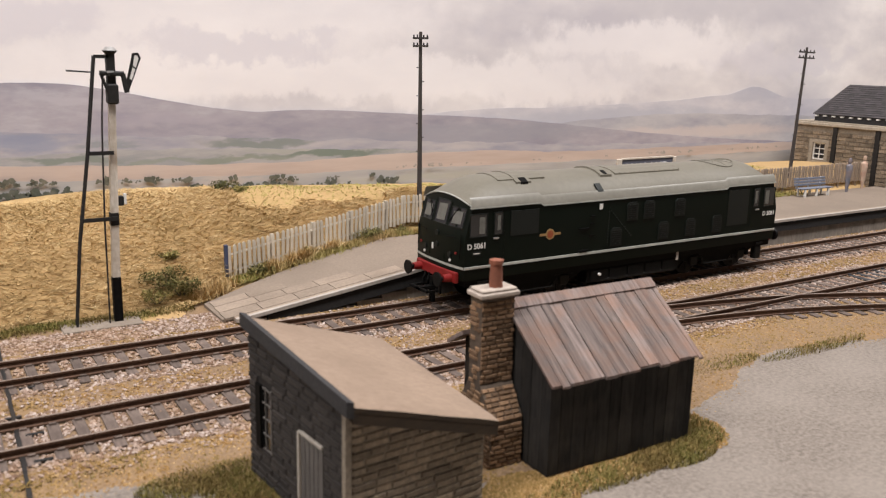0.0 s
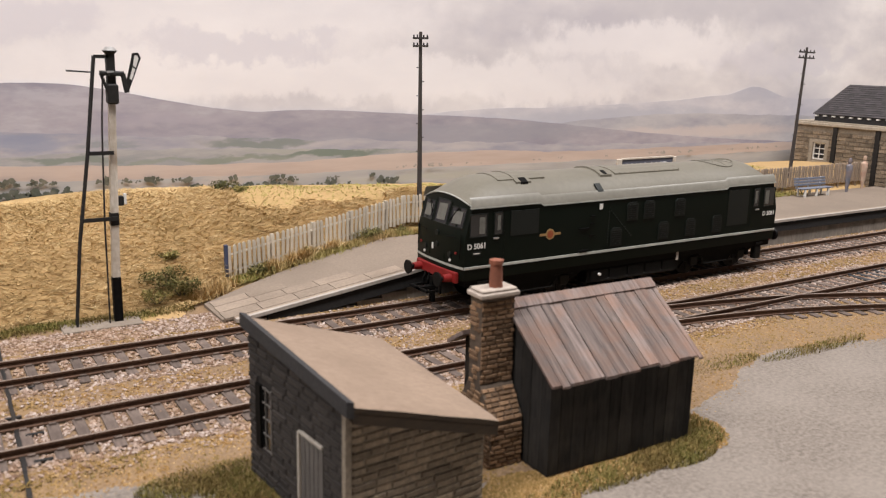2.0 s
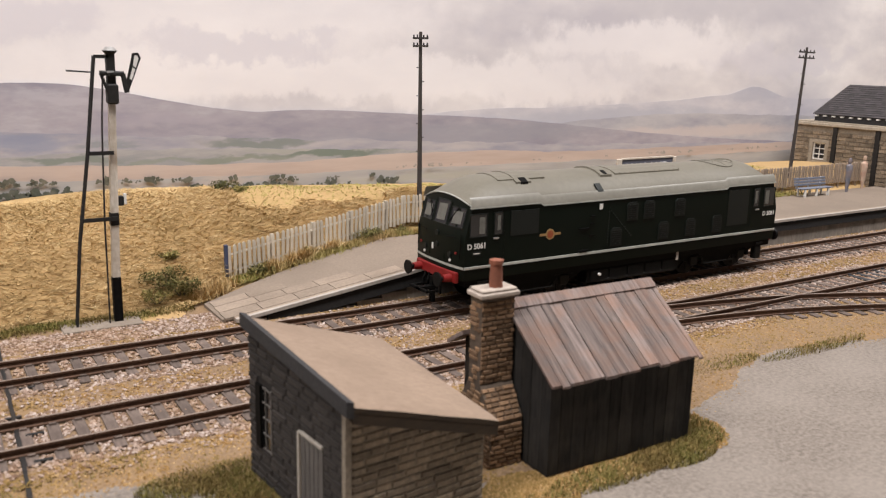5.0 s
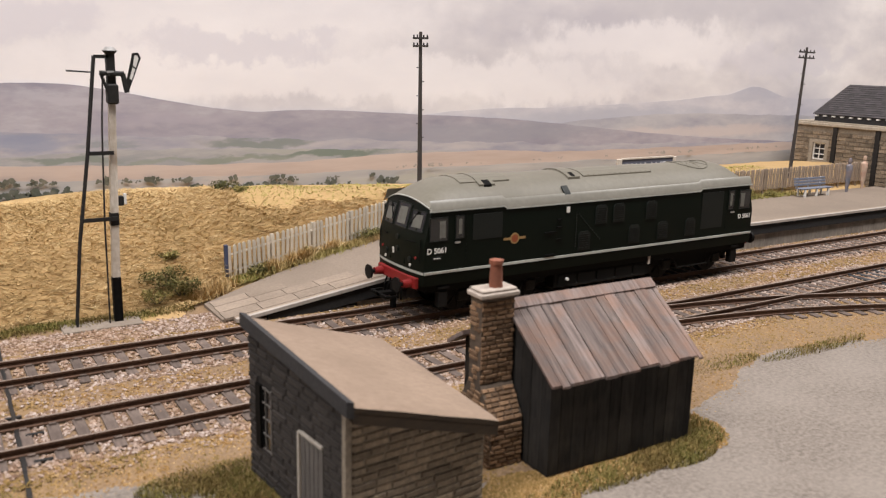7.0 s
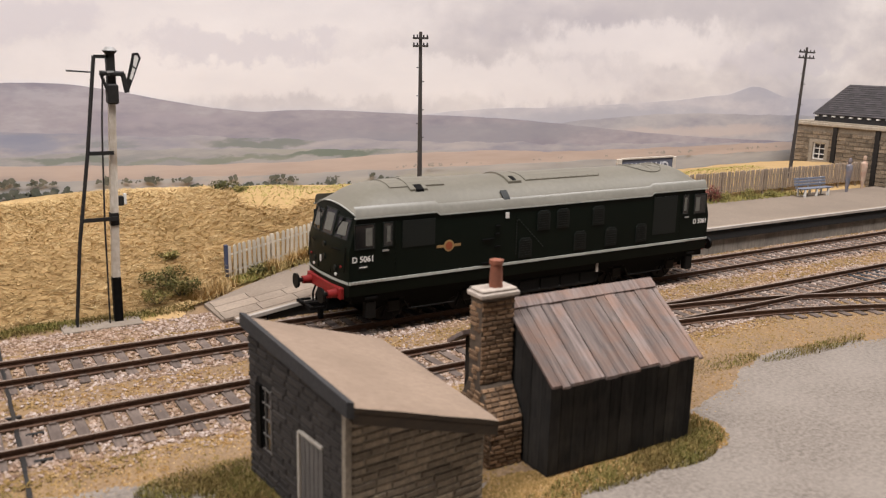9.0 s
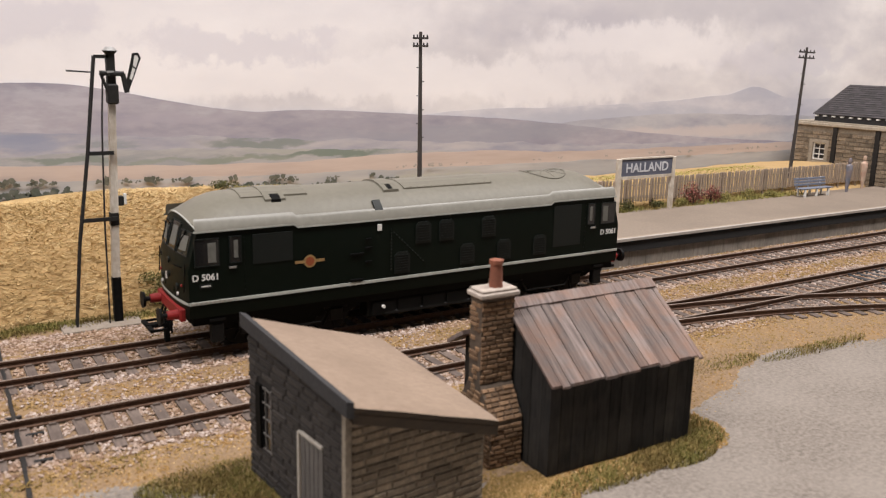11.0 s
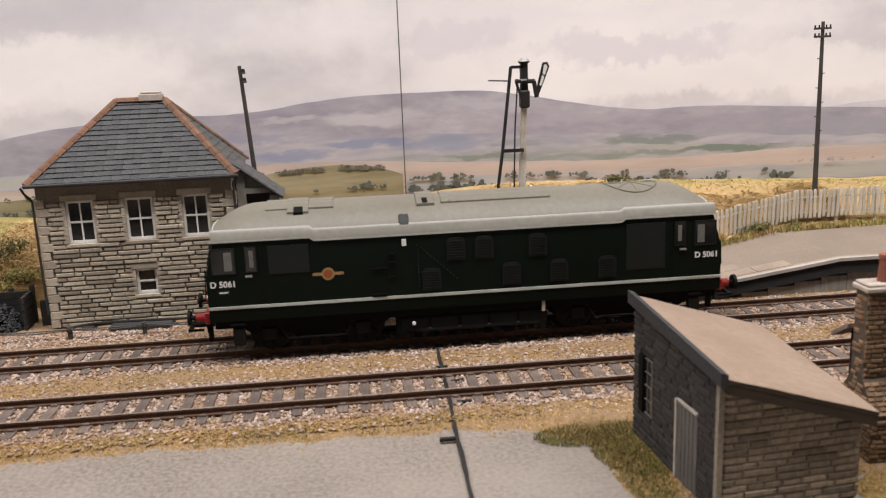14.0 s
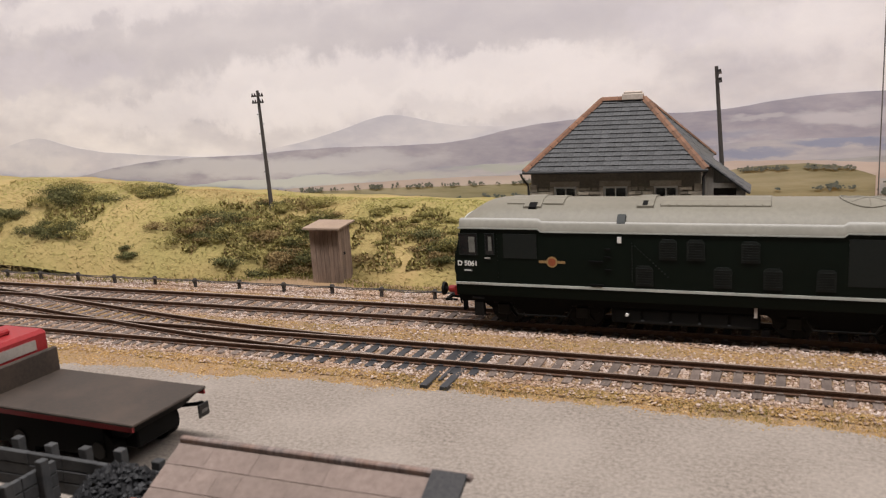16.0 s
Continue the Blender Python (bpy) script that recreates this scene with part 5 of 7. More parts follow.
    if sill:
        part("sill", BX(x0 - 1.4, x1 + 1.4, y - 1.5, y + 0.3, z0 - 1.5, z0 - 0.1, bevel=0.2), M["quoin"], win, "dressed stone sill")
    return win


def course_mesh(b, p0, p1, q0, q1, rows, width, thick, r):
    """Slates on a plane patch: lower edge p0-p1, upper edge q0-q1, row upon row, each lapping the next."""
    p0, p1, q0, q1 = (Vector(v) for v in (p0, p1, q0, q1))
    n = (p1 - p0).cross(q0 - p0).normalized()
    if n.z < 0:
        n = -n
    for k in range(rows):
        t0, t1 = k / rows, min((k + 1.25) / rows, 1.0)
        a, c = p0.lerp(q0, t0), p1.lerp(q1, t0)
        d, e = p0.lerp(q0, t1), p1.lerp(q1, t1)
        L = (c - a).length
        m = max(1, round(L / width))
        cuts = sorted({0.0, 1.0, *[min(max((i + (0.5 if k % 2 else 0) + r.uniform(-0.08, 0.08)) / m, 0), 1) for i in range(m + 1)]})
        for s0, s1 in zip(cuts, cuts[1:]):
            if s1 - s0 < 0.15 / m:
                continue
            g = 0.06 / max(L, 1)
            lift = thick * r.uniform(0.8, 1.25)
            v = [a.lerp(c, s0 + g) + n * lift, a.lerp(c, s1 - g) + n * lift, d.lerp(e, s1 - g) + n * 0.05, d.lerp(e, s0 + g) + n * 0.05]
            w = [a.lerp(c, s0 + g) - n * 0.1, a.lerp(c, s1 - g) - n * 0.1]
            vv = [b.verts.new(p) for p in v]
            ww = [b.verts.new(p) for p in w]
            b.faces.new(vv)
            b.faces.new((ww[0], ww[1], vv[1], vv[0]))
            b.faces.new((ww[1], vv[2], vv[1]))
            b.faces.new((ww[0], vv[0], vv[3]))


def ridge_tiles(parent, p, q, n, r0=1.4):
    p, q = Vector(p), Vector(q)
    me = None
    L = (q - p).length / n
    d = (q - p).normalized()
    side = d.cross(Vector((0, 0, 1))).normalized()
    up = side.cross(d)
    b = B()
    prof = [(-1.35 * r0, -0.75 * r0), (-0.75 * r0, 0.1 * r0), (0, 0.42 * r0), (0.75 * r0, 0.1 * r0), (1.35 * r0, -0.75 * r0)]
    rings = [[b.verts.new((x, u * s, w * s)) for u, w in prof] for x, s in ((0.03, 1.03), (L * 0.98, 0.97))]
    for i in range(4):
        b.faces.new((rings[0][i], rings[0][i + 1], rings[1][i + 1], rings[1][i]))
    for g in rings:
        b.faces.new(g)
    me = mesh_of("ridge_tile", b, M["ridge"])
    rot = Matrix((d, side, up)).transposed().to_4x4()
    for i in range(n):
        piece("ridge_tile", me, parent, Matrix.Translation((p + d * L * i + up * 0.7) * MM) @ rot)


# ---- the signal box ----
def build_signal_box():
    sb = thing("signal_box", "grey stone signal box with hipped slate roof", "signal box", -306.2, 55.8, -2.6, 2.2)
    W, D, H = 75.2, 50.6, 58.4
    wins = [(10.5, 21.0, 34.3, 51.4), (33.0, 43.8, 34.3, 51.4), (55.2, 65.4, 34.3, 51.4)]
    low = (34.3, 42.4, 11.8, 22.2)
    holes = wins + [low]
    b = B()
    # front wall with its openings, as piers and bands
    xs = sorted({0, W, *[v for h in holes for v in h[:2]]})
    zs = sorted({0, H, *[v for h in holes for v in h[2:]]})
    for x0, x1 in zip(xs, xs[1:]):
        for z0, z1 in zip(zs, zs[1:]):
            cx, cz = (x0 + x1) / 2, (z0 + z1) / 2
            if not any(a < cx < c and e < cz < f for a, c, e, f in holes):
                box(b, x0, x1, 0, 2.4, z0, z1)
    bmesh.ops.remove_doubles(b, verts=b.verts, dist=0.01)
    front = part("wall", b, M["mortar_box"], sb)
    b = BX(0, 2.4, 2.41, D, 0, H)
    box(b, W - 2.4, W, 2.41, D, 0, H)
    box(b, 2.41, W - 2.41, D - 2.4, D, 0, H)
    side = part("wall", b, M["mortar_box"], sb)
    laid(front, "stone", M["stone_box"], (3.6, 0, 0.2), (1, 0, 0), (0, 0, 1), (0, -1, 0), W - 7.2, 52.5, 1.9, 8.2, 0.95, 0.34, [(a - 4.4, c - 2.8, e - 1.8, f + 1.6) for a, c, e, f in holes], seed=3, vary=0.62)
    laid(side, "stone", M["stone_box"], (W, 3.6, 0.2), (0, 1, 0), (0, 0, 1), (1, 0, 0), 12, 52.5, 2.3, 6.0, 0.6, 0.3, seed=4, vary=0.5, limit=80)
    laid(side, "stone", M["stone_box"], (0, D, 0.2), (0, -1, 0), (0, 0, 1), (-1, 0, 0), D - 3.6, 52.5, 2.3, 8.0, 0.6, 0.3, seed=5, vary=0.5, limit=60)
    # quoins and dressed jambs
    ms = {w: mesh_of("quoin", BX(0, w, -0.9, 0.1, 0, 3.25, bevel=0.2), M["quoin"]) for w in (3.4, 5.0)}
    mside = {w: mesh_of("quoin", BX(-0.1, 0.9, 0, w, 0, 3.25, bevel=0.2), M["quoin"]) for w in (3.4, 5.0)}
    for k in range(15):
        a, c = (5.0, 3.4) if k % 2 else (3.4, 5.0)
        piece("quoin", ms[a], front, at_mm(-0.6, 0, 0.2 + 3.5 * k))
        piece("quoin", ms[a], front, at_mm(W - a + 0.6, 0, 0.2 + 3.5 * k))
        piece("quoin", mside[c], side, at_mm(W, -0.55, 0.2 + 3.5 * k))
    for x0, x1, z0, z1 in holes:
        part("lintel", BX(x0 - 1.6, x1 + 1.6, -0.85, 1.0, z1 + 0.1, z1 + 2.6, bevel=0.2), M["quoin"], front)
        jm = mesh_of("jamb", BX(0, 1.6, -0.7, 0.6, 0, 3.2, bevel=0.15), M["quoin"])
        n = int((z1 - z0) / 3.4)
        for k in range(n):
            piece("jamb", jm, front, at_mm(x0 - 1.62, 0, z0 + (z1 - z0) / n * k))
            piece("jamb", jm, front, at_mm(x1 + 0.02, 0, z0 + (z1 - z0) / n * k))
        window(front, x0, x1, z0, z1, 0.7, bars_x=(0.5,) if z0 > 20 else ())
    # roof planes
    o, ze, zr = 2.6, 58.9, 88.6
    rl, rr = (28.9, D / 2, zr), (48.5, D / 2, zr)
    A, C, E, F = (-o, -o, ze), (W + o, -o, ze), (W + o, D + o, ze), (-o, D + o, ze)
    b = B()
    va = [b.verts.new(p) for p in (A, C, E, F, rl, rr)]
    for f in ((0, 1, 5, 4), (1, 2, 5), (2, 3, 4, 5), (3, 0, 4), (3, 2, 1, 0)):
        b.faces.new([va[i] for i in f])
    roof = part("roof", b, M["slate"], sb, "blue-grey slate roof with terracotta hips")
    r = random.Random(9)
    slate_me = []
    for k in range(5):
        b = B()
        w, h, t = 3.6, 2.7, 0.42 + 0.05 * k
        v = [b.verts.new(p) for p in ((0.05, 0, t), (w - 0.05, 0, t), (w - 0.05, h, 0.06), (0.05, h, 0.06), (0.05, 0, -0.1), (w - 0.05, 0, -0.1))]
        for f in ((0, 1, 2, 3), (4, 5, 1, 0), (5, 2, 1), (4, 0, 3)):
            b.faces.new([v[i] for i in f])
        slate_me.append(mesh_of("slate", b, M["slate"]))
    up = (Vector(rl) - Vector((rl[0], A[1], A[2])))
    rows = 16
    step = up.length / rows
    up.normalize()
    nrm = Vector((1, 0, 0)).cross(up)
    turn = Matrix((Vector((1, 0, 0)), up, nrm)).transposed().to_4x4()
    for k in range(rows):
        t = k / rows
        xa, xb = A[0] + (rl[0] - A[0]) * t, C[0] + (rr[0] - C[0]) * t
        x = xa - (1.8 if k % 2 else 0.0)
        while x < xb - 0.4:
            x0, x1 = max(x, xa), min(x + 3.6, xb)
            p = Vector((x0, A[1], A[2])) + up * (step * k)
            if x1 - x0 > 0.5:
                piece("slate", slate_me[r.randrange(5)], roof, Matrix.Translation(p * MM) @ turn @ Matrix.Diagonal(((x1 - x0) / 3.6, 1, 1, 1)))
            x += 3.6
    for q in ((C, E, rr, rr), (E, F, rr, rl), (F, A, rl, rl)):
        b = B()
        course_mesh(b, *q, 12, 3.6, 0.42, r)
        part("slate_rest", b, M["slate"], roof, kind="stuff")
    for p in (A, F):
        ridge_tiles(roof, p, rl, 12)
    for p in (C, E):
        ridge_tiles(roof, p, rr, 12)
    ridge_tiles(roof, rl, rr, 5)
    b = BX(38.5, 48.0, D / 2 - 2.2, D / 2 + 2.2, zr - 0.5, zr + 2.4, bevel=0.3)
    box(b, 39.2, 47.4, D / 2 - 1.8, D / 2 + 1.8, zr + 2.41, zr + 3.4, bevel=0.3)
    part("roof_vent", b, M["stone_cap"], sb, "low pale stone ridge stack")
    # gutters and downpipes
    b = tube(B(), [(-o - 0.5, -o - 0.6, ze - 0.5), (W + o + 0.5, -o - 0.6, ze - 0.5)], 0.75, n=8)
    part("gutter", b, M["gutter"], sb, "black gutter")
    b = tube(B(), [(-o - 1.5, -o - 0.6, ze - 0.8), (-o - 0.8, -2.0, ze - 3.5), (-1.2, -0.9, ze - 6.5), (-1.2, -0.9, 6)], 0.5, n=7)
    part("downpipe", b, M["gutter"], sb)
    b = tube(B(), [(W + o, -o - 0.4, ze - 0.8), (W + 0.9, -1.2, ze - 3.6), (W + 0.9, -1.0, 1)], 0.5, n=7)
    part("downpipe", b, M["gutter"], sb)
    # porch with door and steps at the end
    px, py0, py1 = W + 0.9, 10.0, 30.0
    ax = 17.0
    b = B()
    prism(b, [(px, 0), (px + ax, 0), (px + ax, 47.5), (px + 1.0, 60.0), (px, 60.0)], (py0 + 2.2, py1), "y")
    porch = part("porch", b, M["porch"], sb, "grey boarded lean-to porch")
    b = BX(px, px + 3.6, py0, py0 + 2.2, 0, 57.5)
    box(b, px + 13.2, px + ax, py0, py0 + 2.2, 0, 47.6)
    box(b, px + 3.6, px + 13.2, py0, py0 + 2.2, 48.8, 51)
    part("porch_front", b, M["porch"], sb)
    # a flat dark sheet closes the doorway, painted as the shade inside
    part("door", BX(px + 3.6, px + 13.2, py0 + 1.9, py0 + 2.15, 27, 48.8), M["dark_in"], sb, "near-black panel painted as the doorway's shade")
    b = B()
    for x in (px + 3.2, px + 13.0):
        prism(b, [(py0 - 7.4, 0), (py0 - 4.4, 0), (py0 + 2.1, 28), (py0 - 0.6, 28)], (x, x + 0.7), "x")
        bar(b, (x + 0.35, py0 - 5.5, 0), (x + 0.35, py0 - 5.5, 14), 0.45, n=6)
        tube(b, [(x + 0.35, py0 - 5.5, 14), (x + 0.35, py0 + 1.0, 38)], 0.45, n=6)
    stair = part("staircase", b, M["stair"], sb, "blue-grey timber steps")
    for k in range(9):
        z = 1.2 + 3.0 * k
        part("tread", BX(px + 3.95, px + 12.95, py0 - 6.5 + 0.75 * k, py0 - 3.9 + 0.75 * k, z, z + 0.6), M["stair"], stair)
    b = B()
    course_mesh(b, (px + ax + 1.8, py0 - 1.4, 46.8), (px + ax + 1.8, py1 + 1, 46.8), (px - 0.5, py0 - 1.4, 61.6), (px - 0.5, py1 + 1, 61.6), 6, 3.2, 0.5, r)
    part("porch_roof", b, M["slate"], sb, kind="stuff")
    b = tube(B(), [(px + 0.4, py0 - 1.2, 60.6), (px + ax + 1.8, py0 - 1.2, 46.4)], 0.55, n=5)
    part("bargeboard", b, M["gutter"], sb)
    return sb


build_signal_box()


def build_retaining_wall():
    rw = thing("retaining_wall", "dark plank retaining wall with pale stone end pier", "retaining wall", -204.6, 71, -3.4)
    r = random.Random(31)
    for k in range(7):
        part("plank", BX(-7.6, 0, 0, 1.2 - r.uniform(0, 0.3), 0.1 + 27.0 / 7 * k, 27.0 / 7 * (k + 1) - 0.15), M["board_black"], rw)
    part("pier", BX(0.1, 4.4, -0.6, 3.4, 0, 27.0 + 0.6), M["pole"], rw, "dark pier behind the stones")
    for k in range(3):
        z = 27.0 * (0.28 + 0.27 * k)
        part("stone", BX(0.2 + r.uniform(-0.3, 0.3), 4.9, -1.5, 3.0, z, z + 27.0 * 0.13, bevel=0.5), M["stone_box"], rw, "pale projecting stone")
    return rw


build_retaining_wall()


# ---- the brick goods hut with the sandy roof ----
def build_hut():
    hut = thing("brick_hut", "dark brick goods hut with sandy felt roof", "hut", -106.9, -125.9, -3.4, 4.9)
    W, D = 38.7, 48.0
    z_fl, z_fr, dz, low = 34.4, 21.9, 5.0, 2.4  # roof corners above the floor; walls stop below

    def roof_at(x, y):
        return z_fl + (z_fr - z_fl) * x / W + dz * y / D

    ix, iy = 1.4, 1.6
    x1, y1 = W - 2.0, D - 1.4

    def block(b, xa, xb, ya, yb):
        v = [b.verts.new((x, y, 0)) for x, y in ((xa, ya), (xb, ya), (xb, yb), (xa, yb))]
        t = [b.verts.new((x, y, roof_at(x, y) - 1.5)) for x, y in ((xa, ya), (xb, ya), (xb, yb), (xa, yb))]
        b.faces.new(t)
        b.faces.new(v[::-1])
        for i in range(4):
            b.faces.new((v[i], v[(i + 1) % 4], t[(i + 1) % 4], t[i]))

    # side wall in brick much darker than the front wall's blocks
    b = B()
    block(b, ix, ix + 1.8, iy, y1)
    left = part("wall", b, M["mortar_dark"], hut, "dark brick side wall")
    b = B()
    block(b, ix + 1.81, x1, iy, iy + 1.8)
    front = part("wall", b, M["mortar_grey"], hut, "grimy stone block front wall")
    b = B()
    block(b, x1 - 1.8, x1, iy + 1.81, y1)
    block(b, ix + 1.81, x1 - 1.81, y1 - 1.8, y1)
    part("wall", b, M["mortar_dark"], hut)
    # side wall seen from the yard: u runs from the back corner forwards
    L = y1 - iy
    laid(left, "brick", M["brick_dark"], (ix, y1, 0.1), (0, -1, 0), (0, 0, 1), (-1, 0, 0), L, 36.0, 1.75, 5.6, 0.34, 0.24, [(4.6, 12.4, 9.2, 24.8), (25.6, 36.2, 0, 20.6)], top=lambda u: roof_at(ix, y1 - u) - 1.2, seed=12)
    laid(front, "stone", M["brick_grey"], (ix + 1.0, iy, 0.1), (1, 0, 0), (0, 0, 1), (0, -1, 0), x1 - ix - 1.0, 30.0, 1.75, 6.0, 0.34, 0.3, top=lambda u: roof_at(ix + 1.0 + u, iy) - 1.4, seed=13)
    part("corner_post", BX(ix - 0.5, ix + 0.9, iy - 0.55, iy + 0.8, 0, roof_at(ix, iy) - 2.2), M["mortar_grey"], hut)
    # window and door in the side wall
    b = BX(ix - 0.2, ix + 0.3, y1 - 12.2, y1 - 4.8, 9.4, 24.6)
    w = part("window", b, M["dark_glass"], left)
    b = B()
    for q in ((y1 - 12.3, y1 - 11.8), (y1 - 9.3, y1 - 9.0)):
        box(b, ix - 0.5, ix - 0.1, q[0], q[1], 9.2, 24.8)
    for z in (9.2, 13.0, 16.9, 20.6, 24.2):
        box(b, ix - 0.48, ix - 0.1, y1 - 12.3, y1 - 7.6, z, z + 0.32)
    part("frame", b, M["door_grey"], w, "flaking grey window frame")
    part("shutter", BX(ix - 0.95, ix - 0.1, y1 - 7.2, y1 - 4.7, 9.2, 24.8), M["black"], w)
    dy = y1 - 36.0
    b = BX(ix - 0.35, ix + 0.3, dy, dy + 9.6, 0.1, 20.2)
    d = part("door", b, M["door_grey"], left, "grey painted door in a pale frame")
    b = BX(ix - 0.9, ix + 0.1, dy + 9.6, dy + 10.5, 0.1, 20.6)
    box(b, ix - 0.7, ix + 0.1, dy, dy + 9.59, 20.21, 20.8)
    part("door_frame", b, M["frame_pale"], d)
    b = B()
    for k in range(1, 5):
        box(b, ix - 0.42, ix - 0.3, dy + 9.6 * k / 5 - 0.05, dy + 9.6 * k / 5 + 0.05, 0.2, 20)
    part("plank_joint", b, M["dark_in"], d)
    # roof slab, verge and fascia
    def slab(b, xa, xb, ya, yb, up, down):
        c = ((xa, ya), (xb, ya), (xb, yb), (xa, yb))
        t = [b.verts.new((x, y, roof_at(x, y) + up)) for x, y in c]
        v = [b.verts.new((x, y, roof_at(x, y) - down)) for x, y in c]
        b.faces.new(t)
        b.faces.new(v[::-1])
        for i in range(4):
            b.faces.new((v[i], v[(i + 1) % 4], t[(i + 1) % 4], t[i]))

    b = B()
    xs, ys = np.linspace(1.7, W + 0.4, 22), np.linspace(-0.6, D, 26)
    g = [[b.verts.new((x, y, roof_at(x, y) + 0.15 * wobble(x, y, 9, 3) - (0.35 if j in (0,) else 0))) for j, y in enumerate(ys)] for x in xs]
    for i in range(len(xs) - 1):
        for j in range(len(ys) - 1):
            b.faces.new((g[i][j], g[i + 1][j], g[i + 1][j + 1], g[i][j + 1]))
    roof = part("roof", b, M["felt"], hut, "sandy felt roof", smooth=True)
    b = B()
    slab(b, 1.7, W + 0.4, -0.6, D, -0.45, 1.45)
    part("roof_board", b, M["fascia"], roof)
    b = B()
    slab(b, 0.0, 1.69, -1.0, D + 0.5, 0.75, 2.6)
    part("verge", b, M["verge"], roof)
    b = B()
    slab(b, 1.7, W + 0.2, -0.55, 0.9, -1.5, 3.9)
    part("fascia", b, M["fascia"], roof)
    return hut


build_hut()


# ---- the black board shed with its chimney ----
def build_shed():
    shed = thing("black_board_shed", "black board shed with weathered plank roof", "shed", -48.65, -117.5, -3.4, -1.0)
    W, D, zw, zr = 48.2, 38.3, 25.2, 40.0
    b = BX(0.3, W - 0.3, 0.3, 1.2, 0, zw)
    box(b, 0.3, W - 0.3, D - 1.2, D - 0.3, 0, zw)
    for x in (0.3, W - 1.2):
        prism(b, [(1.21, 0), (D - 1.21, 0), (D - 1.21, zw), (D / 2, zr - 0.8), (1.21, zw)], (x, x + 0.9), "x")
    part("wall", b, M["board_black"], shed)
    r = random.Random(21)

    def boards(length, put, top):
        u = 0.0
        while u < length - 0.2:
            w = min(r.uniform(3.2, 4.6), length - u)
            put(u, u + w - 0.22, r.uniform(0.1, 0.32))
            u += w
    boards(W, lambda a, c, p: part("board", BX(a, c, 0.3 - p, 0.32, 0.1 + r.uniform(0, 0.4), zw - 0.2), M["board_black"], shed), zw)
    boards(W, lambda a, c, p: part("board", BX(a, c, D - 0.32, D - 0.3 + p, 0.1, zw - 0.2), M["board_black"], shed), zw)

    def gable(x, s):
        def put(a, c, p):
            za, zc = (zw + (zr - zw) * (1 - abs(2 * q / D - 1)) - 0.9 for q in (a, c))
            pts = [(a, 0.1), (c, 0.1), (c, zc), (a, za)]
            if a < D / 2 < c:
                pts.insert(3, (D / 2, zr - 0.9))
            part("board", prism(B(), pts, sorted((x, x + s * p)), "x"), M["board_black"], shed)
        boards(D, put, zw)
    gable(0.29, -1)
    gable(W - 0.29, 1)
    # roof planks, both slopes
    roof = part("roof", prism(B(), [(-1.6, zw - 1.4), (D / 2, zr - 0.75), (D + 1.6, zw - 1.4), (D / 2, zr - 1.2)], (-0.4, W + 0.4), "x"), M["board_black"], shed, "weathered grey-brown plank roof")
    for s in (0, 1):
        u = -1.0
        while u < W + 0.6:
            w = min(r.uniform(2.3, 4.4), W + 1.0 - u)
            lift, over = r.uniform(0.15, 0.55), r.uniform(-0.25, 0.45)
            ya, yb = (-1.7 - over, D / 2) if s == 0 else (D + 1.7 + over, D / 2)
            za = zw - 1.35 - over * 0.8
            b = B()
            v = []
            for x in (u, u + w - 0.18):
                v.append([b.verts.new(p) for p in ((x, ya, za + lift), (x, yb, zr - 0.5 + lift), (x, yb, zr - 1.1), (x, ya, za - 0.35))])
            for i in range(4):
                b.faces.new((v[0][i], v[0][(i + 1) % 4], v[1][(i + 1) % 4], v[1][i]))
            b.faces.new(v[0])
            b.faces.new(v[1][::-1])
            part("roof_plank", b, M["board_roof"], roof)
            u += w
    part("eave_board", prism(B(), [(D - 5.5, zw + 2.4), (D + 2.2, zw - 2.2), (D + 2.2, zw - 1.0), (D - 5.5, zw + 3.6)], (-4.6, -1.02), "x"), M["board_roof"], roof)
    for s in (-1, 1):
        b = B()
        prism(b, [(D / 2, zr + 0.65), (D / 2 + s * 2.4, zr - 1.35), (D / 2 + s * 2.3, zr - 1.75), (D / 2, zr - 0.1)], (-1.1, W + 0.7), "x")
        part("ridge_board", b, M["board_roof"], roof)
    return shed


build_shed()


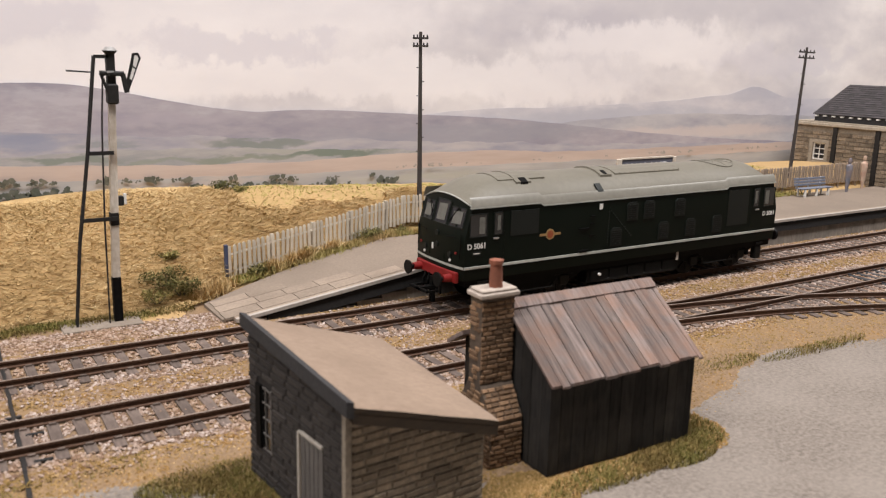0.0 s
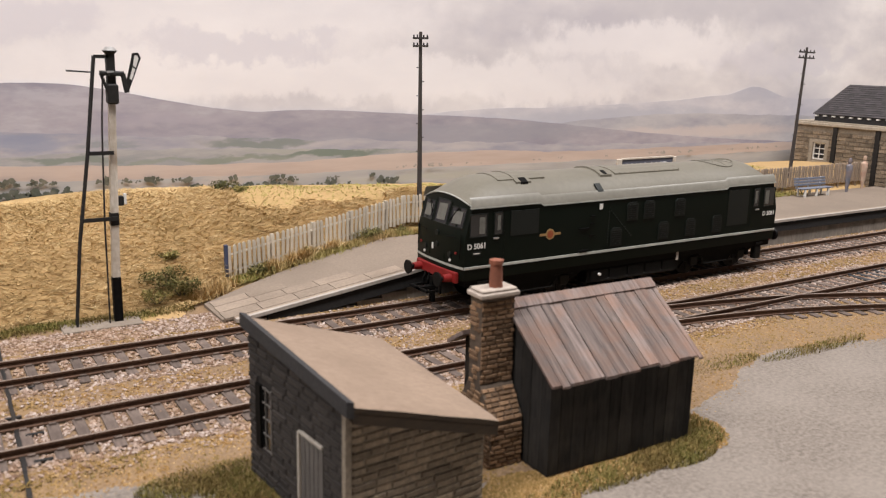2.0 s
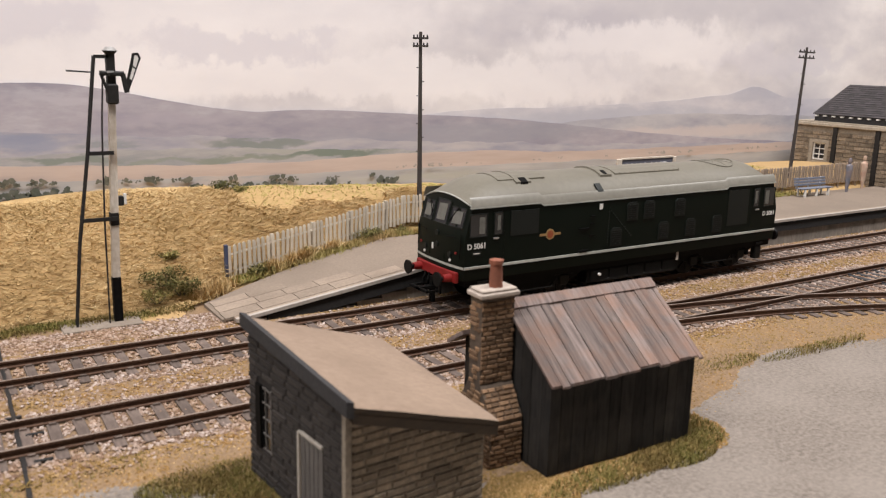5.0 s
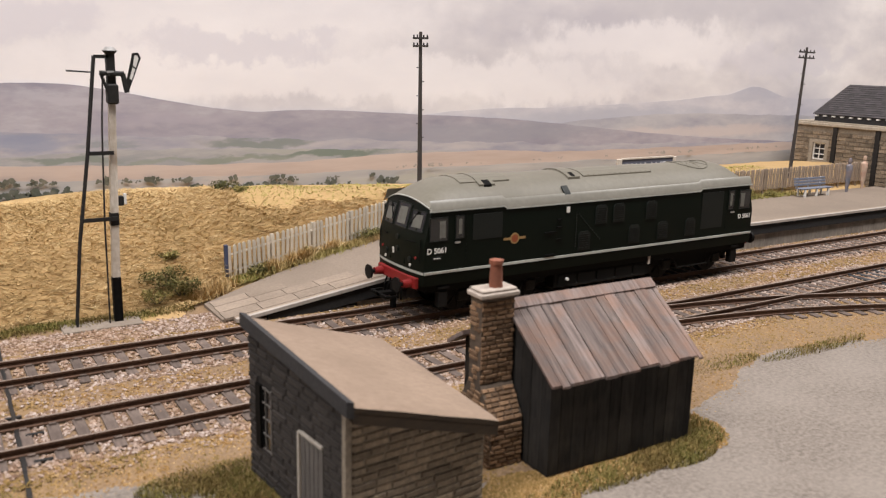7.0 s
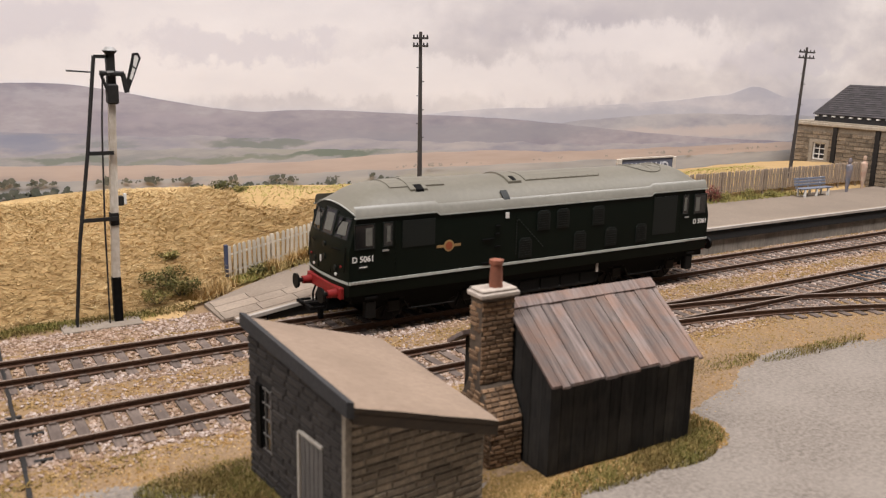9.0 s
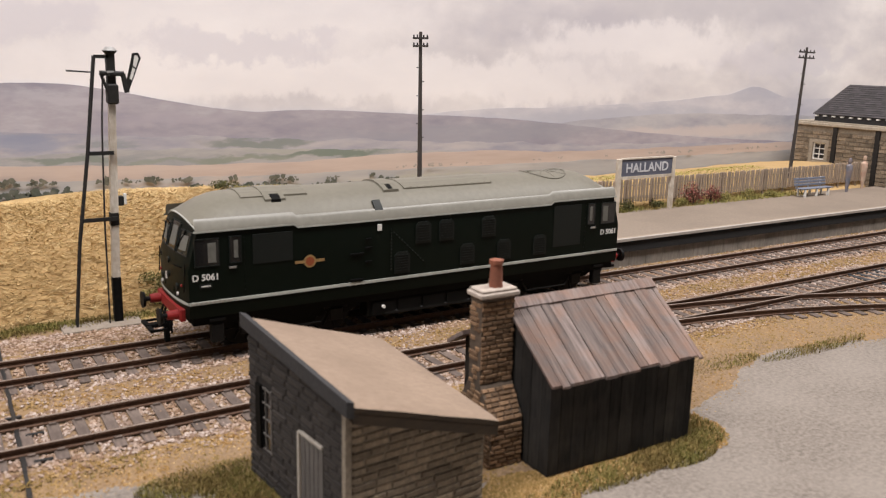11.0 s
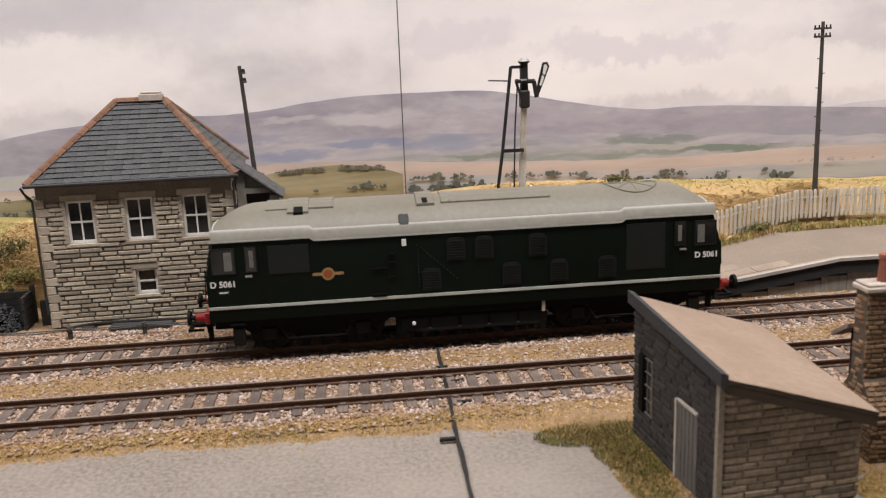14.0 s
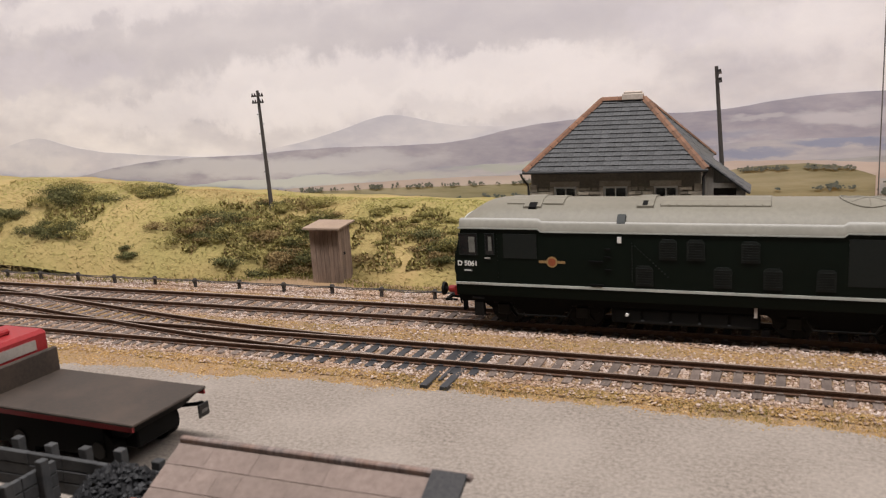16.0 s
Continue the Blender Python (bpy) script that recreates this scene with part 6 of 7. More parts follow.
def build_chimney():
    ch = thing("brick_chimney", "tan brick chimney stack with terracotta pot beside the shed", "chimney", -48.65, -117.5, -3.4, -1.0)
    # along y: a broad breast below (f0 to b0), shoulders, and a narrow stack above (f1 to b1)
    f0, f1, b1, b0, zs, zt, top = 10.1, 15.5, 20.6, 25.8, 12.2, 20.6, 42.6
    out = [(f0, 0), (b0, 0), (b0, zs), (b1, zt), (b1, top), (f1, top), (f1, zt), (f0, zs)]
    core = part("chimney_core", prism(B(), out, (-10.2, -0.6), "x"), M["mortar_tan"], ch)

    def edge(u):
        y = b0 - u
        if f1 - 0.1 <= y <= b1 + 0.1:
            return 43
        near = f0 if y < f1 else b0
        far = f1 if y < f1 else b1
        return zs + (zt - zs) * min(max((y - near) / (far - near), 0), 1) + 0.6

    course = dict(course=1.25, run=2.9, depth=0.35, gap=0.2)
    laid(core, "brick", M["brick_tan"], (-10.2, b0, 0.1), (0, -1, 0), (0, 0, 1), (-1, 0, 0), b0 - f0, 42.5, top=edge, seed=31, limit=290, **course)
    laid(core, "brick", M["brick_tan"], (-10.2, f1, zt), (1, 0, 0), (0, 0, 1), (0, -1, 0), 9.6, top - zt, seed=32, **course)
    laid(core, "brick", M["brick_tan"], (-10.2, f0, 0.1), (1, 0, 0), (0, 0, 1), (0, -1, 0), 9.6, zs, seed=33, **course)
    rise = Vector((0, f1 - f0, zt - zs))
    s = rise.normalized()
    laid(core, "brick", M["brick_tan"], (-10.2, f0, zs), (1, 0, 0), tuple(s), (0, -s.z, s.y), 9.6, rise.length, seed=34, **course)
    b = BX(-11.2, 0.4, f1 - 1.0, b1 + 0.8, 42.61, 43.9, bevel=0.3)
    box(b, -10.6, -0.2, f1 - 0.5, b1 + 0.3, 43.91, 44.7, bevel=0.3)
    part("cap", b, M["stone_cap"], ch, "pale stone chimney cap")
    cy = (f1 + b1) / 2 - 0.4
    b = bar(B(), (-5.0, cy, 44.6), (-5.0, cy, 50.6), 1.75, 1.45, n=16)
    bar(b, (-5.0, cy, 50.5), (-5.0, cy, 51.5), 1.75, 1.75, n=16)
    part("chimney_pot", b, M["terracotta"], ch, "terracotta chimney pot", smooth=True)
    return ch


build_chimney()


# ---- platform ----
def platform_level(x):
    return min(11.4, max(-2.2, 11.4 - 0.1365 * (16 - x)))


def build_platform():
    pf = thing("platform", "station platform with end ramp, flagstones and worn white edging", "platform", kind="structure")
    xs = [-98, -90, -80, -76, -60, -45, -30, -15, 0, 10, 16, 20, 120, 240, 360, 480, X1]
    xs = [x for x in xs if x >= -80]

    def front_y(x):
        return 32.2 if x > -70 else 33.5

    def back_y(x):
        return float(smooth_between([x], [(-80, 61), (-60, 70), (-30, 80), (0, 86), (30, 88), (720, 88)])[0])

    b = B()
    rows = []
    for x in xs:
        z = platform_level(x)
        rows.append([b.verts.new((x, y, zz)) for y, zz in ((front_y(x) + 3.9, z), (back_y(x), z), (back_y(x), -6), (front_y(x) + 3.9, -6))])
    for r0, r1 in zip(rows, rows[1:]):
        for k in range(4):
            b.faces.new((r0[k], r0[(k + 1) % 4], r1[(k + 1) % 4], r1[k]))
    for r in (rows[0], rows[-1]):
        b.faces.new(r)
    part("surface", b, M["tarmac"], pf)

    def strip(name, ya, yb, up, down, mat, x0=-76.0, label="", floor=None):
        b = B()
        ring = []
        for x in [x0] + [q for q in xs if q > x0]:
            z = platform_level(x)
            lo = z - down if floor is None else floor
            ring.append([b.verts.new(p) for p in ((x, ya, lo), (x, yb, lo), (x, yb, z + up), (x, ya, z + up))])
        for r0, r1 in zip(ring, ring[1:]):
            for k in range(4):
                b.faces.new((r0[k], r0[(k + 1) % 4], r1[(k + 1) % 4], r1[k]))
        for r in (ring[0], ring[-1]):
            b.faces.new(r)
        return part(name, b, mat, pf, label)

    strip("edging", 32.2, 34.2, 0.35, 1.0, M["edge_white"], label="worn white platform edging")
    strip("coping", 34.21, 36.09, 0.3, 1.0, M["flag"])
    # a black strip stands for the shade under the edging
    strip("edge_shade", 32.9, 33.9, -1.01, 6.4, M["plat_shadow"], x0=-64, label="black strip painted as the shade below the platform edging")
    b = B()
    k = 0
    for x in np.arange(-60, X1 - 12, 11.5):
        top = platform_level(x) - 6.6
        if top > -3.0:
            part("wall_panel", BX(x, x + 11.3, 33.95, 35.2, -4, top), M["plat_wall"], pf)
    # flagstones on the ramp
    r = random.Random(5)
    for row, (ya, yb) in enumerate(((36.3, 44.4), (44.8, 52.6), (53.0, 60.0))):
        x = -79.0 + 0.4 * row
        last = (-14, -30, -62)[row]
        while x < last:
            w = r.uniform(11.5, 16.5)
            b = B()
            v = [(x, ya), (x + w - 0.35, ya), (x + w - 0.35, yb), (x, yb)]
            t = [b.verts.new((p, q, platform_level(p) + 0.4)) for p, q in v]
            l = [b.verts.new((p, q, platform_level(p) - 0.6)) for p, q in v]
            b.faces.new(t)
            for i in range(4):
                b.faces.new((l[i], l[(i + 1) % 4], t[(i + 1) % 4], t[i]))
            part("flagstone", b, M["flag"], pf)
            x += w
    return pf


build_platform()


# ---- fences ----
def build_fence(name, label, p, q, z0, z1, mat, pitch=2.3, high=14.6, post_every=9, end_post=False):
    fe = thing(name, label, "fence")
    d = Vector((q[0] - p[0], q[1] - p[1]))
    n = int(d.length / pitch)
    ang = math.degrees(math.atan2(d.y, d.x))
    pale = mesh_of("paling", prism(B(), [(-0.68, 0.6), (0.68, 0.6), (0.68, high - 0.6), (0, high), (-0.68, high - 0.6)], (-0.4, 0.1), "y"), mat)
    post = mesh_of("post", BX(-0.75, 0.75, 0.3, 1.7, -4, high - 0.4), mat)
    r = random.Random(len(name) + n)
    for i in range(n + 1):
        t = i / n
        x, y, z = p[0] + d.x * t, p[1] + d.y * t, z0 + (z1 - z0) * t
        piece("paling", pale, fe, at_mm(x, y, z + r.uniform(-0.3, 0.3), ang, ry=r.uniform(-2.2, 2.2)))
        if i % post_every == 0:
            piece("post", post, fe, at_mm(x, y, z, ang))
    nx, ny = -d.y / d.length, d.x / d.length
    for h in (3.2, 10.6):
        b = B()
        a, c = (p[0] + nx * 0.5, p[1] + ny * 0.5, z0 + h), (q[0] + nx * 0.5, q[1] + ny * 0.5, z1 + h)
        bar(b, a, c, 0.55, n=4)
        part("rail", b, mat, fe)
    if end_post:
        part("end_post", BX(p[0] - 2.4, p[0] - 0.9, p[1] - 0.8, p[1] + 0.8, z0 - 3, z0 + high + 0.6, bevel=0.1), M["blue_post"], fe, "dark blue end post")
    return fe


build_fence("picket_fence", "weathered white picket fence climbing beside the ramp", (-62.5, 81), (30, 97.5), 1.6, 14.6, M["paling"], end_post=True)
build_fence("picket_fence", "weathered pale picket fence behind the platform", (32, 98), (120, 99), 14.8, 14.8, M["paling"])
build_fence("paling_fence", "bare timber paling fence behind the platform", (121, 99), (424, 100.5), 14.4, 14.4, M["paling_brown"])


# ---- semaphore signal ----
def build_signal():
    sg = thing("semaphore_signal", "white semaphore signal post with black base and ladder", "signal", -113.4, 56, -3.0)
    b = BX(-20, 7.5, -7, 4, -0.4, 0.8, bevel=0.2)
    part("base_slab", b, M["slab"], sg, "grey concrete base slab")
    b = BX(-1.5, 1.5, -1.5, 1.5, 0.8, 17.6)
    part("post_foot", b, M["black"], sg, "black painted post foot")
    b = B()
    rings = [[b.verts.new((x * w + dx, y * w, z)) for x, y in ((-1, -1), (1, -1), (1, 1), (-1, 1))] for z, w, dx in ((17.6, 1.35, 0), (38, 1.3, 0.7), (60, 1.2, 1.5), (84, 1.1, 2.4), (86, 1.1, 2.5))]
    for a, c in zip(rings, rings[1:]):
        for k in range(4):
            b.faces.new((a[k], a[(k + 1) % 4], c[(k + 1) % 4], c[k]))
    b.faces.new(rings[-1])
    b.faces.new(rings[0][::-1])
    part("post", b, M["post_white"], sg)
    b = BX(1.1, 3.9, -1.4, 1.4, 86, 97.6)
    bar(b, (2.6, 0, 97.6), (2.6, 0, 98.9), 1.5, 2.6, n=12)
    part("post_head", b, M["iron"], sg)
    b = bar(B(), (2.6, 0, 98.9), (2.6, 0, 100.2), 2.7, 1.2, n=14)
    part("finial", b, M["steel"], sg, "silvery post cap")
    b = bar(B(), (-1.5, -2.0, 91.2), (6.5, -2.0, 91.0), 0.95, n=8)
    bar(b, (6.2, -2.0, 91), (7.2, -2.4, 84.5), 0.9, n=8)
    bar(b, (-1.2, -2.0, 91.2), (1.2, -2.0, 84), 0.6, n=6)
    box(b, 0.6, 4.4, -2.8, 1.6, 80.5, 87.5, bevel=0.5)
    part("spectacle", b, M["iron"], sg)
    b = prism(B(), [(6.2, 84.8), (7.6, 84.6), (12.4, 96.6), (11.6, 98.4), (9.6, 98.2)], (-3.0, -2.5), "y")
    arm = part("signal_arm", b, M["iron"], sg, "raised signal arm")
    b = prism(B(), [(8.2, 89.4), (8.9, 89.0), (10.3, 92.6), (9.4, 93.4)], (-3.12, -3.02), "y")
    prism(b, [(9.6, 93.9), (10.5, 93.2), (11.6, 96.4), (11.2, 97.4), (10.2, 97.4)], (-3.12, -3.02), "y")
    part("arm_face", b, M["white"], arm)
    b = BX(-0.2, 1.6, -2.6, -1.6, 90.4, 92.0)
    part("bracket_plate", b, M["steel"], sg)
    b = tube(B(), [(0.8, -2.6, 91.5), (3.0, -2.4, 91.6)], 0.5, n=6)
    part("pivot", b, M["steel"], sg)
    # ladder and stays
    b = B()
    for y in (-1.9, 0.6):
        tube(b, [(-14.6, y, 0.6), (-11.8, y, 30), (-7.0, y, 63), (-2.9, y, 97)], 0.48, n=6)
    for k in range(34):
        t = k / 33
        z = 3 + 92 * t
        x = float(smooth_between([z], [(0, -14.7), (30, -11.8), (63, -7.0), (97, -2.9)])[0])
        bar(b, (x, -1.9, z), (x, 0.6, z), 0.2, n=4)
    part("ladder", b, M["iron"], sg, "black iron ladder")
    b = B()
    for z, xl in ((39.6, -10.6), (63.4, -6.9)):
        box(b, xl, 1.6, -2.3, -1.6, z - 0.7, z + 0.7)
    box(b, -3.0, 2.0, -1.4, -0.6, 96.2, 97.4)
    bar(b, (-3.2, -1, 91.4), (-12.2, -1, 91.9), 0.3, n=5)
    part("ladder_stay", b, M["iron"], sg)
    b = tube(B(), [(-3.4, -2.0, 0.5), (-3.0, -2.0, 38), (-1.9, -2.0, 72), (-0.6, -2.0, 90)], 0.33, n=5)
    part("operating_rod", b, M["iron"], sg)
    b = BX(2.4, 4.2, -1.2, 0.8, 44, 47.6, bevel=0.2)
    part("repeater_case", b, M["iron"], sg)
    b = BX(4.25, 5.2, -1.3, 0.4, 44.4, 48.4, bevel=0.2)
    part("repeater_glass", b, M["white"], sg)
    b = BX(-0.85, 2.15, -1.5, 1.5, 37.0, 41.6)
    part("post_band", b, M["iron"], sg)
    return sg


build_signal()


# ---- telegraph poles ----
def build_pole(x, y, top, lean_x, turn, arm, foot):
    po = thing("telegraph_pole", "tall dark creosoted telegraph pole with crossarms", "telegraph pole", x, y, foot - 4, turn, group="telegraph poles")
    H = top - foot + 4
    b = bar(B(), (0, 0, 0), (0, 0, H), 1.35, 0.8, n=10)
    part("pole", b, M["pole"], po)
    for k, z in enumerate((H - 3.2, H - 7.0)):
        b = BX(-arm, arm, -1.5, -0.7, z - 0.5, z + 0.5)
        a = part("crossarm", b, M["pole"], po)
        for q in (-0.85, -0.4, 0.4, 0.85):
            part("insulator", bar(B(), (q * arm, -1.1, z + 0.5), (q * arm, -1.1, z + 1.7), 0.45, 0.35, n=6), M["iron"], a)
    for k in range(7):
        z = H * (0.36 + 0.075 * k)
        part("step_iron", bar(B(), (0, 0, z), ((1.9 if k % 2 else -1.9), -0.3, z + 0.3), 0.25, n=5), M["iron"], po)
    po.matrix_basis = at_mm(x, y, foot - 4, 0, 0, lean_x) @ Matrix.Rotation(radians(turn), 4, "Z")
    return po


for px, py, top, lean, turn, arm in ((-486.6, 110, 99, -1.4, 10, 3.6), (-221.7, 95, 98.6, -3.4, 80, 2.8), (47.5, 110, 108.5, -0.6, -30, 3.9), (347.5, 110, 108.7, 2.4, -30, 5.6)):
    build_pole(px, py, top, lean, turn, arm, hill(px, py))


# ---- station nameboard, bench, figures, station ----
def build_nameboard():
    nb = thing("station_nameboard", "white framed station nameboard on two posts", "station sign", 186.5, 88.5, 11.4)
    for x in (-21.5, 21.5):
        part("post", BX(x - 1.4, x + 1.4, -1.1, 1.1, -4, 31.2, bevel=0.2), M["post_white"], nb)
    part("board", BX(-20.0, 20.0, -0.8, 0.4, 21.2, 30.8), M["sign_blue"], nb, "grey-blue name panel")
    b = BX(-20.05, 20.05, -1.2, 0.6, 30.81, 31.6)
    box(b, -20.05, 20.05, -1.2, 0.6, 19.6, 21.19)
    part("frame", b, M["post_white"], nb)
    lettering("HALLAND", 7.4, M["sign_text"], nb, "lettering", at_mm(0, -0.9, 23.4, 0, 90), "pale raised letters")
    return nb


build_nameboard()


def build_bench():
    be = thing("platform_bench", "blue-grey slatted platform bench on white legs", "bench", 338, 84, 11.4, -3)
    for k in range(3):
        part("seat_slat", BX(-15.5, 15.5, -4.2 + 2.0 * k, -2.5 + 2.0 * k, 5.2, 5.8, bevel=0.1), M["bench"], be)
    for k in range(3):
        part("back_slat", BX(-15.5, 15.5, 2.2 + 0.4 * k, 2.8 + 0.4 * k, 6.6 + 1.9 * k, 8.1 + 1.9 * k, bevel=0.1), M["bench"], be)
    for x in (-11.5, 0, 11.5):
        b = BX(x - 0.6, x + 0.6, -4.0, -2.8, 0, 5.19)
        box(b, x - 0.6, x + 0.6, 1.6, 2.6, 0, 5.19)
        box(b, x - 0.6, x + 0.6, 3.4, 4.0, 5.2, 12)
        part("leg", b, M["white"], be, "white painted bench leg")
    return be


build_bench()


def build_figure(x, y, mat, label, lean):
    """A plain painted miniature figure: one turned shape."""
    b = B()
    prof = [(0.0, 1.3), (1.5, 1.2), (6, 1.9), (11, 2.3), (14.5, 3.0), (18.2, 2.9), (19.6, 1.1), (20.4, 1.5), (22.0, 1.7), (23.4, 1.1), (23.8, 0.2)]
    rings = [[b.verts.new((r * math.cos(a) + lean * z / 24, 0.65 * r * math.sin(a), z)) for a in np.linspace(0, 2 * math.pi, 11)[:-1]] for z, r in prof]
    for p, q in zip(rings, rings[1:]):
        for k in range(10):
            b.faces.new((p[k], p[(k + 1) % 10], q[(k + 1) % 10], q[k]))
    b.faces.new(rings[0][::-1])
    b.faces.new(rings[-1])
    return solid("miniature_figure", b, mat, label, "figurine", x=x, y=y, z=11.4, smooth=True, group="painted figurines")


build_figure(377, 84.5, M["figure_a"], "grey painted miniature figurine standing on the platform", 0.4)
build_figure(404, 90.0, M["figure_b"], "cream painted miniature figurine beside the station wall", -0.8)


def build_station():
    sn = thing("station_building", "brown stone station building with dark slate roof", "station", 425, 163, 8.5, -90)
    W, D, H = 78, 70, 43.0
    hole = (15.5, 26.0, 17.0, 30.0)
    b = B()
    xs, zs = [0, hole[0], hole[1], W], [0, hole[2], hole[3], H]
    for x0, x1 in zip(xs, xs[1:]):
        for z0, z1 in zip(zs, zs[1:]):
            if not (x0 == hole[0] and z0 == hole[2]):
                box(b, x0, x1, 0, 2.5, z0, z1)
    bmesh.ops.remove_doubles(b, verts=b.verts, dist=0.01)
    wall = part("wall", b, M["mortar_grey"], sn)
    for q in ((0, 2.5, 2.51, D), (W - 2.5, W, 2.51, D), (2.51, W - 2.51, D - 2.5, D)):
        part("wall", BX(*q, 0, H), M["mortar_grey"], sn)
    laid(wall, "stone", M["brick_grey"], (0, 0, 0.2), (1, 0, 0), (0, 0, 1), (0, -1, 0), W, H - 3, 3.0, 9.0, 0.6, 0.35, [(hole[0] - 3, hole[1] + 3, hole[2] - 3, hole[3] + 3), (32, 35.5, 0, 60), (66, 69.5, 0, 60)], seed=41, vary=0.5)
    laid(wall, "stone", M["brick_grey"], (0, D, 0.2), (0, -1, 0), (0, 0, 1), (-1, 0, 0), D, H - 3, 3.0, 9.0, 0.6, 0.35, seed=42, vary=0.5, limit=120)
    part("window_surround", box(box(box(BX(hole[0] - 3, hole[0] - 0.1, -0.8, 1, hole[2] - 1, hole[3] + 2.8), hole[1] + 0.1, hole[1] + 3, -0.8, 1, hole[2] - 1, hole[3] + 2.8), hole[0] - 0.09, hole[1] + 0.09, -0.8, 1, hole[3] + 0.1, hole[3] + 2.8), hole[0] - 3, hole[1] + 3, -1.2, 1, hole[2] - 2.8, hole[2] - 1.1), M["quoin"], wall)
    window(wall, hole[0], hole[1], hole[2], hole[3], 0.9, bars_x=(0.5,), bars_z=(0.33, 0.66), sill=False)
    for x in (32, 66):
        part("pilaster", BX(x, x + 3.4, -1.6, 0.2, 0, H), M["mortar_dark"], sn)
    part("cornice", BX(-2, W + 2, -2.2, D + 2, H + 0.02, H + 2.4, bevel=0.3), M["quoin"], sn)
    part("roof_deck", BX(-1, W, -1, D, H + 2.42, H + 3.4), M["quoin"], sn)
    ze, zr = H + 8.6, H + 31.5
    A, C, E, F = (10, 3, ze), (W, 3, ze), (W, 41, ze), (10, 41, ze)
    rl, rr = (26, 22, zr), (W - 2, 22, zr)
    b = B()
    va = [b.verts.new(p) for p in (A, C, E, F, rl, rr)]
    for f in ((0, 1, 5, 4), (1, 2, 5), (2, 3, 4, 5), (3, 0, 4), (3, 2, 1, 0)):
        b.faces.new([va[i] for i in f])
    roof = part("roof", b, M["slate_dark"], sn, "dark slate hipped roof")
    r = random.Random(3)
    for q in ((A, C, rl, rr), (F, A, rl, rl)):
        b = B()
        course_mesh(b, *q, 15, 4.4, 0.5, r)
        part("slate_rest", b, M["slate_dark"], roof, kind="stuff")
    b = BX(11, W, 4.5, 40, H + 3.42, ze - 0.1)
    part("roof_curb", b, M["verge"], sn)
    for k in range(9):
        part("bracket", BX(12 + 7.2 * k, 14.5 + 7.2 * k, 2.8, 4.4, ze - 1.6, ze - 0.6), M["white"], roof)
    return sn


build_station()


# ---- lineside things ----
def build_coal_bunker():
    cb = thing("coal_bunker", "black timber coal bunker heaped with coal", "coal bunker", -329, 56.5, -3.6, 3)
    r = random.Random(8)
    for k in range(5):
        part("plank", BX(-12, 12, 9.5, 10.6, 0.2 + 2.9 * k, 2.9 + 2.9 * k), M["board_black"], cb)
        part("plank", BX(11.0, 12.2, -1, 9.4, 0.2 + 2.9 * k, 2.9 + 2.9 * k - 0.1), M["board_black"], cb)
        part("plank", BX(-12.2, -11.0, -1, 9.4, 0.2 + 2.4 * k, 2.5 + 2.4 * k), M["board_black"], cb)
    for x in (-12, -4, 4, 12):
        part("post", BX(x - 0.9, x + 0.9, 10.7, 12, 0, 16.2 + r.uniform(-0.6, 0.8)), M["board_black"], cb)
    part("side_stump", BX(16.5, 21.0, 4, 5.5, 0, 11.5, bevel=0.3), M["board_black"], cb)
    return cb


build_coal_bunker()


def heap(name, label, cx, cy, rx, ry, h, z0, n, size, mat):
    spots = []
    while len(spots) < n:
        a, q = npr.uniform(0, 2 * np.pi), math.sqrt(npr.rand())
        x, y = q * math.cos(a), q * math.sin(a)
        spots.append((cx + rx * x, cy + ry * y, z0 + h * (1 - q ** 1.9) * (0.8 + 0.25 * wobble(cx + rx * x, cy + ry * y, 9, 4.2)) * npr.uniform(0.8, 1.05)))
    return chips(name, spots, size, mat, label, squash=0.85)


heap("coal_heap", "glossy black coal lumps in the bunker", -329, 61, 11.5, 8, 12.5, -3.4, 900, 1.0, M["coal"])


def build_lamp_hut():
    lh = thing("plank_hut", "small brown plank lineside hut with lean-to roof", "hut", -431.0, 60.8, -3.2, 1.5)
    W, D, zf, zb = 17.0, 13.0, 30.4, 30.9
    prof = [(0, 0), (D, 0), (D, zb), (0, zf)]
    part("wall", prism(B(), [(0.3, 0), (D - 0.3, 0), (D - 0.3, zb - 0.3), (0.3, zf - 0.3)], (0.3, W - 0.3), "x"), M["hut_wood"], lh)
    r = random.Random(6)
    u = 0.0
    while u < W - 0.3:
        w = min(r.uniform(2.2, 3.4), W - u)
        part("plank", BX(u, u + w - 0.18, -r.uniform(0.1, 0.3), 0.31, 0, zf - 0.4), M["hut_wood"], lh)
        u += w
    u = 0.0
    while u < D - 0.3:
        w = min(r.uniform(2.2, 3.4), D - u)
        z = zf + (zb - zf) * (u + w) / D - 0.4
        for x in (W - 0.31, 0.31):
            s = 1 if x > 1 else -1
            part("plank", BX(min(x, x + s * 0.5), max(x, x + s * 0.5), u, u + w - 0.18, 0, z), M["hut_wood"], lh)
        u += w
    part("roof", prism(B(), [(-3.4, zf - 0.9), (D + 2.6, zf + 0.4), (D + 2.6, zf + 1.3), (-3.4, zf + 0.1)], (-2.2, W + 2.4), "x"), M["felt"], lh, "pale felted lean-to roof")
    part("latch", BX(W + 0.2, W + 0.7, 4.2, 5.4, 15, 16.4), M["iron"], lh)
    return lh


build_lamp_hut()


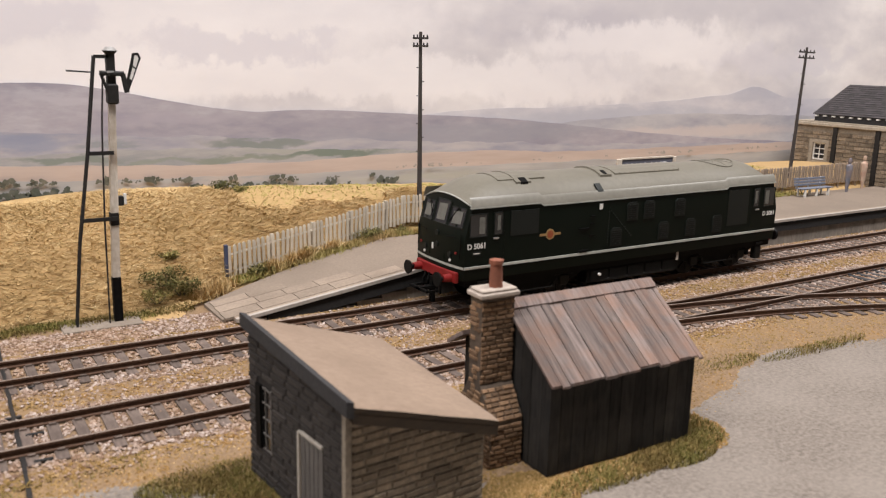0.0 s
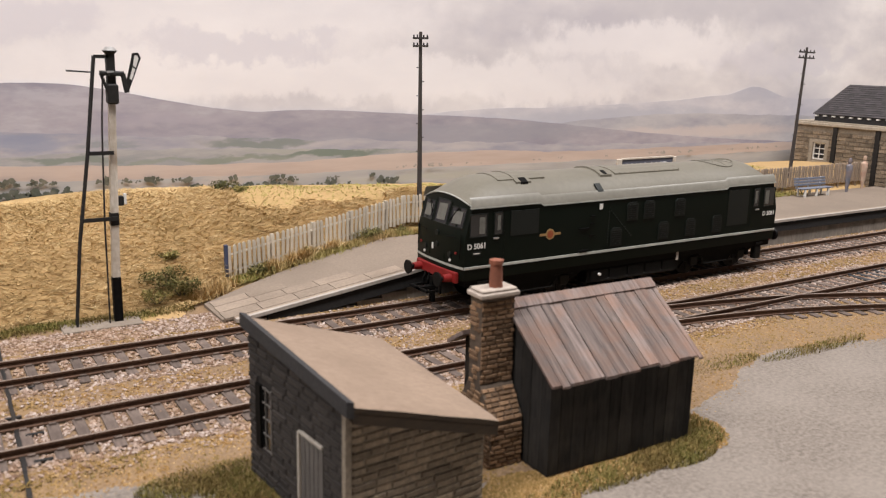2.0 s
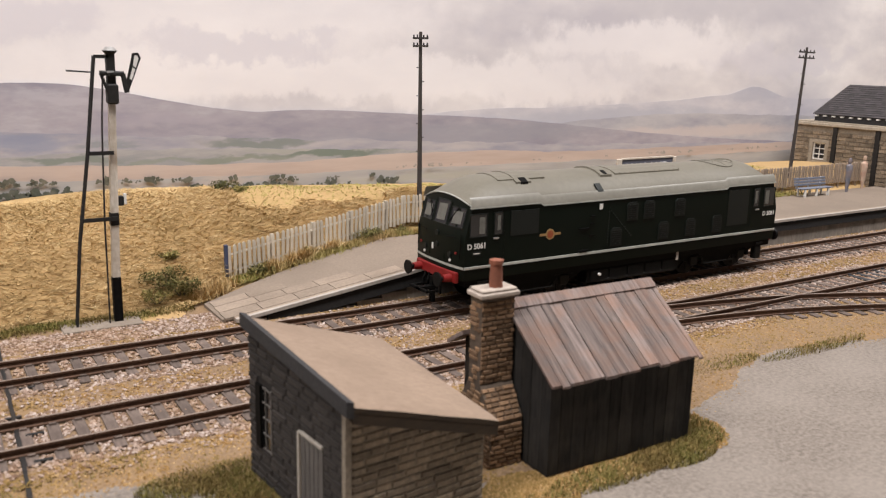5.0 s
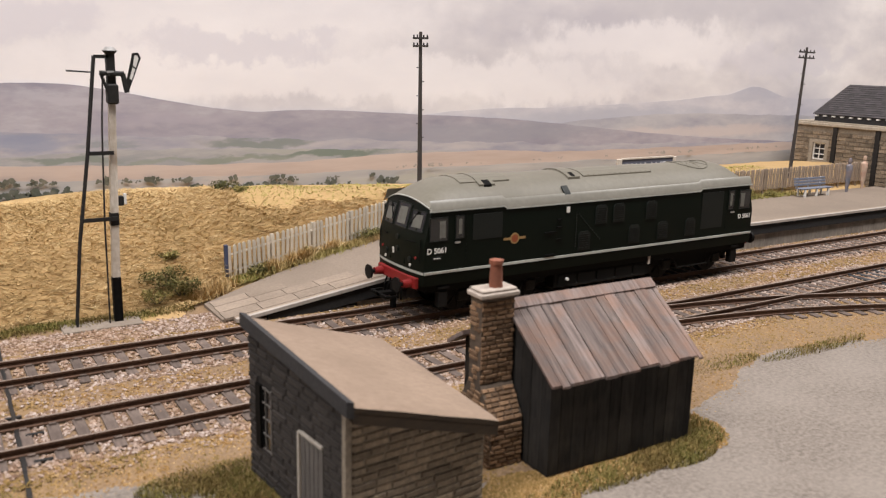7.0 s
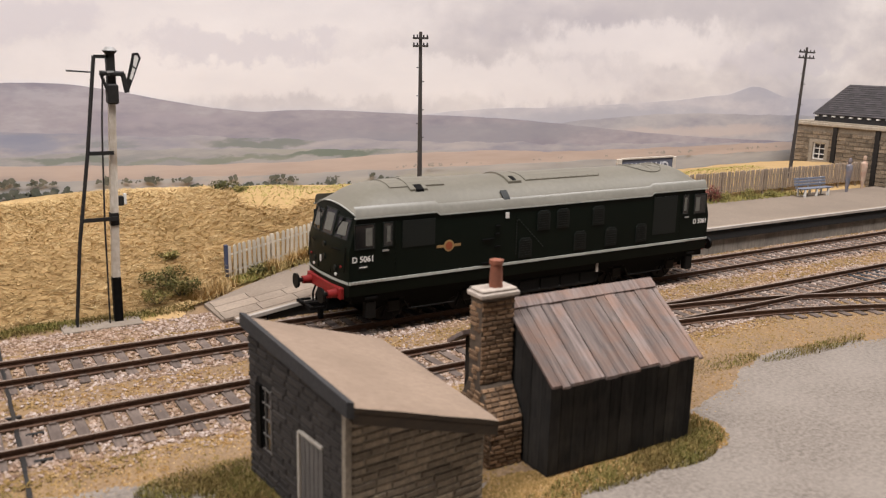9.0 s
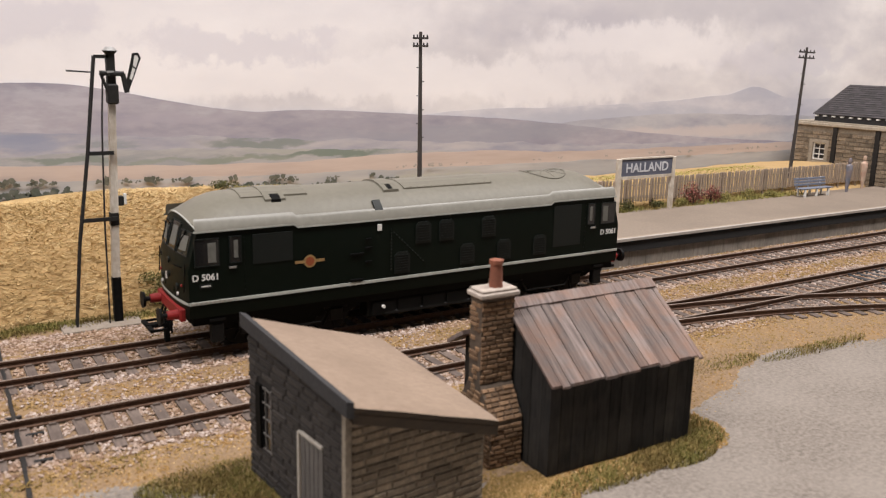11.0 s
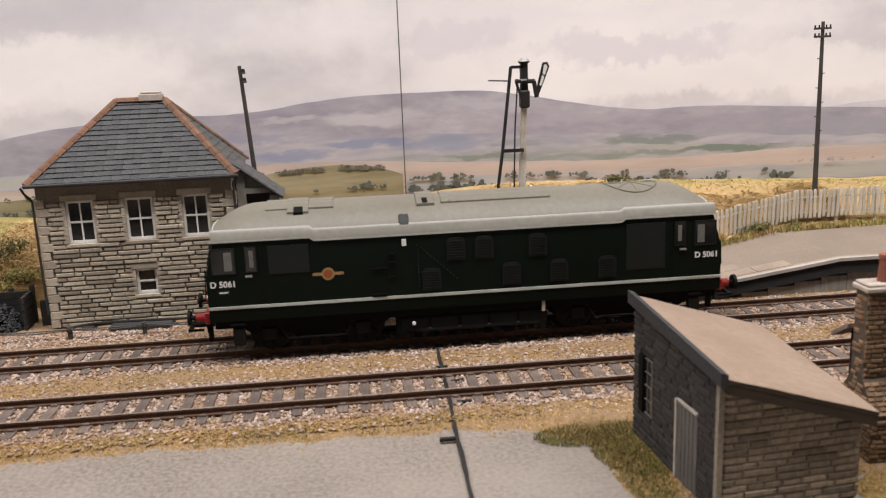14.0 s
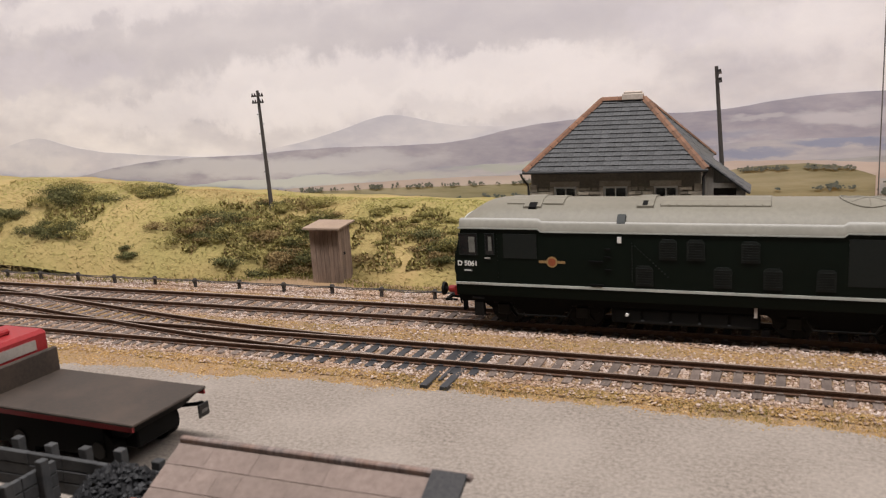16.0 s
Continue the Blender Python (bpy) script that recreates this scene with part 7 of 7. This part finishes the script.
def build_rod_cover():
    rc = thing("rodding_cover", "dark grey timber cover over point rodding before the signal box", "rodding cover", -270, 50.5, -3.2, -4)
    for k in range(4):
        part("board", BX(-12, 12, -4.6 + 2.3 * k, -2.4 + 2.3 * k, 0, 2.2, bevel=0.15), M["stave_grey"], rc)
    part("rod", tube(B(), [(-30, -1.0, 1.4), (-20, 0.5, 2.4), (-12, 1.0, 2.6), (30, 1.6, 2.6)], 0.55, n=6), M["iron"], rc, "black point rod")
    part("crank", BX(-24, -19, -1.4, 2.6, 0.2, 1.8, bevel=0.3), M["iron"], rc)
    return rc


build_rod_cover()


def build_wire_run():
    wr = thing("signal_wire_run", "low posts carrying slack signal wires along the line", "signal wire")
    post = mesh_of("post", box(BX(-0.75, 0.75, -0.75, 0.75, -4, 2.3, bevel=0.15), -1.0, 1.0, -1.0, 1.0, 0.3, 1.7, bevel=0.1), M["pole"])
    x, xs = -718.0, []
    while x < -212:
        piece("post", post, wr, at_mm(x, 40 + 0.6 * math.sin(x), 0, rng.uniform(-8, 8), rng.uniform(-4, 4), rng.uniform(-4, 4)))
        xs.append(x)
        x += 28.2
    for y, z, sag in ((39.3, 1.4, 0.35), (40.2, 0.7, 0.7)):
        for p, q in zip(xs, xs[1:]):
            part("wire", tube(B(), [(p, y, z), ((p + q) / 2, y, z - sag), (q, y, z)], 0.26, n=4), M["cable"], wr)
    return wr


build_wire_run()


def build_joint():
    jt = thing("baseboard_joint", "dark dirty joint crossing both lines", "joint strip")
    b = B()
    n = 60
    prev = None
    for i in range(n + 1):
        y = 48 - (48 - YF - 1) * i / n
        x = -154.6 - 0.024 * (48 - y) + 0.35 * wobble(y, 1, 6, 2.0)
        w = 0.5 + 0.2 * wobble(y, 2, 4, 3.0)
        z = -2.2 if y > -58 else -3.1
        ring = [b.verts.new(p) for p in ((x - w, y, z - 1.2), (x - w, y, z), (x + w, y, z + 0.15), (x + w, y, z - 1.2))]
        if prev:
            for k in range(3):
                b.faces.new((prev[k], prev[k + 1], ring[k + 1], ring[k]))
        prev = ring
    part("strip", b, M["iron"], jt)
    for x, y in ((-156.4, -20.5), (-152.5, -34.0), (-152.5, -51.0), (-160.5, -75.5), (-150.5, 1.0)):
        part("clip", BX(x - 2.2, x + 2.2, y - 0.5, y + 0.5, -3.3, -2.1, bevel=0.15), M["iron"], jt)
    return jt


build_joint()


# ---- the goods yard in the foreground ----
def build_lorry():
    lo = thing("flatbed_lorry", "crimson flatbed lorry with dusty black deck", "lorry", -391, -134, -3.9, -1.5)
    L0, L1, hw, zd = -31.0, 30.5, 15.6, 16.9
    part("deck", BX(L0, L1, -hw, hw, zd - 0.9, zd, bevel=0.25), M["wagon_deck"], lo)
    b = BX(L0, L1 - 0.5, -hw + 0.2, -hw + 0.9, zd - 2.4, zd - 0.91)
    box(b, L0, L1 - 0.5, hw - 0.9, hw - 0.2, zd - 2.4, zd - 0.91)
    part("side_rail", b, M["wagon_red"], lo, "crimson deck side rail")
    part("headboard", BX(L0 - 1.6, L0 + 0.0, -hw, hw, zd - 1, zd + 8.2, bevel=0.5), M["wagon_deck"], lo)
    b = BX(L0 - 22, L0 - 2.2, -13.5, 14.5, 4, 31.5, bevel=1.2)
    cab = part("cab", b, M["wagon_red"], lo, "crimson lorry cab")
    part("rear_window", BX(L0 - 2.21, L0 - 1.9, -7, 9, 25.6, 29.0), M["steel"], cab)
    part("cab_roof_box", BX(L0 - 16, L0 - 9, -6, 6, 31.4, 33.4, bevel=0.6), M["wagon_red"], cab)
    part("side_window", BX(L0 - 10, L0 - 4, -13.8, -13.45, 16.8, 21.8), M["steel"], cab)
    part("chassis", BX(L0 - 20, L1 - 6, -8.5, 8.5, 6.0, 14.4, bevel=0.4), M["black"], lo)
    # black sheets added below the deck, standing for the shade under the lorry
    for y in (-13.6, 13.0):
        part("underside_shade", BX(L0 - 1, L1 - 14, y, y + 0.6, 4.2, zd - 2.41), M["black"], lo)
    for x in (-18, 14):
        for s in (-1, 1):
            b = bar(B(), (x, s * 9, 6.3), (x, s * 13.4, 6.3), 6.3, n=24)
            w = part("wheel", b, M["black"], lo)
            part("hub", bar(B(), (x, s * 13.3, 6.3), (x, s * 13.9, 6.3), 2.6, n=14), M["iron"], w)
    b = prism(B(), [(L1 - 12, zd - 1.2), (L1 - 1, zd - 1.2), (L1 - 7, zd - 6.2), (L1 - 12, zd - 6.2)], (-12, 12), "y")
    part("rear_skirt", b, M["black"], lo)
    b = tube(B(), [(L1 - 8, 12, zd - 6), (L1 - 2.0, 12.5, zd - 5), (L1 + 0.6, 12.5, zd - 4.2)], 0.6, n=6)
    br = part("plate_bracket", b, M["black"], lo)
    part("rear_plate", BX(L1 + 0.2, L1 + 1.0, 10.3, 14.8, zd - 8.6, zd - 4.4, bevel=0.2), M["iron"], br)
    part("plate_bar", BX(L1 + 1.0, L1 + 1.08, 11.2, 13.9, zd - 7.2, zd - 6.2), M["door_grey"], br)
    return lo


build_lorry()


def build_staithes():
    st = thing("coal_staithe", "dark grey timber coal staithe of posts and planks", "coal staithe", 0, 0, -3.9)
    r = random.Random(14)
    for x in np.arange(-420, -336, 12.5):
        part("post", BX(x - 1.4, x + 1.4, -160.6, -158.0, 0, 14.0 + r.uniform(-1.5, 2.0), bevel=0.2), M["stave_grey"], st)
        for k in range(3):
            part("plank", BX(x - 6.2, x + 6.2, -162.2 - r.uniform(0, 0.3), -160.7, 0.2 + 3.6 * k, 3.5 + 3.6 * k, bevel=0.15), M["stave_grey"], st)
    for x in (-371.5,):
        for y in np.arange(-196, -163, 11):
            part("post", BX(x + 0.9, x + 3.2, y - 1.3, y + 1.3, 0, 15.5 + r.uniform(-1.2, 1.2), bevel=0.2), M["stave_grey"], st)
            for k in range(4):
                part("plank", BX(x - 0.7, x + 0.8, y - 5.4, y + 5.4, 0.2 + 3.5 * k, 3.4 + 3.5 * k, bevel=0.15), M["stave_grey"], st)
    return st


build_staithes()
heap("coal_heap", "heap of dark coal lumps in the staithe", -345, -172, 20, 15, 19, -3.6, 3600, 1.05, M["coal"])
heap("coal_heap", "low spread of grey coal and stones in the staithe", -352, -184, 20, 14, 3.5, -3.6, 900, 1.3, M["stones"])


def build_tiled_building():
    tb = thing("tiled_shed", "low yard shed with pinkish tiled roof", "shed", 0, 0, -3.9)
    x0, x1, yr, zr, ye, ze = -330, -263, -166.5, 23.2, -197, 8.0
    b = prism(B(), [(ye + 2, 0), (yr + 12, 0), (yr + 12, 15.5), (yr, zr - 1.2), (ye + 2, ze + 0.4)], (x0 + 2, x1 - 1), "x")
    part("wall", b, M["mortar_dark"], tb)
    b = prism(B(), [(ye, ze), (yr, zr), (yr + 14, zr - 7.5), (yr + 14, zr - 8.6), (yr, zr - 1.1), (ye, ze - 1.1)], (x0, x1), "x")
    roof = part("roof", b, M["tile_pale"], tb)
    n = 5
    r = random.Random(2)
    for k in range(n):
        t0, t1 = k / n, (k + 1.15) / n
        ya, za = ye + (yr - ye) * t0, ze + (zr - ze) * t0
        yb, zb = ye + (yr - ye) * min(t1, 1), ze + (zr - ze) * min(t1, 1)
        x = x0 - r.uniform(0, 4)
        while x < x1 - 0.3:
            w = 6.4
            a, c = max(x, x0), min(x + w - 0.06, x1)
            lift = r.uniform(0.22, 0.34)
            b = B()
            v = [b.verts.new(p) for p in ((a, ya, za + lift), (c, ya, za + lift), (c, yb, zb + 0.1), (a, yb, zb + 0.1), (a, ya, za - 0.1), (c, ya, za - 0.1))]
            b.faces.new(v[:4])
            b.faces.new((v[4], v[5], v[1], v[0]))
            part("roof_tile", b, M["tile_pale"], roof)
            x += w
    part("verge", prism(B(), [(ye - 1, ze - 0.6), (yr, zr + 0.5), (yr, zr + 1.6), (ye - 1, ze + 0.6)], (x1 + 0.02, x1 + 8), "x"), M["verge"], tb, "dark felt verge")
    part("ridge_board", BX(x0, x1 + 9, yr - 0.6, yr + 1.2, zr - 0.2, zr + 1.3, bevel=0.3), M["board_roof"], tb)
    b = bar(B(), (-319, -196, 9), (-319, -196, 24), 2.2, 2.0, n=12)
    part("chimney_pot", b, M["terracotta"], tb, "terracotta flue pot")
    return tb


build_tiled_building()


# ---- grass and bushes ----
def blades(name, spots, length, width, material, label, lean=0.9, category="grass", least=0.1):
    s = np.asarray(spots, float)
    n = len(s)
    a = npr.uniform(0, 2 * np.pi, n)
    L = length * npr.uniform(0.5, 1.3, n)
    w = width * npr.uniform(0.6, 1.3, n)
    tilt = lean * npr.uniform(least, 1.0, n)
    d = np.stack([np.cos(a) * np.sin(tilt), np.sin(a) * np.sin(tilt), np.cos(tilt)], 1)
    side = np.stack([-np.sin(a), np.cos(a), np.zeros(n)], 1)
    turn = npr.uniform(-0.75, 0.75, n)[:, None]
    side = side * np.cos(turn) + np.cross(d, side) * np.sin(turn)
    mid = s + d * (L * 0.55)[:, None]
    tip = s + d * L[:, None] - np.array([0, 0, 1.0]) * (0.18 * L * np.sin(tilt))[:, None]
    base = s - d * 0.3
    v = np.stack([base - side * w[:, None] / 2, base + side * w[:, None] / 2, mid + side * w[:, None] / 2.6, mid - side * w[:, None] / 2.6, tip], 1)
    k = 5 * np.arange(n)[:, None]
    faces = np.concatenate([(k + np.array([0, 1, 2, 3])).tolist()]).tolist() + (k + np.array([3, 2, 4])).tolist()
    return from_arrays(name, v.reshape(-1, 3), faces, material, label, category)


def on_hill(n, x0, x1, y1=150, keep=None):
    out = []
    while len(out) < n:
        x = npr.uniform(x0, x1)
        y = npr.uniform(hill_foot(x) - 5, y1)
        if keep is None or keep(x, y):
            out.append((x, y, hill(x, y) - 0.15))
    return out


def crest_green(x, y):
    return x > -45 and y > 116 + 10 * wobble(x, y, 20, 1) and wobble(x, y, 40, 6) > -0.15


blades("straw_grass", on_hill(150000, -345, 60, keep=lambda x, y: not crest_green(x, y)), 3.8, 0.24, M["straw"], "matted golden straw grass over the hillside", lean=1.5, least=0.62)
blades("meadow_grass", on_hill(42000, -715, -340), 2.4, 0.34, M["meadow"], "yellow-green meadow grass over the embankment", lean=1.5, least=0.55)
blades("crest_grass", on_hill(14000, -45, 340, keep=lambda x, y: x > 60 or crest_green(x, y)), 2.3, 0.34, M["crest_green"], "yellow-green grass along the crest", lean=1.45, least=0.5)
foot = []
for _ in range(9000):
    x = npr.uniform(-200, -84)
    foot.append((x, hill_foot(x) + npr.normal(-2.5, 2.6), -2.9))
for _ in range(7000):
    x = npr.uniform(-715, -330)
    foot.append((x, hill_foot(x) + npr.normal(-3, 3.5), -3.0))
blades("foot_grass", foot, 2.0, 0.36, M["tuft"], "green grass along the foot of the hillside", lean=1.2)
verge = []
for _ in range(5000):
    x = npr.uniform(20, 338)
    verge.append((x, npr.uniform(88, 99), 11.3))
for _ in range(3500):
    t = npr.rand()
    verge.append((-64 + 96 * t + npr.normal(0, 1.5), 79 + 16 * t + npr.normal(-2, 2.4), platform_level(-64 + 96 * t) + 0.3))
blades("verge_grass", verge, 2.7, 0.36, M["meadow"], "pale grass along the fence foot", lean=0.9)
yard_tufts = []


def tuft_patch(cx, cy, rx, ry, n, z=-3.6):
    for _ in range(int(1.8 * n)):
        a, q = npr.uniform(0, 2 * np.pi), npr.rand() ** 0.6
        yard_tufts.append((cx + rx * q * math.cos(a), cy + ry * q * math.sin(a), z))


for q in ((-112, -88, 12, 16, 2600), (-121, -78, 16, 7, 1400), (-60, -130, 12, 8, 700), (-34, -124, 20, 5, 1100), (-10, -123, 14, 7, 1900), (4, -113, 9, 12, 1500), (-56, -92, 8, 10, 500), (-115, -104, 6, 16, 900), (48, -83, 26, 5, 700), (100, -88, 30, 4, 500)):
    tuft_patch(*q)
for _ in range(2600):
    x = npr.uniform(-330, 60)
    if wobble(x, 5, 18, 2.7) > 0.05:
        yard_tufts.append((x, npr.uniform(-67, -58), -3.4))
blades("tuft_grass", yard_tufts, 1.45, 0.22, M["tuft"], "green and straw grass tufts round the yard sheds", lean=0.95)


def bush(x, y, z, rx, ry, rz, leaves, mat, label, size=1.0, stems=True):
    bs = thing("bush", label, "bush", x, y, z - 0.6)
    r = np.random.RandomState(int(abs(x * 7 + y * 3)) % 9999)
    lumps = [(r.uniform(-0.6, 0.6) * rx, r.uniform(-0.6, 0.6) * ry, r.uniform(0.25, 0.75) * rz, r.uniform(0.3, 0.55)) for _ in range(9)]
    n = int(leaves * 1.5)
    lump = np.array(lumps)[r.randint(9, size=n)]
    d, a = r.normal(size=(n, 3)), r.normal(size=(n, 3))
    d /= np.linalg.norm(d, axis=1)[:, None]
    a /= np.linalg.norm(a, axis=1)[:, None]
    rad = (lump[:, 3] * r.uniform(0.55, 1.1, n))[:, None]
    p = lump[:, :3] + d * rad * np.array((rx, ry, rz))
    p[:, 2] = np.maximum(p[:, 2], 0.1)
    q = 0.66 * size * r.uniform(0.5, 1.2, n)[:, None]
    b2 = np.cross(a, d)
    v = np.stack([p - a * q, p + b2 * q * 0.6, p + a * q, p - b2 * q * 0.6], 1).reshape(-1, 3)
    f = np.arange(4 * n).reshape(-1, 4).tolist()
    me = bpy.data.meshes.new("foliage")
    me.from_pydata((v * MM).tolist(), [], f)
    me.materials.append(mat)
    ob = new("foliage", me)
    ob.parent = bs
    b = B()
    for i in range(5):
        cx, cy, cz, q = lumps[i]
        bar(b, (cx * 0.2, cy * 0.2, -0.5), (cx, cy, cz), 0.35, 0.15, n=5)
    part("stem", b, M["pole"], bs)
    return bs


def hill_bush(x, y, rx, ry, rz, leaves, mat, label, size=0.9):
    return bush(x, y, hill(x, y), rx, ry, rz, leaves, mat, label, size)


DARK, OLIVE = "dark green leafy bush on dry grass", "low olive gorse bush on the hillside"
hill_bush(-94, 71, 11, 6, 6.5, 800, M["leaf_mixed"], DARK)
hill_bush(-87, 68, 9, 5, 7.5, 700, M["leaf_mixed"], DARK)
hill_bush(-97, 66, 6, 4, 5, 420, M["leaf_olive"], DARK)
hill_bush(-89, 80, 6, 4, 3.5, 300, M["leaf_olive"], DARK)
clump = []
for x, y, n, w in ((-75, 70, 520, 3.6), (-70, 73, 380, 3.0), (-80, 68, 240, 2.4), (-33, 83.5, 260, 2.6), (-26, 85, 240, 2.4), (-12, 88, 260, 2.6), (-44, 80.5, 160, 2.2)):
    for _ in range(n):
        px, py = x + npr.normal(0, w), y + npr.normal(0, 0.55 * w)
        clump.append((px, py, max(foot_level(px), platform_level(px) if py < 78 else -3) - 0.3))
blades("dry_clump", clump, 5.4, 0.4, M["straw"], "pale yellow dry grass clumps beside the ramp", lean=0.95)
for x, y, z, s in ((-52, 79, 2.2, 1.0), (-46, 80, 3.0, 0.8), (-22, 86, 6.6, 0.9), (6, 91, 10.5, 1.1), (12, 92, 11, 0.9), (28, 94, 11.2, 0.8)):
    bush(x, y, z, 6.5 * s, 3.2 * s, 5.6 * s, 420, M["leaf_mixed"], "small dark bush at the fence foot")
hill_bush(-46, 132, 9, 5, 5, 500, M["leaf_dark"], DARK)
hill_bush(-40, 128, 6, 4, 3.5, 300, M["leaf_olive"], OLIVE)
for x, y, s in ((150, 92.5, 1.0), (176, 92, 1.2), (200, 92.5, 1.0), (222, 92, 0.9), (122, 93, 0.8), (262, 92.5, 1.0), (285, 93, 1.1), (305, 92, 0.9)):
    bush(x, y, 11.2, 7 * s, 3 * s, 6 * s, 420, M["leaf_olive"] if int(x) % 4 else M["leaf_dark"], "low shrub in the platform border")
bush(232, 92, 11.2, 11, 4, 14, 900, M["leaf_red"], "red flowering shrub in the platform border")
bush(250, 93, 11.2, 7, 3.5, 11, 500, M["leaf_red"], "red flowering shrub in the platform border")
gr = random.Random(77)


def thicket(cx, cy, rx, ry, n, low, high, mats, label):
    """Many low clumps that run into one another, with gaps at the edge."""
    for _ in range(n):
        q, a = gr.random() ** 0.6, gr.uniform(0, 2 * math.pi)
        x, y, w = cx + rx * q * math.cos(a), max(cy + ry * q * math.sin(a), hill_foot(cx) + 2), gr.uniform(low, high)
        hill_bush(x, y, w * gr.uniform(1.5, 2.3), w * 1.2, w * gr.uniform(0.6, 0.95), int(110 * w), gr.choice(mats), label, gr.uniform(0.7, 0.95))


GORSE = [M["leaf_olive"], M["leaf_olive"], M["leaf_brown"], M["leaf_dark"]]
thicket(-476, 92, 36, 30, 44, 4.0, 8.0, GORSE, OLIVE)
thicket(-520, 84, 30, 16, 20, 4.0, 8.5, GORSE, OLIVE)
thicket(-460, 76, 26, 12, 20, 3.5, 6.5, GORSE, OLIVE)
thicket(-392, 96, 34, 22, 18, 3.0, 5.5, [M["leaf_olive"], M["leaf_brown"]], OLIVE)
thicket(-372, 82, 16, 14, 9, 4.0, 6.5, GORSE, OLIVE)
thicket(-632, 100, 26, 12, 14, 7.0, 11.0, [M["leaf_dark"], M["leaf_dark"], M["leaf_olive"]], DARK)
thicket(-590, 118, 20, 8, 8, 5.0, 8.0, [M["leaf_dark"], M["leaf_olive"]], DARK)
thicket(-622, 70, 22, 7, 11, 4.5, 7.5, [M["leaf_dark"], M["leaf_olive"]], DARK)
thicket(-672, 74, 22, 8, 10, 4.0, 7.0, [M["leaf_dark"], M["leaf_olive"]], DARK)
thicket(-560, 62, 8, 4, 4, 3.0, 4.5, [M["leaf_dark"]], DARK)
scrub, brown_scrub = [], []
for cx, cy, rx, ry, n in ((-484, 92, 58, 32, 15000), (-455, 78, 30, 16, 6000), (-385, 94, 40, 26, 5000), (-625, 92, 40, 22, 5000), (-370, 80, 18, 14, 2500)):
    for _ in range(n):
        q, a = math.sqrt(npr.rand()), npr.uniform(0, 2 * np.pi)
        x, y = cx + rx * q * math.cos(a), cy + ry * q * math.sin(a)
        if y > hill_foot(x) and wobble(x, y, 13, 2.0) + 0.6 * wobble(x, y, 5, 7.0) > 0.9 * (q - 0.55):
            (scrub if npr.rand() < 0.7 else brown_scrub).append((x, y, hill(x, y) + npr.uniform(0, 1.6)))
blades("low_scrub", scrub, 1.9, 0.95, M["leaf_olive"], "low olive scrub matted over the embankment", lean=1.4)
blades("low_scrub", brown_scrub, 1.8, 0.9, M["leaf_brown"], "brown heather scrub matted over the embankment", lean=1.4)
for x, y, w in ((-337, 84, 9), (-346, 90, 12), (-340, 100, 11), (-356, 82, 9), (-330, 94, 9)):
    hill_bush(x, y, w * 1.3, w, w * 0.8, 900, M["leaf_dark"] if w > 10 else M["leaf_olive"], "tangled brown-green bush behind the coal bunker", 0.9)


# ---- what moves ----
def motions():
    """The locomotive runs along the platform line; its wheels turn by the way it has gone."""
    def middle(t):
        return float(np.interp(t, [r[0] for r in RUN], [r[1] for r in RUN])) + 49.5

    walk(loco, [(t, at_mm(x + 49.5, TRACK_B, 0.05)) for t, x in RUN])
    times = sorted({round(0.2 * k, 2) for k in range(81)})
    for w, x in wheelsets:
        rows = []
        for t in times:
            turn = math.degrees((middle(t) - middle(0)) / 7.2)
            rows.append((t, at_mm(x, 0, 7.2) @ Matrix.Rotation(radians(turn), 4, "Y")))
        walk(w, rows)


motions()
